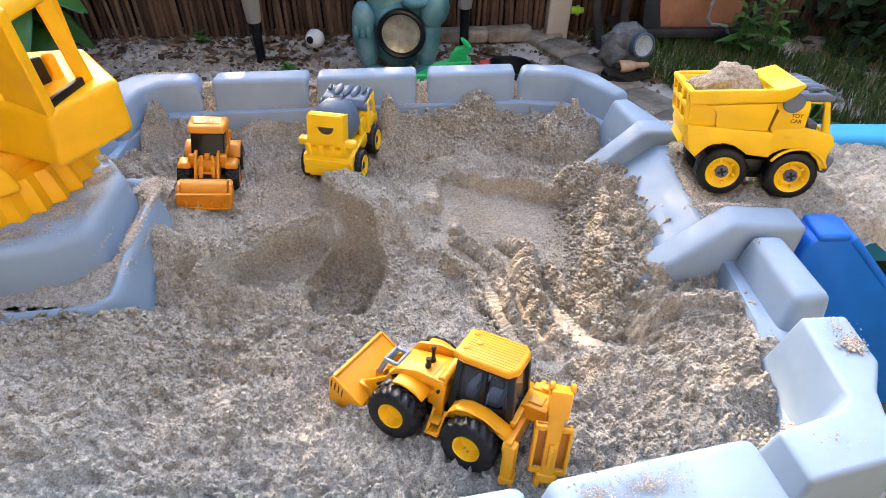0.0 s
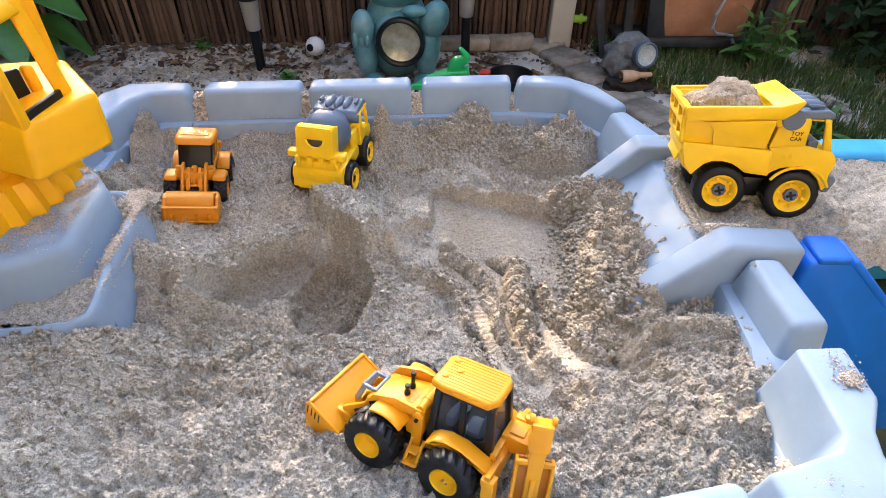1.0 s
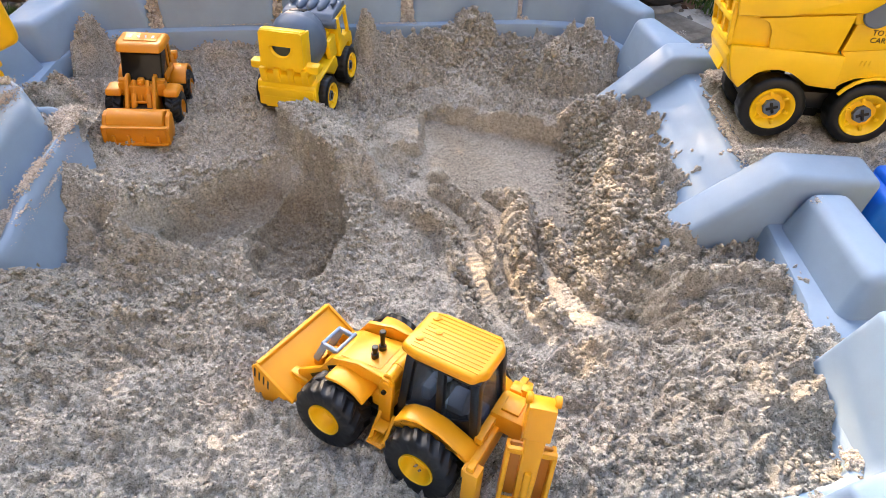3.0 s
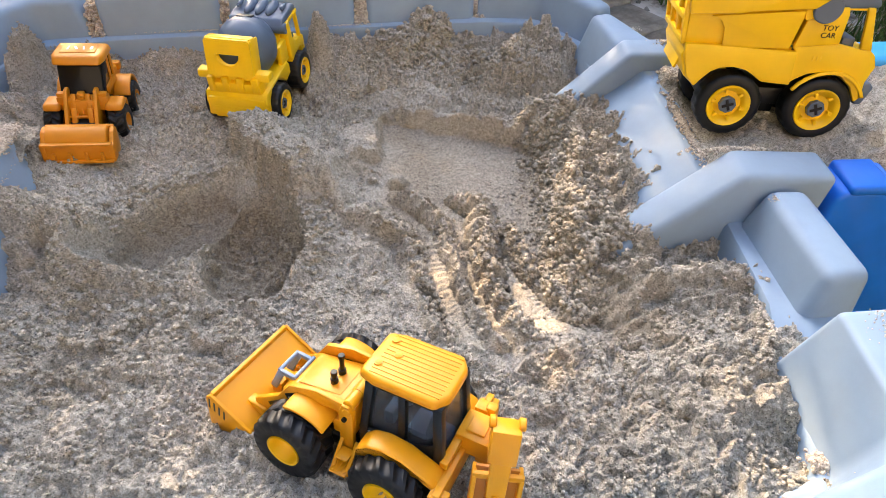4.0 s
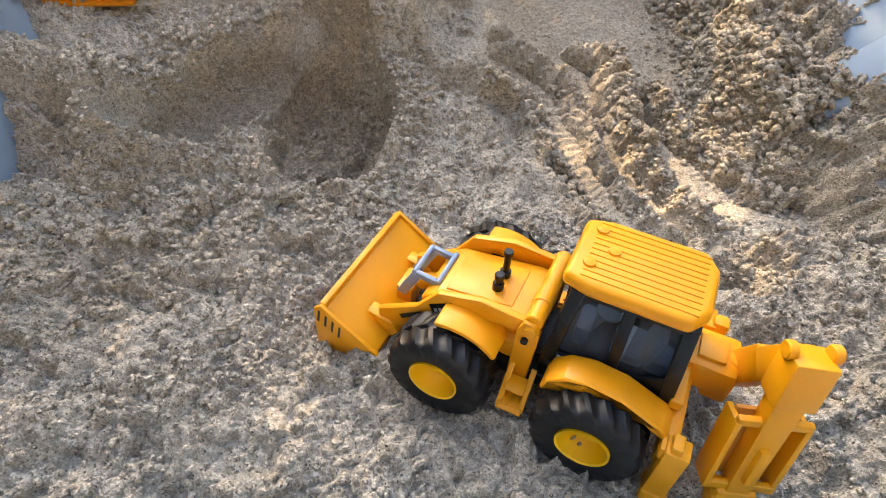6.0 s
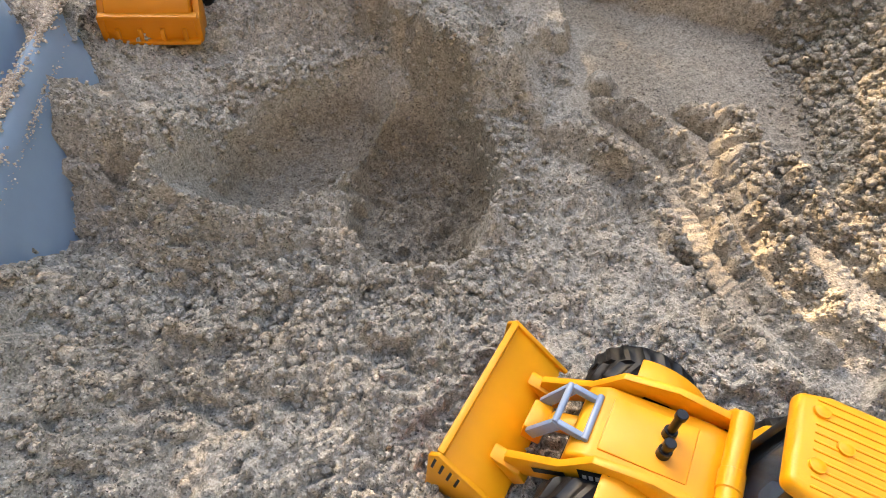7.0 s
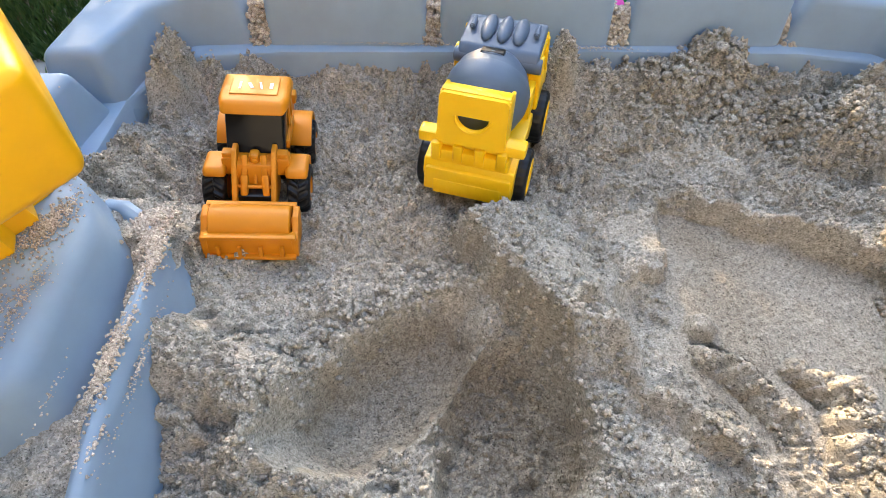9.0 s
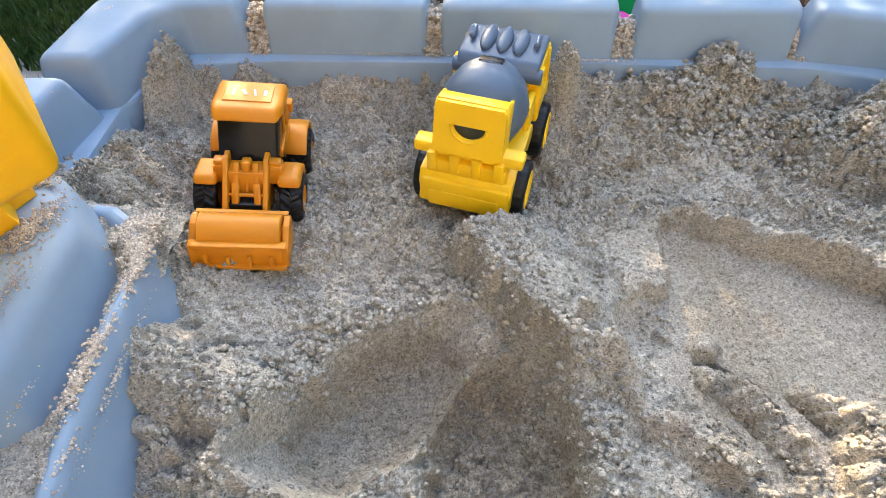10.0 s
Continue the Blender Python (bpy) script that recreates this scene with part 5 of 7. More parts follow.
def make_mixer(m):
    v = thing("toy_mixer_truck", m, "bright yellow plastic toy mixer truck with slate grey drum", "toy vehicle", "toy vehicles in the sandbox")
    chassis_kit(v, 0.098, 0.0305, 0.058, YELLOW)
    part("body", merge(side([(-0.036, 0.030), (-0.040, 0.050), (-0.034, 0.064), (0.060, 0.066), (0.066, 0.058), (0.066, 0.044), (0.045, 0.040), (0.035, 0.050), (0.018, 0.060), (-0.012, 0.060), (-0.026, 0.048), (-0.028, 0.030)], -0.047, 0.047, 0.002), box(0.014, 0.094, 0.030, x=-0.036, z=0.042, r=0.003, tx=0.7, ty=0.94), side([(-0.045, 0.026), (-0.043, 0.044), (-0.034, 0.044), (-0.034, 0.026)], -0.036, 0.036, 0.002)), YELLOW, v)
    part("tail_frame", merge(box(0.026, 0.080, 0.018, x=-0.022, z=0.070, r=0.003), box(0.020, 0.108, 0.012, x=-0.022, z=0.088, r=0.003, tx=0.8), *[box(0.022, 0.010, 0.022, x=-0.026, y=y, z=0.077, r=0.002) for y in (-0.032, -0.010, 0.012, 0.034)]), YELLOW, v)
    # tail board with its half-moon opening
    board = bmesh.new()
    outer = [(-0.034, 0.003), (-0.031, 0.0), (0.031, 0.0), (0.034, 0.003), (0.033, 0.049), (0.030, 0.052), (-0.030, 0.052), (-0.033, 0.049)]
    moon = [(0.016 * math.cos(math.pi * i / 14), 0.031 - 0.015 * math.sin(math.pi * i / 14)) for i in range(15)]
    rims = []
    for loop in (outer, moon):
        vs = [board.verts.new((-0.003, y, z)) for y, z in loop]
        rims += [board.edges.new((vs[i], vs[(i + 1) % len(vs)])) for i in range(len(vs))]
    bmesh.ops.triangle_fill(board, use_beauty=True, use_dissolve=False, edges=rims)
    ext = bmesh.ops.extrude_face_region(board, geom=list(board.faces))
    bmesh.ops.translate(board, verts=[e for e in ext["geom"] if isinstance(e, bmesh.types.BMVert)], vec=(0.006, 0, 0))
    lip = tube([(-0.002, -0.0175 * math.cos(math.pi * i / 12), 0.031 - 0.0165 * math.sin(math.pi * i / 12)) for i in range(13)], 0.0021, 8)
    tail = part("tail_board", moved(board, x=-0.033, z=0.090, ry=12), YELLOW, v)
    part("opening_lip", moved(lip, x=-0.033, z=0.090, ry=12), YELLOW, tail)
    part("top_flange", moved(box(0.016, 0.066, 0.005, x=0.010, z=0.051, r=0.002), x=-0.033, z=0.090, ry=12), YELLOW, tail)
    for e in (-1, 1):
        part("side_plate", moved(box(0.026, 0.004, 0.05, x=0.014, y=e * 0.032, z=0.026, r=0.0015), x=-0.033, z=0.090, ry=12), YELLOW, tail)
    drum = [(0.0, -0.046), (0.022, -0.044), (0.032, -0.036), (0.0405, -0.014), (0.0415, -0.011), (0.0425, -0.008), (0.0435, 0.004), (0.0428, 0.010), (0.0420, 0.0115), (0.0415, 0.0135), (0.037, 0.026), (0.028, 0.038), (0.014, 0.046), (0.0, 0.048)]
    d = part("drum", moved(lathe(drum, 40, "x"), x=0.032, z=0.100, ry=-14), SLATE, v, "slate grey plastic drum")
    # black plate stands in for the dark inside of the drum's hole
    part("drum_hole_plate", moved(box(0.013, 0.024, 0.003, r=0.0014, seg=3), x=0.050, z=0.1400, ry=14), BLACK, d)
    part("hole_rim", moved(tube([(0.0085 * math.cos(a * math.pi / 12), 0.0145 * math.sin(a * math.pi / 12), -0.0035 * math.sin(a * math.pi / 12) ** 2) for a in range(25)], 0.0011, 6), x=0.050, z=0.1408, ry=14), SLATE, d)
    part("drum_cradle", merge(box(0.020, 0.070, 0.040, x=0.072, z=0.080, r=0.003), *[box(0.030, 0.008, 0.034, x=0.062, y=s * 0.040, z=0.078, r=0.002) for s in (-1, 1)]), YELLOW, v)
    road_cab(v, 0.080, 0.142, 0.048, 0.050, 0.116, False)
    visor(v, 0.134, 0.121, 0.043, 0.058)
    return v


def make_dump(m):
    v = thing("toy_dump_truck", m, "bright yellow plastic toy dump truck loaded with a lump of sand", "toy vehicle", "toy vehicles in the sandbox")
    chassis_kit(v, 0.0955, 0.0355, 0.058, YELLOW)

    def raked(profile):
        """The truck's lines lean back as they rise."""
        return [(x - 0.30 * (z - 0.0345), z) for x, z in profile]

    # lower body: skirts with wheel arches, floor and tail
    tub = [(-0.037, 0.0545), (-0.0440, 0.066), (-0.0445, 0.088), (-0.0420, 0.1024), (-0.0062, 0.1015), (0.0745, 0.0976), (0.0665, 0.0609), (0.0481, 0.0621), (0.0357, 0.0633), (0.0279, 0.0702), (0.0202, 0.0754), (0.0078, 0.0782), (-0.0062, 0.0769), (-0.0171, 0.0721), (-0.0264, 0.0646)]
    bits = []
    for s in (1, -1):
        y0, y1 = sorted((s * 0.057, s * 0.048))
        bits.append(side(raked(tub), y0, y1, 0.002))
    bits += [box(0.108, 0.098, 0.016, x=-0.002, z=0.092, r=0.002), side(raked([(-0.037, 0.0545), (-0.047, 0.066), (-0.0475, 0.088), (-0.040, 0.100), (-0.034, 0.100), (-0.032, 0.056)]), -0.052, 0.052, 0.003), box(0.003, 0.066, 0.020, x=-0.0605, z=0.077, r=0.001, ry=17)]
    part("body", merge(*bits), YELLOW, v)
    # cab: side walls with an open window and arched mudguards, front, seat back and floor
    bits = []
    for s in (1, -1):
        y0, y1 = sorted((s * 0.055, s * 0.049))
        bits.append(side(raked([(0.0700, 0.1018), (0.0735, 0.0953), (0.0650, 0.0615), (0.0729, 0.0673), (0.0853, 0.0735), (0.1039, 0.0766), (0.1194, 0.0726), (0.1302, 0.0606), (0.1349, 0.0440), (0.1420, 0.0500), (0.1450, 0.0666), (0.1504, 0.0771), (0.1545, 0.0842), (0.1532, 0.0959), (0.1488, 0.1007), (0.1374, 0.1023), (0.1163, 0.1069)]), y0, y1, 0.0018))
        bits.append(side(raked([(0.0884, 0.1400), (0.0700, 0.1015), (0.1163, 0.1066), (0.1250, 0.1362), (0.1250, 0.1440)]), y0, y1, 0.0016))
        bits.append(side(raked([(0.1420, 0.1440), (0.1500, 0.1440), (0.1490, 0.1000), (0.1374, 0.1020), (0.1423, 0.1370)]), y0, y1, 0.0016))
        # raised edge over the wheel
        bits.append(arch(0.0400, 0.0440, 22, 150, min(s * 0.054, s * 0.058), max(s * 0.054, s * 0.058), 0.0985, 0.0345))
    bits += [side(raked([(0.1420, 0.050), (0.1450, 0.0666), (0.1545, 0.0842), (0.1532, 0.0959), (0.1480, 0.1010), (0.1420, 0.0985), (0.1460, 0.088), (0.136, 0.060)]), -0.054, 0.054, 0.002), box(0.008, 0.104, 0.040, x=0.0640, z=0.120, r=0.002), box(0.060, 0.104, 0.004, x=0.091, z=0.098, r=0.001), box(0.060, 0.104, 0.005, x=0.088, z=0.1425, r=0.002)]
    c = part("cab", merge(*bits), YELLOW, v)
    for i in range(3):
        part("vent_line", beam((0.073 + 0.004 * i, -0.0552, 0.088), (0.0735 + 0.004 * i, -0.0552, 0.0935), 0.0012, 0.0012, 0.0004, 1), YELLOW, c)
    part("bumper", side(raked([(0.1349, 0.0405), (0.1440, 0.0405), (0.1565, 0.0600), (0.1530, 0.0665), (0.1440, 0.0640)]), -0.052, 0.052, 0.003), SLATE, v, "slate grey front bumper")
    part("dashboard", box(0.014, 0.088, 0.012, x=0.108, z=0.105, r=0.003), SLATE, c)
    lettering("toy_print", "TOY\nCAR", 0.0076, BLACK, c, pose(0.0800, -0.0553, 0.1190, 90, 0, 0))
    visor(v, 0.117, 0.1500, 0.053, 0.049)
    # tipper bed: steep walls under a thick rim, open top, a spout over the cab
    inner_lo = [(-0.050, -0.044), (0.042, -0.044), (0.042, 0.044), (-0.050, 0.044)]
    inner_hi = [(-0.058, -0.054), (0.046, -0.054), (0.046, 0.054), (-0.058, 0.054)]
    outer_lo = [(-0.062, -0.050), (0.048, -0.050), (0.048, 0.050), (-0.062, 0.050)]
    outer_hi = [(-0.066, -0.060), (0.053, -0.060), (0.053, 0.060), (-0.066, 0.060)]
    bm = bmesh.new()
    ring = [[bm.verts.new((x, y, z + 0.055 * (x + 0.05) * (z > 0.12))) for x, y in o] for o, z in ((outer_lo, 0.0950), (outer_hi, 0.1500), (inner_hi, 0.1500), (inner_lo, 0.112))]
    for a, b in zip(ring, ring[1:]):
        for i in range(4):
            bm.faces.new((a[i], a[(i + 1) % 4], b[(i + 1) % 4], b[i]))
    bm.faces.new(ring[0][::-1])
    bm.faces.new(ring[3])
    bmesh.ops.recalc_face_normals(bm, faces=bm.faces)
    round_edges(bm, 0.0016, 2)
    bed_part = part("tipper_bed", bm, YELLOW, v)
    for s in (1, -1):
        part("bed_rim", side(raked([(-0.036, 0.1345), (-0.034, 0.1500), (-0.030, 0.1535), (0.0853, 0.1600), (0.1150, 0.1690), (0.1170, 0.1660), (0.1040, 0.1530), (0.0884, 0.1430), (0.0240, 0.1390), (0.0190, 0.1365)]), min(s * 0.0575, s * 0.0645), max(s * 0.0575, s * 0.0645), 0.0018), YELLOW, bed_part)
        part("side_panel", moved(side([(-0.023, 0.0), (-0.027, 0.022), (-0.033, 0.030), (-0.043, 0.034), (0.048, 0.042), (0.045, 0.001)], -0.0014, 0.0014, 0.0008), y=s * 0.0540, z=0.0995, rx=s * -10), YELLOW, bed_part)
        part("hinge_disc", rod(0.0140, 0.007, "y", 28, 0.0690, s * 0.0590, 0.1425), SLATE, v, "slate grey hinge disc")
    part("front_lip", side(raked([(0.080, 0.130), (0.080, 0.158), (0.115, 0.1690), (0.117, 0.1660), (0.104, 0.154), (0.090, 0.132)]), -0.059, 0.059, 0.002), YELLOW, bed_part)
    # ladder-like tail board
    for y in (-0.054, -0.020, 0.020, 0.054):
        part("tail_ridge", beam((-0.0635, y * 0.88, 0.100), (-0.0680, y, 0.150), 0.006, 0.006, 0.0012), YELLOW, bed_part)
    for z, w, x in ((0.104, 0.096, -0.0645), (0.128, 0.106, -0.0665), (0.150, 0.122, -0.0680)):
        part("tail_ridge", box(0.006, w, 0.007, x=x, z=z, r=0.0014), YELLOW, bed_part)
    return v


BACKHOE_AT = pose(0.0434, 0.3903, 0.2426, 12.4, 3.8, 150.9)
LOADER_AT = pose(-0.427, 0.9243, 0.2143, -6.5, -6.9, -80.3)
MIXER_AT = pose(-0.200, 0.9760, 0.2110, 0, 0, 78.8)
DUMP_AT = pose(0.4245, 0.7833, 0.3315, -11.4, -2.6, -11.1)
backhoe = make_backhoe(BACKHOE_AT)
loader = make_loader(LOADER_AT)
mixer = make_mixer(MIXER_AT)
dump = make_dump(DUMP_AT)


# the lump of damp sand in the dump truck's bed
def lump(name, m, rx, ry, rz, seed, material, label):
    bm = bmesh.new()
    bmesh.ops.create_icosphere(bm, subdivisions=5, radius=1)
    for p in bm.verts:
        c = p.co.copy()
        n = noise.noise(c * 1.3 + Vector((seed, 0, 0))) * 0.30 + noise.noise(c * 4 + Vector((seed, 3, 0))) * 0.10 + noise.noise(c * 11 + Vector((0, seed, 0))) * 0.05 + abs(noise.noise(c * 20)) * 0.11
        c *= 1 + n
        p.co = Vector((c.x * rx, c.y * ry, max(c.z, -0.5) * rz))
    ob = new(name, finish(bm, name, material, 80))
    ob.matrix_world = m
    return tagged(ob, label, "sand", kind="stuff")


lump("sand_lump", DUMP_AT @ pose(-0.006, 0.002, 0.134, 0, -12, 0), 0.052, 0.046, 0.042, 3.1, SAND_PALE, "lump of damp sand lying in the truck bed")


# ---- unseen walls added behind and beside to block and shape the skylight ----
BACK_SCREEN = mottled("unseen_back_screen", [(0.3, (0.125, 0.112, 0.096)), (0.7, (0.185, 0.168, 0.145))], 2, 0.9, 0.004, 80)
SIDE_SCREEN = mottled("side_screen_green", [(0.3, (0.015, 0.03, 0.01)), (0.7, (0.06, 0.10, 0.03))], 12, 0.9, 0.03, 25)
tagged(part("unseen_back_screen", box(9.0, 0.25, 5.0, x=0, y=-2.3, z=2.5, r=0), BACK_SCREEN), "unseen dark wall added behind the camera to block sky", "wall", kind="structure")
tagged(part("unseen_side_screen", box(0.6, 4.6, 3.8, x=-2.3, y=-0.1, z=1.9, r=0.1), SIDE_SCREEN), "unseen green wall added at the side to block sky", "hedge", kind="structure")

tagged(part("unseen_side_screen", box(0.6, 4.6, 2.8, x=2.9, y=0.0, z=1.4, r=0.1), SIDE_SCREEN), "unseen green wall added at the side to block sky", "hedge", kind="structure")

# ---- loose sand: crumbs on the sand, in grooves and on the plastic ----
ICO_V = np.array([(-1, 1.618, 0), (1, 1.618, 0), (-1, -1.618, 0), (1, -1.618, 0), (0, -1, 1.618), (0, 1, 1.618), (0, -1, -1.618), (0, 1, -1.618), (1.618, 0, -1), (1.618, 0, 1), (-1.618, 0, -1), (-1.618, 0, 1)]) / 1.9
ICO_F = np.array([(0, 11, 5), (0, 5, 1), (0, 1, 7), (0, 7, 10), (0, 10, 11), (1, 5, 9), (5, 11, 4), (11, 10, 2), (10, 7, 6), (7, 1, 8), (3, 9, 4), (3, 4, 2), (3, 2, 6), (3, 6, 8), (3, 8, 9), (4, 9, 5), (2, 4, 11), (6, 2, 10), (8, 6, 7), (9, 8, 1)])


def crumb_mesh(name, centres, sizes, seed, material):
    r = np.random.RandomState(seed)
    n = len(centres)
    co = ICO_V[None] * sizes[:, None, None] * r.uniform(0.55, 1.35, (n, 12, 1)) * np.array([1, 1, 0.85])
    co = (co + centres[:, None]).reshape(-1, 3)
    tri = (ICO_F[None] + (np.arange(n) * 12)[:, None, None]).reshape(-1, 3)
    me = tri_mesh(name, co, tri, material)
    return me


r = np.random.RandomState(3)
n = 52000
px, py = r.uniform(-0.60, 0.385, n), r.uniform(0.29, 1.17, n)
form, wild = sand_form(px, py)
ok = (r.rand(n) < np.clip(wild - 0.25, 0, 1) * (0.45 + 0.9 * sstep(0.35, 0.65, soft_noise(px, py, 0.03, 71)))) & (blob(px, py, 0.02, 0.40, 0.125, 0.085) > 1)
px, py = px[ok], py[ok]
size = np.minimum(0.0013 + r.exponential(0.0007, ok.sum()), 0.0036)
# more and larger ones on the bank, the crest and the ridges of the tracks
for line, spread, num, most in (([(0.25, 0.92), (0.255, 0.80), (0.245, 0.68), (0.25, 0.60)], 0.020, 3200, 0.0056), ([(-0.21, 0.885), (-0.135, 0.805), (-0.085, 0.76), (-0.07, 0.64)], 0.016, 500, 0.0042), ([(0.140, 0.757), (0.139, 0.676), (0.142, 0.612), (0.176, 0.520)], 0.006, 600, 0.0042), ([(0.171, 0.712), (0.186, 0.650), (0.206, 0.609), (0.245, 0.545)], 0.007, 400, 0.0042), ([(0.004, 0.716), (0.053, 0.706), (0.050, 0.655), (0.085, 0.540)], 0.006, 500, 0.0044), ([(0.0, 1.13), (0.12, 1.13), (0.28, 1.07)], 0.030, 2200, 0.0056), ([(-0.36, 0.70), (-0.33, 0.76), (-0.22, 0.845)], 0.010, 500, 0.0044), ([(-0.55, 0.55), (-0.30, 0.56), (-0.10, 0.58)], 0.03, 800, 0.0055)):
    pts = np.array(line)
    k = r.uniform(0, len(line) - 1.001, num)
    i = k.astype(int)
    c = pts[i] + (pts[i + 1] - pts[i]) * (k - i)[:, None] + r.normal(0, spread, (num, 2))
    px, py = np.concatenate([px, c[:, 0]]), np.concatenate([py, c[:, 1]])
    size = np.concatenate([size, np.minimum(0.0018 + r.exponential(0.0013, num), most)])
pz = sand_height(px, py) + size * r.uniform(-0.1, 0.6, len(px))
tagged(new("sand_crumbs", crumb_mesh("sand_crumbs", np.stack([px, py, pz], 1), size, 4, SAND)), "loose crumbs of damp sand strewn over the sandbox", "sand", kind="stuff")


def strewn(spots, seed):
    """Crumb places for spots of (x, y, z, rx, ry, turn, number, size)."""
    r = np.random.RandomState(seed)
    out, sz = [], []
    for x, y, z, rx, ry, turn, num, s in spots:
        num = int(num * 2.0)
        a, q = r.uniform(0, 2 * math.pi, num), np.sqrt(r.rand(num)) * np.clip(r.normal(0.6, 0.35, num), 0.05, 1.5)
        u, v = q * np.cos(a) * rx, q * np.sin(a) * ry
        c, k = math.cos(radians(turn)), math.sin(radians(turn))
        g = s * 0.62 * r.uniform(0.4, 1.3, num)
        heap = np.maximum(0, 1 - q) * s * 1.2
        out.append(np.stack([x + u * c - v * k, y + u * k + v * c, z + g * 0.4 + heap], 1))
        sz.append(g)
    return np.concatenate(out), np.concatenate(sz)


SPOTS = [(0.402, 0.388, 0.400, 0.015, 0.013, 30, 160, 0.0020), (0.400, 0.408, 0.400, 0.022, 0.022, 0, 60, 0.0013), (0.418, 0.592, 0.362, 0.014, 0.008, 0, 110, 0.0019), (0.432, 0.503, 0.362, 0.013, 0.008, 20, 70, 0.0018), (0.155, 0.244, 0.401, 0.045, 0.022, 12, 260, 0.0011), (0.110, 0.235, 0.401, 0.030, 0.02, 12, 200, 0.0012), (0.33, 0.285, 0.400, 0.03, 0.02, 0, 16, 0.0012),
         (-0.575, 1.195, 0.316, 0.050, 0.014, 5, 420, 0.0022), (-0.640, 1.13, 0.316, 0.055, 0.014, 70, 520, 0.0021), (-0.56, 1.18, 0.316, 0.03, 0.012, 0, 120, 0.0016), (-0.668, 0.985, 0.316, 0.020, 0.012, 0, 160, 0.0026), (-0.65, 0.96, 0.316, 0.02, 0.03, 0, 90, 0.0014), (-0.40, 1.205, 0.316, 0.05, 0.012, 0, 140, 0.0012), (0.225, 1.228, 0.316, 0.02, 0.012, 0, 60, 0.0013), (0.40, 1.03, 0.318, 0.02, 0.015, 0, 40, 0.0016), (0.41, 0.93, 0.350, 0.03, 0.012, 0, 60, 0.002),
         (-0.464, 0.79, 0.293, 0.010, 0.045, 0, 330, 0.0024), (-0.462, 0.70, 0.294, 0.010, 0.06, 2, 360, 0.0022), (-0.455, 0.64, 0.287, 0.012, 0.03, 6, 160, 0.0022), (-0.447, 0.70, 0.278, 0.008, 0.09, 4, 120, 0.0012), (-0.485, 0.835, 0.288, 0.025, 0.016, 40, 380, 0.0034), (-0.475, 0.81, 0.292, 0.012, 0.02, 0, 160, 0.0032),
         (-0.52, 0.72, 0.332, 0.015, 0.08, 0, 160, 0.0013), (-0.60, 0.645, 0.332, 0.07, 0.02, 12, 420, 0.0017), (-0.555, 0.70, 0.332, 0.03, 0.05, -30, 420, 0.0018), (-0.535, 0.79, 0.332, 0.02, 0.05, -20, 420, 0.0018), (-0.56, 0.842, 0.332, 0.03, 0.014, 0, 220, 0.0022), (-0.48, 0.66, 0.31, 0.006, 0.04, 0, 20, 0.0013),
         (0.39, 0.66, 0.37, 0.06, 0.006, 0, 140, 0.003), (0.43, 0.628, 0.372, 0.03, 0.012, 0, 60, 0.0014), (0.388, 0.76, 0.326, 0.008, 0.10, 0, 380, 0.0030), (0.40, 0.86, 0.345, 0.02, 0.02, 0, 120, 0.003),
         (-0.47, 1.153, 0.262, 0.04, 0.006, 3, 80, 0.0016), (-0.30, 1.158, 0.262, 0.14, 0.005, 3, 120, 0.0012), (-0.06, 1.170, 0.262, 0.06, 0.005, 3, 90, 0.0014), (0.372, 0.47, 0.315, 0.006, 0.04, 0, 90, 0.0020), (0.372, 0.420, 0.317, 0.006, 0.007, 0, 90, 0.0030), (0.362, 0.345, 0.312, 0.016, 0.012, 0, 260, 0.0034)]
c, s = strewn(SPOTS, 8)
tagged(new("strewn_sand", crumb_mesh("strewn_sand", c, s, 9, SAND_PALE)), "dry sand crumbs strewn on the plastic rims", "sand", kind="stuff")


def groove_height(x, y):
    return 0.262 + (soft_noise(x, y, 0.05, 81) - 0.5) * 0.012 + (soft_noise(x, y, 0.015, 82) - 0.5) * 0.007 + crumbs(x, y, 0.009, 83) * 0.006 + crumbs(x, y, 0.005, 86) * 0.004 + 0.010 * sstep(0.80, 0.84, y)


tagged(field("groove_sand", -0.95, -0.458, 0.578, 0.872, 0.0022, groove_height, SAND), "sand lying in the groove behind the rim", "sand", kind="stuff")

# plugs of sand in the slots of the back wall
plug = []
for sx, top in ((-0.479, 0.306), (-0.265, 0.304), (-0.035, 0.294), (0.178, 0.284)):
    y = back_in(sx)
    num = 420
    rr = np.random.RandomState(int(sx * 1000) + 900)
    u, w = rr.uniform(-0.012, 0.012, num), rr.uniform(0, 1, num)
    z = 0.255 + (top - 0.255) * w
    plug.append(np.stack([sx + u, y - 0.014 + 0.024 * w + rr.uniform(0, 0.02, num), z], 1))
plug = np.concatenate(plug)
tagged(new("slot_sand", crumb_mesh("slot_sand", plug, np.random.RandomState(5).uniform(0.002, 0.0045, len(plug)), 6, SAND_PALE)), "sand packed into the slots of the back wall", "sand", kind="stuff")

# ---- stones along the bed ----
STONE = mottled("edging_stone", [(0.25, (0.09, 0.078, 0.062)), (0.5, (0.24, 0.205, 0.165)), (0.75, (0.40, 0.355, 0.295))], 14, 0.92, 0.008, 40)
edging = thing("stone_edging", pose(0, 0, 0), "weathered brown stone slabs laid as an edge of the bed", "edging")


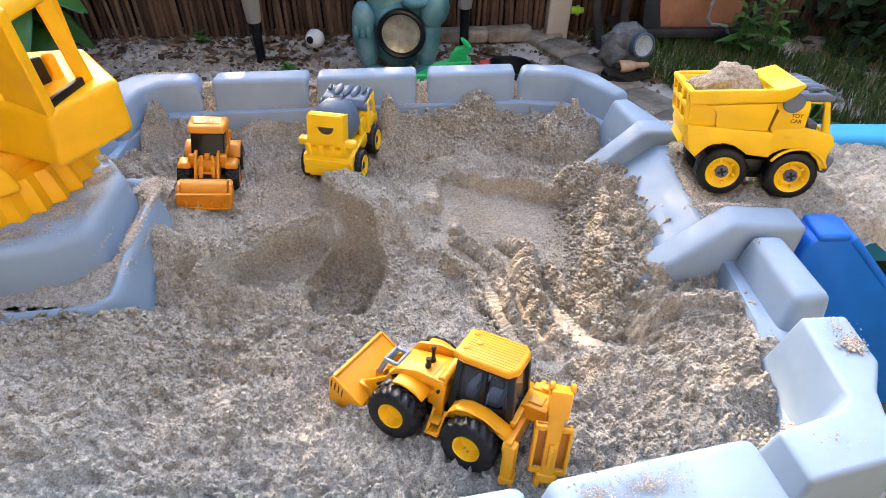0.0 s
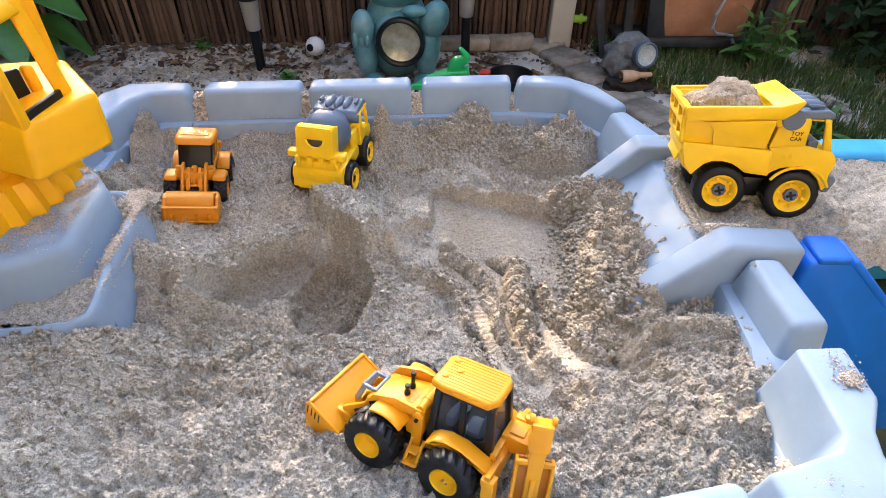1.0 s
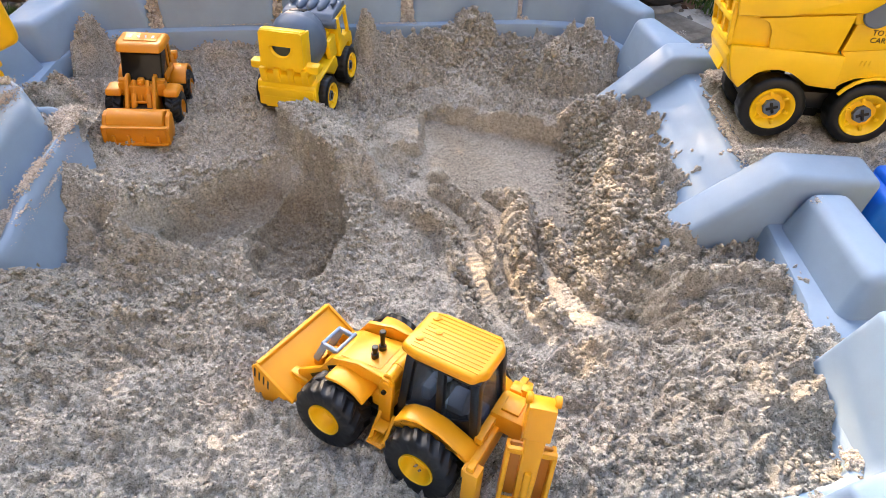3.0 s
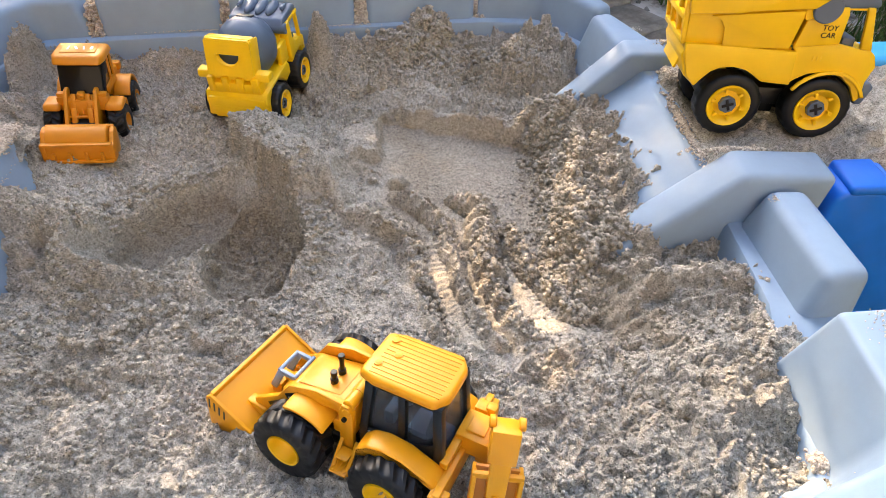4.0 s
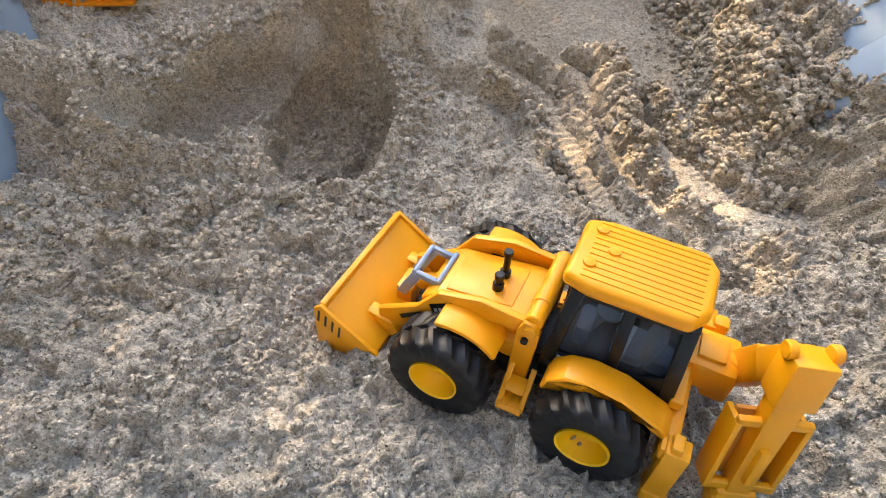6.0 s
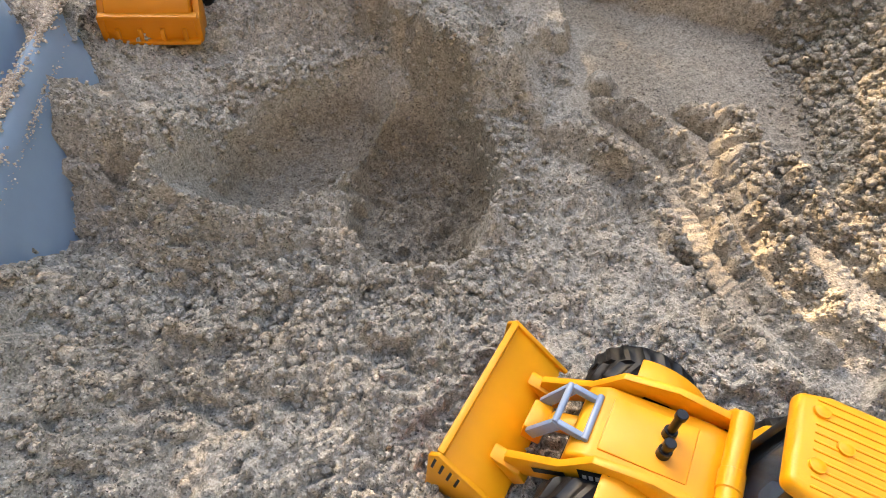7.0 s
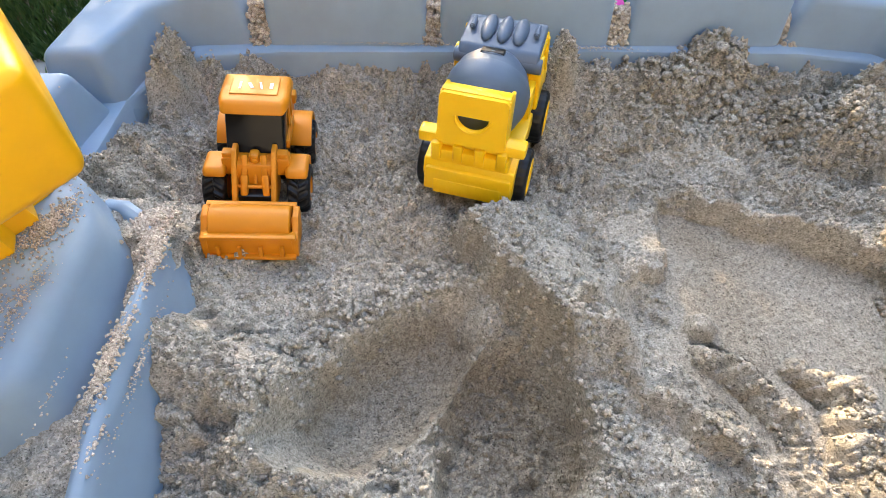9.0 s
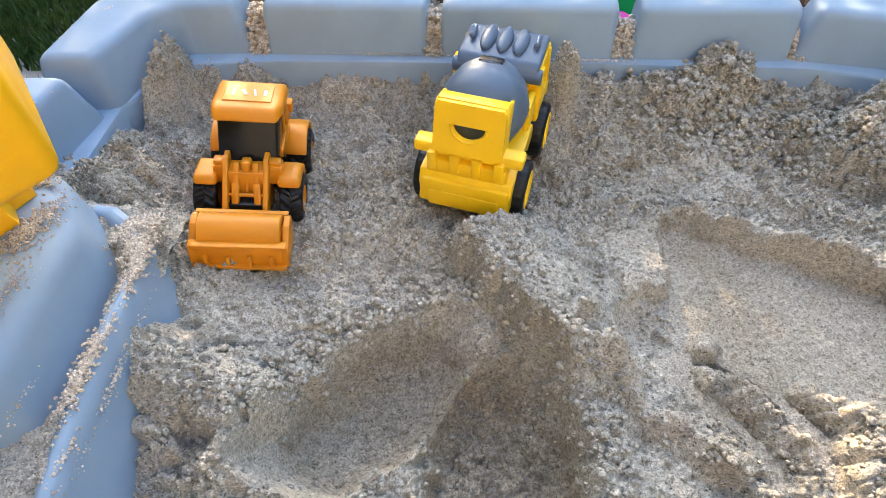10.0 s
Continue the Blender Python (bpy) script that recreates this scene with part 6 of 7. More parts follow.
def stone(name, m, sx, sy, sz, seed, parent=None, material=STONE, cuts=3):
    bm = box(sx, sy, sz, r=min(sx, sy, sz) * 0.12, seg=1)
    bmesh.ops.subdivide_edges(bm, edges=list(bm.edges), cuts=cuts, use_grid_fill=True)
    for p in bm.verts:
        q = p.co * 18 + Vector((seed, seed * 2, 0))
        p.co += Vector((noise.noise(q), noise.noise(q + Vector((9, 0, 0))), noise.noise(q + Vector((0, 9, 0))))) * min(sx, sy, sz) * 0.15
    ob = part(name, bm, material, parent, sharp=55)
    if parent:
        ob.matrix_basis = m
    else:
        ob.matrix_world = m
    return ob


for i, (sx, sy, turn, ln) in enumerate(((0.405, 2.275, -58, 0.17), (0.480, 2.130, -63, 0.15), (0.545, 1.985, -64, 0.15), (0.610, 1.845, -65, 0.14), (0.675, 1.705, -64, 0.16), (0.735, 1.560, -66, 0.15), (0.79, 1.41, -68, 0.15), (0.83, 1.26, -72, 0.14))):
    stone("slab", pose(sx, sy, -0.014, 2, -3, turn), ln * 1.04, 0.125, 0.05, i * 3.1, edging)
for i, (sx, sy, turn, ln) in enumerate(((0.10, 2.215, 3, 0.22), (0.29, 2.235, 6, 0.17))):
    stone("slab", pose(sx, sy, 0.015, 0, 0, turn), ln, 0.055, 0.05, 40 + i * 3.7, edging)

# ---- litter on the soil ----
DRY_LEAF = varied("dry_leaf", (0.05, 0.028, 0.018), (0.24, 0.14, 0.08), 0.8, "Island", 60)
r = np.random.RandomState(21)
n = 1900
lc = np.stack([r.uniform(-1.6, 0.8, n), 2.28 - np.abs(r.normal(0, 0.30, n)), np.zeros(n)], 1)
lc = lc[(lc[:, 1] > 1.30) & (soft_noise(lc[:, 0], lc[:, 1], 0.15, 91) > 0.40)]
lc[:, 2] = ground_height(lc[:, 0], lc[:, 1]) + 0.006
co, tri = leaf_quads(lc, r.uniform(0.008, 0.030, len(lc)), 22, 0.75)
tagged(new("leaf_litter", tri_mesh("leaf_litter", co, tri, DRY_LEAF)), "brown fallen leaves scattered on the soil", "leaf litter", kind="stuff")
n = 1500
pc = np.stack([r.uniform(-1.6, 0.75, n), 2.28 - np.abs(r.normal(0, 0.35, n)), np.zeros(n)], 1)
pc[:, 2] = ground_height(pc[:, 0], pc[:, 1]) + 0.001
tagged(new("pebbles", crumb_mesh("pebbles", pc, r.uniform(0.002, 0.010, n), 23, varied("pebble", (0.06, 0.05, 0.04), (0.40, 0.36, 0.31), 0.9, "Island", 50))), "small stones and lumps of dry earth", "pebbles", kind="stuff")
pale = []
for cx, cy, rx, ry, num in ((-0.85, 2.02, 0.25, 0.12, 500), (-0.30, 1.95, 0.25, 0.12, 500), (0.02, 1.75, 0.3, 0.12, 400), (-1.1, 1.75, 0.2, 0.15, 400), (0.55, 1.55, 0.12, 0.18, 700), (-0.62, 1.70, 0.3, 0.2, 500)):
    a = r.normal(size=(num, 2))
    pale.append(np.stack([cx + a[:, 0] * rx * 0.6, cy + a[:, 1] * ry * 0.6, np.zeros(num)], 1))
pale = np.concatenate(pale)
pale = pale[pale[:, 1] < 2.26]
pale[:, 2] = ground_height(pale[:, 0], pale[:, 1]) - 0.001
tagged(new("spilled_sand", crumb_mesh("spilled_sand", pale, r.uniform(0.004, 0.012, len(pale)), 24, SAND_PALE)), "pale sand spilled over the soil bed", "sand", kind="stuff")

# twigs
for i in range(14):
    x, y, a, ln = r.uniform(-1.2, 0.3), r.uniform(1.45, 2.15), r.uniform(0, 180), r.uniform(0.06, 0.16)
    z = float(ground_height(np.array([x]), np.array([y]))[0]) + 0.006
    ob = part("twig", tube([(-ln / 2, 0, 0), (-ln / 6, r.uniform(-0.01, 0.01), 0.004), (ln / 5, r.uniform(-0.01, 0.01), 0.002), (ln / 2, 0, 0)], 0.0032, 6, 0.5), DARK_WOOD if i % 2 else REED)
    ob.matrix_world = pose(x, y, z, 0, 0, a)
    tagged(ob, "thin dry twig lying on the soil", "twig", "twigs on the soil")

# ---- lawn ----
GRASS = varied("grass_blade", (0.035, 0.085, 0.015), (0.11, 0.17, 0.045), 0.6, "Island", 30)
STRAW = varied("dry_grass_blade", (0.24, 0.19, 0.11), (0.50, 0.42, 0.27), 0.8, "Island", 30)


def blades(name, x, y, z, ln, seed, material, lean=0.6):
    r = np.random.RandomState(seed)
    n = len(x)
    a, b = r.uniform(0, 2 * math.pi, n), r.uniform(0, 2 * math.pi, n)
    w = r.uniform(0.0014, 0.0030, n)
    k = r.uniform(0.1, lean, n)
    base = np.stack([x, y, z], 1)
    side_v = np.stack([np.cos(a), np.sin(a), np.zeros(n)], 1) * w[:, None]
    bend = np.stack([np.cos(b), np.sin(b), np.zeros(n)], 1)
    up = np.array([[0, 0, 1.0]])
    mid = base + up * (ln * 0.55)[:, None] + bend * (ln * k * 0.35)[:, None]
    tip = base + up * (ln * np.sqrt(np.maximum(0.05, 1 - k * k)))[:, None] + bend * (ln * k)[:, None]
    co = np.stack([base - side_v, base + side_v, mid + side_v * 0.8, mid - side_v * 0.8, tip], 1).reshape(-1, 3)
    i = np.arange(n) * 5
    tri = np.concatenate([np.stack([i, i + 1, i + 2], 1), np.stack([i, i + 2, i + 3], 1), np.stack([i + 3, i + 2, i + 4], 1)])
    return new(name, tri_mesh(name, co, tri, material))


def lawn(name, x0, x1, y0, y1, num, seed, material, lo, hi, label, edge, lean=0.6):
    r = np.random.RandomState(seed)
    x, y = r.uniform(x0, x1, num), r.uniform(y0, y1, num)
    ok = edge(x, y) & (soft_noise(x, y, 0.10, seed) > 0.28)
    x, y = x[ok], y[ok]
    z = np.full(len(x), -0.012)
    tagged(blades(name, x, y, z, r.uniform(lo, hi, len(x)), seed + 1, material, lean), label, "grass", kind="stuff")


def right_of_stones(x, y):
    return x > 0.52 + 0.075 + (2.20 - y) * 0.46 + 0.03 * soft_noise(x, y, 0.08, 95)


lawn("lawn", 0.60, 2.6, 1.10, 2.45, 30000, 101, GRASS, 0.025, 0.075, "green grass along the stone edging", right_of_stones)
lawn("dry_grass", 0.60, 2.6, 1.10, 2.45, 12000, 104, STRAW, 0.02, 0.060, "straw-coloured dry grass among the green", right_of_stones, 0.95)
lawn("green_lawn", -2.0, -0.74, 0.7, 1.75, 52000, 107, GRASS, 0.02, 0.05, "short dense green lawn beside the sandbox", lambda x, y: y < 1.62 + 0.25 * soft_noise(x, y, 0.2, 96))


# ---- garden things before the fence ----
def ell(cx, cy, cz, rx, ry, rz, sub=4, rough=0.0, seed=0.0, turn=0):
    bm = bmesh.new()
    bmesh.ops.create_icosphere(bm, subdivisions=sub, radius=1)
    for p in bm.verts:
        c = p.co
        k = 1 + rough * noise.noise(c * 2.2 + Vector((seed, seed, 0)))
        p.co = Vector((c.x * rx * k, c.y * ry * k, c.z * rz * k))
    return moved(bm, cx, cy, cz, 0, turn, 0)


TEAL = mottled("glazed_teal", [(0.3, (0.035, 0.13, 0.15)), (0.5, (0.10, 0.25, 0.28)), (0.75, (0.26, 0.40, 0.42))], 9, 0.35, 0.0015, 70, 0.6)
LENS_MIRROR, lt, lb = nodes_of("lamp_reflector")
ln = tex_noise(lt, 30, 3)
lr = ramp(lt, ln.outputs["Fac"], [(0.35, (0.62, 0.54, 0.36)), (0.65, (0.92, 0.86, 0.70))])
lt.links.new(lr.outputs[0], lb.inputs["Base Color"])
lb.inputs["Metallic"].default_value, lb.inputs["Roughness"].default_value = 0.55, 0.38
lv = tex_noise(lt, 55, 2)
bump(lt, lb, lv.outputs["Fac"], 0.5, 0.004)
LED_MIRROR = mottled("spotlight_reflector", [(0.3, (0.55, 0.60, 0.66)), (0.7, (0.88, 0.92, 0.95))], 60, 0.3, 0.002, 120, 0.6)
CLEAR, _, cb = nodes_of("clear_lens")
cb.inputs["Base Color"].default_value = (0.95, 0.96, 0.97, 1)
cb.inputs["Transmission Weight"].default_value, cb.inputs["Roughness"].default_value, cb.inputs["IOR"].default_value = 1.0, 0.08, 1.25

frog = [ell(-0.120, 1.965, 0.150, 0.105, 0.080, 0.155), ell(-0.120, 1.96, 0.30, 0.10, 0.08, 0.08), ell(-0.222, 1.915, 0.120, 0.040, 0.055, 0.110, 4, 0, 0, -6), ell(-0.018, 1.915, 0.120, 0.040, 0.055, 0.110, 4, 0, 0, 6), ell(-0.222, 1.885, 0.190, 0.036, 0.035, 0.055), ell(0.002, 1.890, 0.215, 0.044, 0.038, 0.060, 4, 0, 0, 25), ell(-0.060, 1.872, 0.245, 0.040, 0.022, 0.018)]
for fx in (-0.245, -0.226, -0.207):
    frog.append(ell(fx, 1.862, 0.158, 0.0095, 0.012, 0.024, 3))
for bx, s in ((-0.192, -1), (-0.030, 1)):
    frog.append(ell(bx, 1.862, 0.022, 0.036, 0.050, 0.024, 3))
    for d in (-0.020, 0.0, 0.020):
        frog.append(ell(bx + d, 1.820, 0.016, 0.011, 0.022, 0.014, 3))
frog.append(lathe([(0.0, 0.0), (0.085, 0.0), (0.088, 0.006), (0.078, 0.030), (0.070, 0.034)], 40, "z"))
moved_ring = frog.pop()
bmesh.ops.transform(moved_ring, matrix=Matrix.Translation((-0.104, 1.905, 0.150)) @ pose(0, 0, 0, 90, 0, 0), verts=moved_ring.verts)
frog.append(moved_ring)
statue = part("frog_statue", merge(*frog), TEAL)
tagged(statue, "glazed teal ceramic frog statue sitting on the soil", "statue")
lamp = thing("statue_lamp", pose(-0.104, 1.868, 0.150, 90, 0, -3), "round garden spotlight with black ring set in the statue", "lamp")
part("ring", lathe([(0.060, -0.02), (0.076, -0.02), (0.079, 0.0), (0.077, 0.012), (0.070, 0.015), (0.064, 0.012), (0.060, 0.0)], 48), BLACK, lamp, "black plastic lamp ring")
part("reflector", lathe([(0.061, 0.003), (0.050, -0.003), (0.032, -0.008), (0.012, -0.010), (0.0, -0.010)], 48), LENS_MIRROR, lamp)
part("glass", lathe([(0.0, 0.010), (0.030, 0.0085), (0.0605, 0.004), (0.0605, 0.002), (0.0, 0.0075)], 40), CLEAR, lamp)

# rock spotlight
ROCK = mottled("grey_rock", [(0.3, (0.05, 0.052, 0.056)), (0.55, (0.16, 0.165, 0.17)), (0.8, (0.34, 0.345, 0.35))], 16, 0.85, 0.012, 35)
rock_lamp = thing("rock_spotlight", pose(0.655, 1.955, 0.0, 0, 0, 6), "grey fake rock with a round solar spotlight", "lamp")
bm = ell(0, 0, 0.072, 0.080, 0.066, 0.080, 4, 0.30, 2.0)
for p in bm.verts:
    p.co += Vector((noise.noise(p.co * 28), noise.noise(p.co * 28 + Vector((5, 0, 0))), noise.noise(p.co * 28 + Vector((0, 5, 0))))) * 0.012
part("rock", bm, ROCK, rock_lamp, "rough grey moulded rock")
for nm, prof, mt in (("bezel", [(0.033, -0.03), (0.040, -0.02), (0.041, 0.004), (0.036, 0.007), (0.033, 0.003)], SLATE), ("reflector", [(0.034, 0.002), (0.026, -0.004), (0.010, -0.010), (0.0, -0.011)], LED_MIRROR), ("glass", [(0.0, 0.005), (0.034, 0.003), (0.034, 0.001), (0.0, 0.003)], CLEAR)):
    bm = lathe(prof, 32)
    bmesh.ops.transform(bm, matrix=Matrix.Translation((0.028, -0.070, 0.108)) @ pose(0, 0, 0, 78, 0, 10), verts=bm.verts)
    part(nm, bm, mt, rock_lamp)
bm = ell(0.64, 1.86, 0.012, 0.075, 0.045, 0.028, 4, 0.4, 7.0)
tagged(part("dark_stone", bm, DARK_WOOD), "dark flat stone under the shell", "stone")
SHELL = mottled("clay_shell", [(0.3, (0.40, 0.20, 0.10)), (0.7, (0.62, 0.42, 0.27))], 25, 0.6, 0.001, 90)
bm = lathe([(0.020, -0.002), (0.024, 0.0), (0.026, 0.012), (0.022, 0.040), (0.012, 0.062), (0.010, 0.095), (0.008, 0.100), (0.006, 0.095), (0.009, 0.055), (0.018, 0.035), (0.021, 0.010)], 24)
bmesh.ops.transform(bm, matrix=Matrix.Translation((0.612, 1.850, 0.052)) @ pose(0, 0, 0, 0, 88, 6) @ Matrix.Diagonal((0.75, 1, 1, 1)), verts=bm.verts)
tagged(part("clay_shell", bm, SHELL), "orange clay shell lying before the rock lamp", "ornament")

# ball ornament with a dark hole
ball = thing("ball_ornament", pose(-0.426, 2.12, 0.030), "small white round ornament with a dark hole", "ornament")
part("ball", ell(0, 0, 0.006, 0.034, 0.034, 0.033, 4, 0.06, 1.0), WHITE, ball)
# flat black disc drawn as the dark inside of the hole
part("hole", moved(lathe([(0.0, 0.002), (0.011, 0.002), (0.013, 0.0), (0.013, -0.004), (0.0, -0.004)], 24), -0.014, -0.031, 0.012, 76, 0, -22), BLACK, ball)

# stake lights
FROST, _, fb = nodes_of("frosted_tube")
fb.inputs["Base Color"].default_value = (0.62, 0.62, 0.60, 1)
fb.inputs["Transmission Weight"].default_value, fb.inputs["Roughness"].default_value = 0.6, 0.3


def stake_light(x, y, top):
    v = thing("stake_light", pose(x, y, -0.02), "black garden stake light with a frosted tube", "lamp", "stake lights by the fence")
    part("stake", rod(0.0165, top + 0.02, "z", 20, 0, 0, (top + 0.02) / 2), BLACK, v)
    part("tube", lathe([(0.022, top + 0.018), (0.024, top + 0.022), (0.031, top + 0.12), (0.033, top + 0.19), (0.029, top + 0.19), (0.020, top + 0.024), (0.0, top + 0.022)], 28), FROST, v)
    part("cap", lathe([(0.034, top + 0.118), (0.038, top + 0.122), (0.037, top + 0.15), (0.0, top + 0.155)], 28), BLACK, v)


stake_light(-0.610, 2.04, 0.125)
stake_light(0.113, 2.12, 0.150)

# green toy and the toy pan behind the wall
croc = thing("green_toy", pose(0.0, 1.55, -0.015), "bright green plastic toy with a raised snout", "toy")
part("body", side([(-0.055, 0.0), (-0.055, 0.165), (-0.010, 0.196), (0.040, 0.214), (0.096, 0.220), (0.098, 0.202), (0.066, 0.186), (0.055, 0.0)], -0.020, 0.020, 0.005, 3), GREEN, croc)
part("snout", side([(0.036, 0.208), (0.042, 0.232), (0.055, 0.249), (0.080, 0.254), (0.066, 0.274), (0.074, 0.275), (0.098, 0.254), (0.094, 0.238), (0.080, 0.230), (0.088, 0.212)], -0.012, 0.012, 0.004, 3), GREEN, croc)
part("clip", side([(-0.066, 0.0), (-0.066, 0.185), (-0.022, 0.185), (-0.022, 0.0)], -0.032, -0.021, 0.004), GREEN, croc)
# dark bar on the clip's face, painted as the shade in an opening
part("slot", box(0.009, 0.004, 0.045, x=-0.045, y=-0.0335, z=0.150, r=0.001), DARK_WOOD, croc)
pan = thing("toy_pan", pose(0.250, 1.850, 0.0), "black toy pan with red handles on the soil", "toy pan")
part("bowl", lathe([(0.0, 0.006), (0.055, 0.006), (0.066, 0.03), (0.072, 0.055), (0.076, 0.057), (0.071, 0.03), (0.058, 0.0), (0.0, 0.0)], 40), BLACK, pan)
for a in (165, 345):
    part("handle", moved(merge(box(0.034, 0.030, 0.014, x=0.084, z=0.052, r=0.005, seg=3)), rz=a), RED, pan, "red plastic handle")
bucket = thing("blue_toy_bucket", pose(0.215, 1.500, -0.01), "bright blue toy bucket behind the sandbox wall", "toy bucket")
part("bucket", lathe([(0.0, 0.0), (0.045, 0.0), (0.055, 0.13), (0.060, 0.135), (0.058, 0.14), (0.051, 0.13), (0.042, 0.01), (0.0, 0.01)], 32), BLUE, bucket)

for name, x, y, colour, label in (("cyan_toy_mould", -0.575, 1.37, (0.01, 0.42, 0.66), "cyan plastic sand mould standing behind the sandbox wall"), ("pink_toy_mould", 0.0, 1.425, (0.75, 0.06, 0.40), "pink plastic sand mould standing behind the sandbox wall")):
    mould = thing(name, pose(x, y, -0.012), label, "toy mould")
    tone = plastic(name + "_plastic", colour, 0.35, 0.05)
    part("cup", lathe([(0.0, 0.0), (0.048, 0.0), (0.052, 0.006), (0.040, 0.10), (0.030, 0.165), (0.018, 0.190), (0.0, 0.196)], 28), tone, mould)
    part("rim", lathe([(0.046, 0.0), (0.058, 0.001), (0.060, 0.006), (0.050, 0.010)], 28), tone, mould)

# ---- dark metal stand with curved legs, boxes under it ----
IRON = mottled("dark_cast_metal", [(0.3, (0.015, 0.017, 0.021)), (0.7, (0.05, 0.055, 0.065))], 12, 0.5, 0.002, 60, 0.5)
stand = thing("metal_stand", pose(0, 0, -0.02), "dark metal garden stand with curved legs", "stand")


def curved_leg(x, y, h, bulge, w):
    pts = []
    n = 12
    for k in range(n + 1):
        t = k / n
        pts.append((x + bulge * math.sin(math.pi * t), h * t))
    back = [(u + w * (0.5 + 0.5 * abs(0.5 - i / n)), z) for i, (u, z) in enumerate(pts)]
    return side(pts + back[::-1], y - 0.012, y + 0.012, 0.003)


for x, y, bulge, w in ((0.62, 2.16, -0.05, 0.045), (0.72, 2.22, -0.03, 0.05), (0.80, 2.18, -0.04, 0.10), (1.17, 2.22, 0.04, 0.05)):
    part("leg", curved_leg(x, y, 0.5, bulge, w), IRON, stand)
part("shelf", merge(box(0.52, 0.16, 0.014, x=0.93, y=2.22, z=0.075, r=0.003), box(0.52, 0.012, 0.03, x=0.93, y=2.135, z=0.075, r=0.003)), IRON, stand)
part("upper_shelf", box(0.60, 0.18, 0.016, x=0.90, y=2.22, z=0.30, r=0.003), IRON, stand)
TERRA = mottled("terracotta", [(0.3, (0.30, 0.13, 0.07)), (0.7, (0.47, 0.24, 0.14))], 10, 0.8, 0.002, 60)
tagged(part("terracotta_trough", box(0.34, 0.10, 0.16, x=0.96, y=2.225, z=0.142, r=0.01, tx=1.05, ty=1.1), TERRA), "terracotta trough standing on the metal shelf", "planter")
tap_box = thing("water_box", pose(0.478, 2.270, -0.02), "cream plastic box with a green hose coupling", "box")
part("box", box(0.085, 0.06, 0.40, z=0.20, r=0.008, seg=3), plastic("cream_plastic", (0.52, 0.49, 0.43), 0.5, 0.2), tap_box)
part("coupling", merge(rod(0.014, 0.03, "x", 20, 0.055, -0.02, 0.118), rod(0.018, 0.012, "x", 20, 0.068, -0.02, 0.118), rod(0.011, 0.02, "x", 20, 0.08, -0.02, 0.118)), plastic("lime_plastic", (0.30, 0.55, 0.03), 0.35, 0.0), tap_box, "lime green hose coupling")
hose = [(1.02 + 0.05 * math.cos(t * 0.7), 2.10 + 0.01 * math.sin(t), 0.30 - 0.26 * t / 9 + 0.03 * math.sin(t * 0.9)) for t in range(10)]
tagged(part("grey_hose", tube(hose, 0.006, 10), plastic("grey_hose_plastic", (0.30, 0.31, 0.33), 0.5, 0.1)), "thin grey hose hanging from the stand", "hose")

# ---- plants ----
BROAD = varied("broad_leaf", (0.028, 0.10, 0.022), (0.07, 0.19, 0.035), 0.38, "Object", 18, 0.5)
WEED = varied("weed_leaf", (0.045, 0.13, 0.025), (0.11, 0.24, 0.05), 0.5, "Object", 30)


def leaf_mesh(length, width, fold, droop, n=10, m=3):
    bm = bmesh.new()
    rows = []
    for i in range(n + 1):
        t = i / n
        w = width * math.sin(math.pi * min(1, t * 0.94 + 0.03)) ** 0.75 * (1 - 0.25 * t)
        z = -droop * t * t * length
        x = length * t * (1 - 0.25 * droop * t)
        rows.append([bm.verts.new((x, w * s / m, z + fold * w * (abs(s) / m) ** 1.3 + 0.004 * math.sin(9 * t + s))) for s in range(-m, m + 1)])
    for a, b in zip(rows, rows[1:]):
        for i in range(2 * m):
            bm.faces.new((a[i], a[i + 1], b[i + 1], b[i]))
    ext = bmesh.ops.extrude_face_region(bm, geom=list(bm.faces))
    bmesh.ops.translate(bm, verts=[e for e in ext["geom"] if isinstance(e, bmesh.types.BMVert)], vec=(0, 0, -0.0008))
    return bm


def broad_plant(x, y, spec, label):
    v = thing("broad_leaf_plant", pose(x, y, -0.02), label, "plant")
    for i, (a, tilt, ln, wd, h) in enumerate(spec):
        lf = part("leaf", leaf_mesh(ln, wd, 0.25, 0.55), BROAD, v, sharp=80)
        lf.matrix_basis = pose(0.02 * math.cos(radians(a)), 0.02 * math.sin(radians(a)), h, 0, -tilt, a)
        part("stalk", tube([(0, 0, 0), (0.008 * math.cos(radians(a)), 0.008 * math.sin(radians(a)), h * 0.6), (0.02 * math.cos(radians(a)), 0.02 * math.sin(radians(a)), h)], 0.006, 8, 0.6), WEED, v)


broad_plant(-1.42, 2.06, ((-20, 25, 0.30, 0.085, 0.24), (-62, 10, 0.28, 0.080, 0.20), (-100, 30, 0.26, 0.075, 0.26), (20, 40, 0.26, 0.075, 0.28), (150, 30, 0.28, 0.08, 0.24), (-40, -8, 0.26, 0.075, 0.14), (-5, 5, 0.24, 0.07, 0.16)), "large glossy broad-leaved plant by the fence")
broad_plant(-1.75, 1.95, ((-10, 30, 0.30, 0.09, 0.22), (-70, 20, 0.28, 0.08, 0.20), (60, 35, 0.26, 0.08, 0.24), (200, 30, 0.28, 0.08, 0.24)), "broad-leaved plant with dark green leaves")


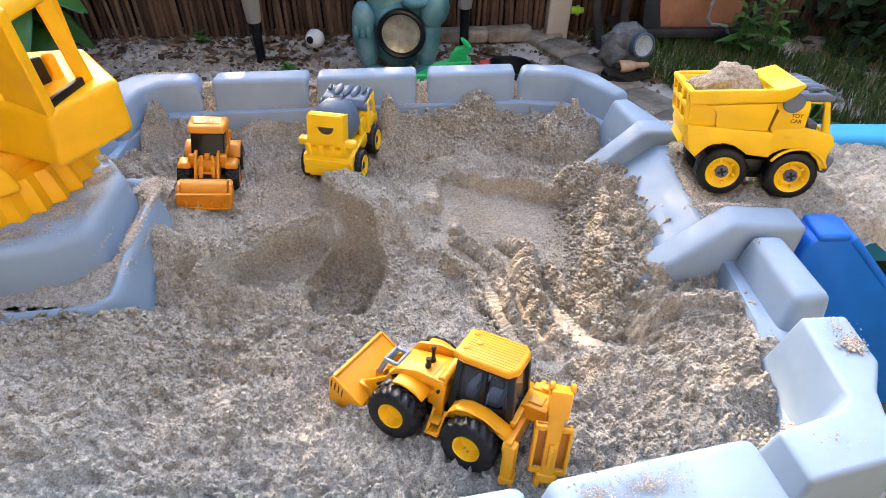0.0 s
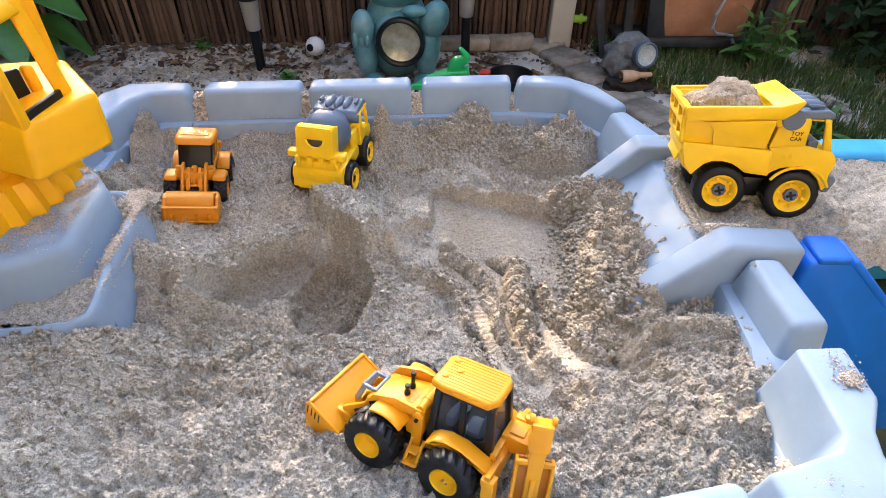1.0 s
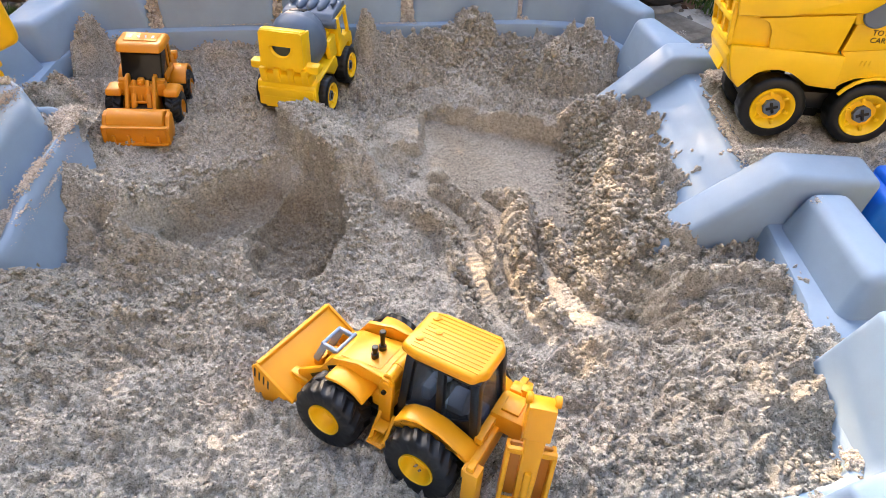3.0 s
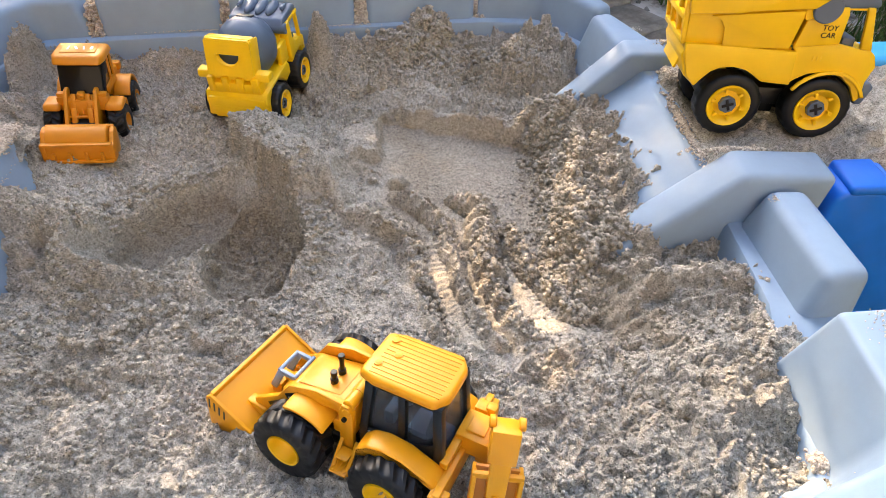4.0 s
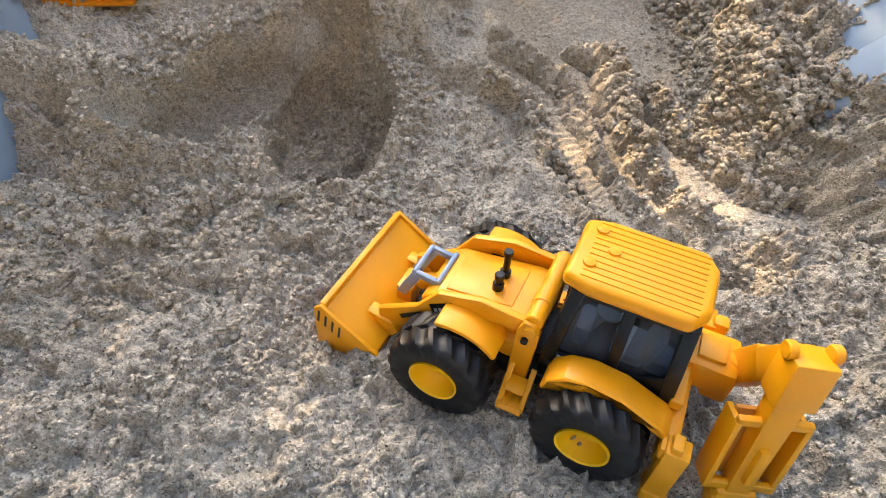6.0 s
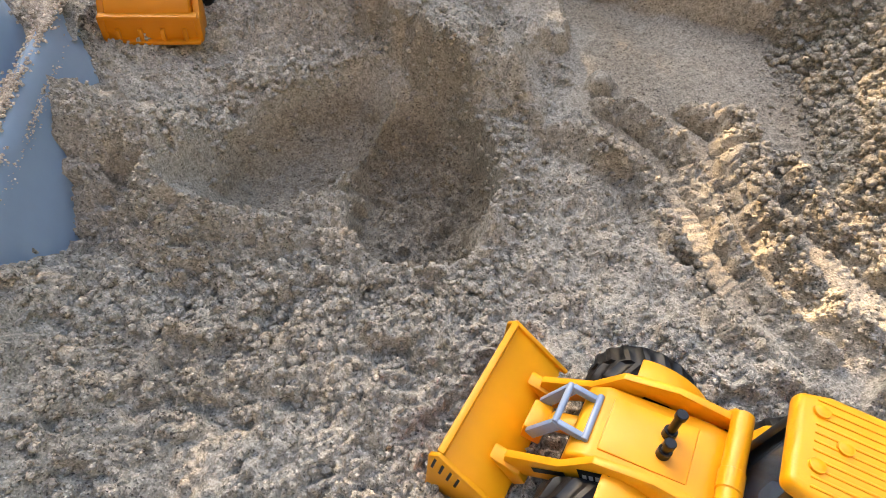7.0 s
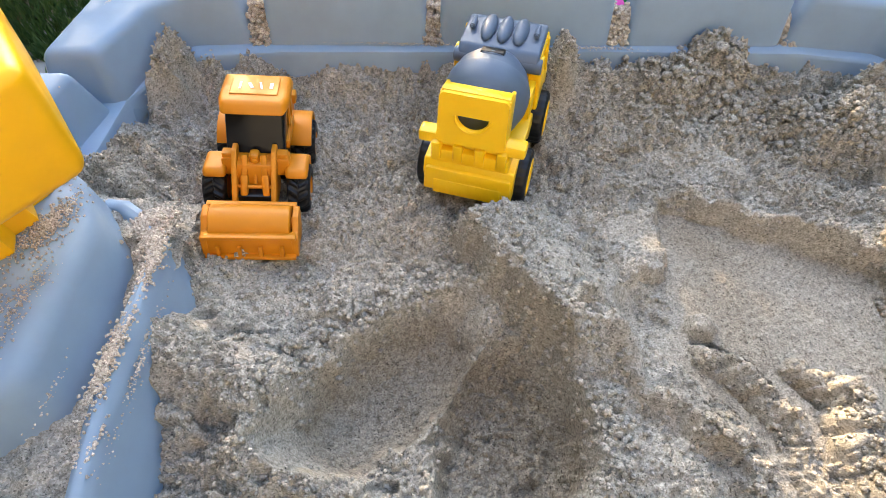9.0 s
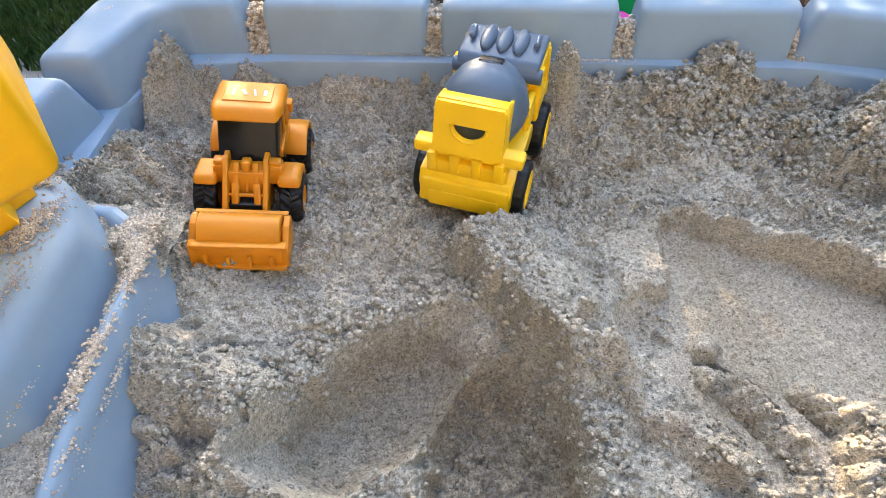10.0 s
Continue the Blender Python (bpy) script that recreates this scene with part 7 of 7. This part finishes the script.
def weed(x, y, h, num, ln, wd, seed, label):
    v = thing("weed", pose(x, y, -0.02), label, "weed", "weeds in the grass")
    r = random.Random(seed)
    part("stem", tube([(0, 0, 0), (0.004, 0.003, h * 0.5), (0.0, 0.008, h)], 0.0035, 8, 0.5), WEED, v)
    me = finish(leaf_mesh(ln, wd, 0.3, 0.35, 6, 1), "leaf", WEED, 80)
    for i in range(num):
        t = 0.25 + 0.75 * (i + 1) / num
        ob = new("leaf", me)
        ob.parent = v
        k = 1.15 - 0.45 * t
        ob.matrix_basis = pose(0.002, 0.004, h * t, r.uniform(-15, 15), -r.uniform(10, 45) - 25 * (t > 0.9), i * 137.5) @ Matrix.Diagonal((k, k, k, 1))


weed(1.075, 2.03, 0.20, 16, 0.095, 0.014, 1, "upright green weed with narrow leaves")
weed(1.165, 2.00, 0.22, 17, 0.10, 0.015, 2, "upright green weed with narrow leaves")
weed(1.13, 2.08, 0.16, 12, 0.085, 0.013, 3, "upright green weed with narrow leaves")
weed(1.10, 1.53, 0.06, 9, 0.14, 0.016, 4, "low green weed with long pointed leaves")
weed(-0.86, 2.17, 0.05, 9, 0.045, 0.016, 5, "small dark green weed on the soil")
weed(-0.50, 1.93, 0.03, 8, 0.040, 0.014, 6, "small dark green weed on the soil")

# dark conifer hedge in the far corner
CONIFER = varied("conifer_spray", (0.010, 0.030, 0.012), (0.035, 0.075, 0.028), 0.7, "Island", 40)
conifer = thing("conifer", pose(1.95, 2.35, -0.02), "dark green conifer bush in the corner", "bush")
part("trunk", tube([(0, 0, 0), (0.01, 0, 0.5), (0, 0.01, 1.1)], 0.03, 10, 0.4), DARK_WOOD, conifer)
r = np.random.RandomState(31)
n = 9000
a, hh = r.uniform(0, 2 * math.pi, n), r.uniform(0.02, 1.5, n)
rad = (0.62 - 0.30 * hh / 1.5) * np.sqrt(r.uniform(0.25, 1.0, n)) * (0.85 + 0.3 * soft_noise(a * 2, hh * 4, 0.6, 33))
cc = np.stack([rad * np.cos(a), rad * np.sin(a), hh], 1)
co, tri = leaf_quads(cc, r.uniform(0.02, 0.055, n), 34, 0.2, 0.1)
crown = new("crown", tri_mesh("crown", co, tri, CONIFER))
crown.parent = conifer
crown["kind"] = "stuff"
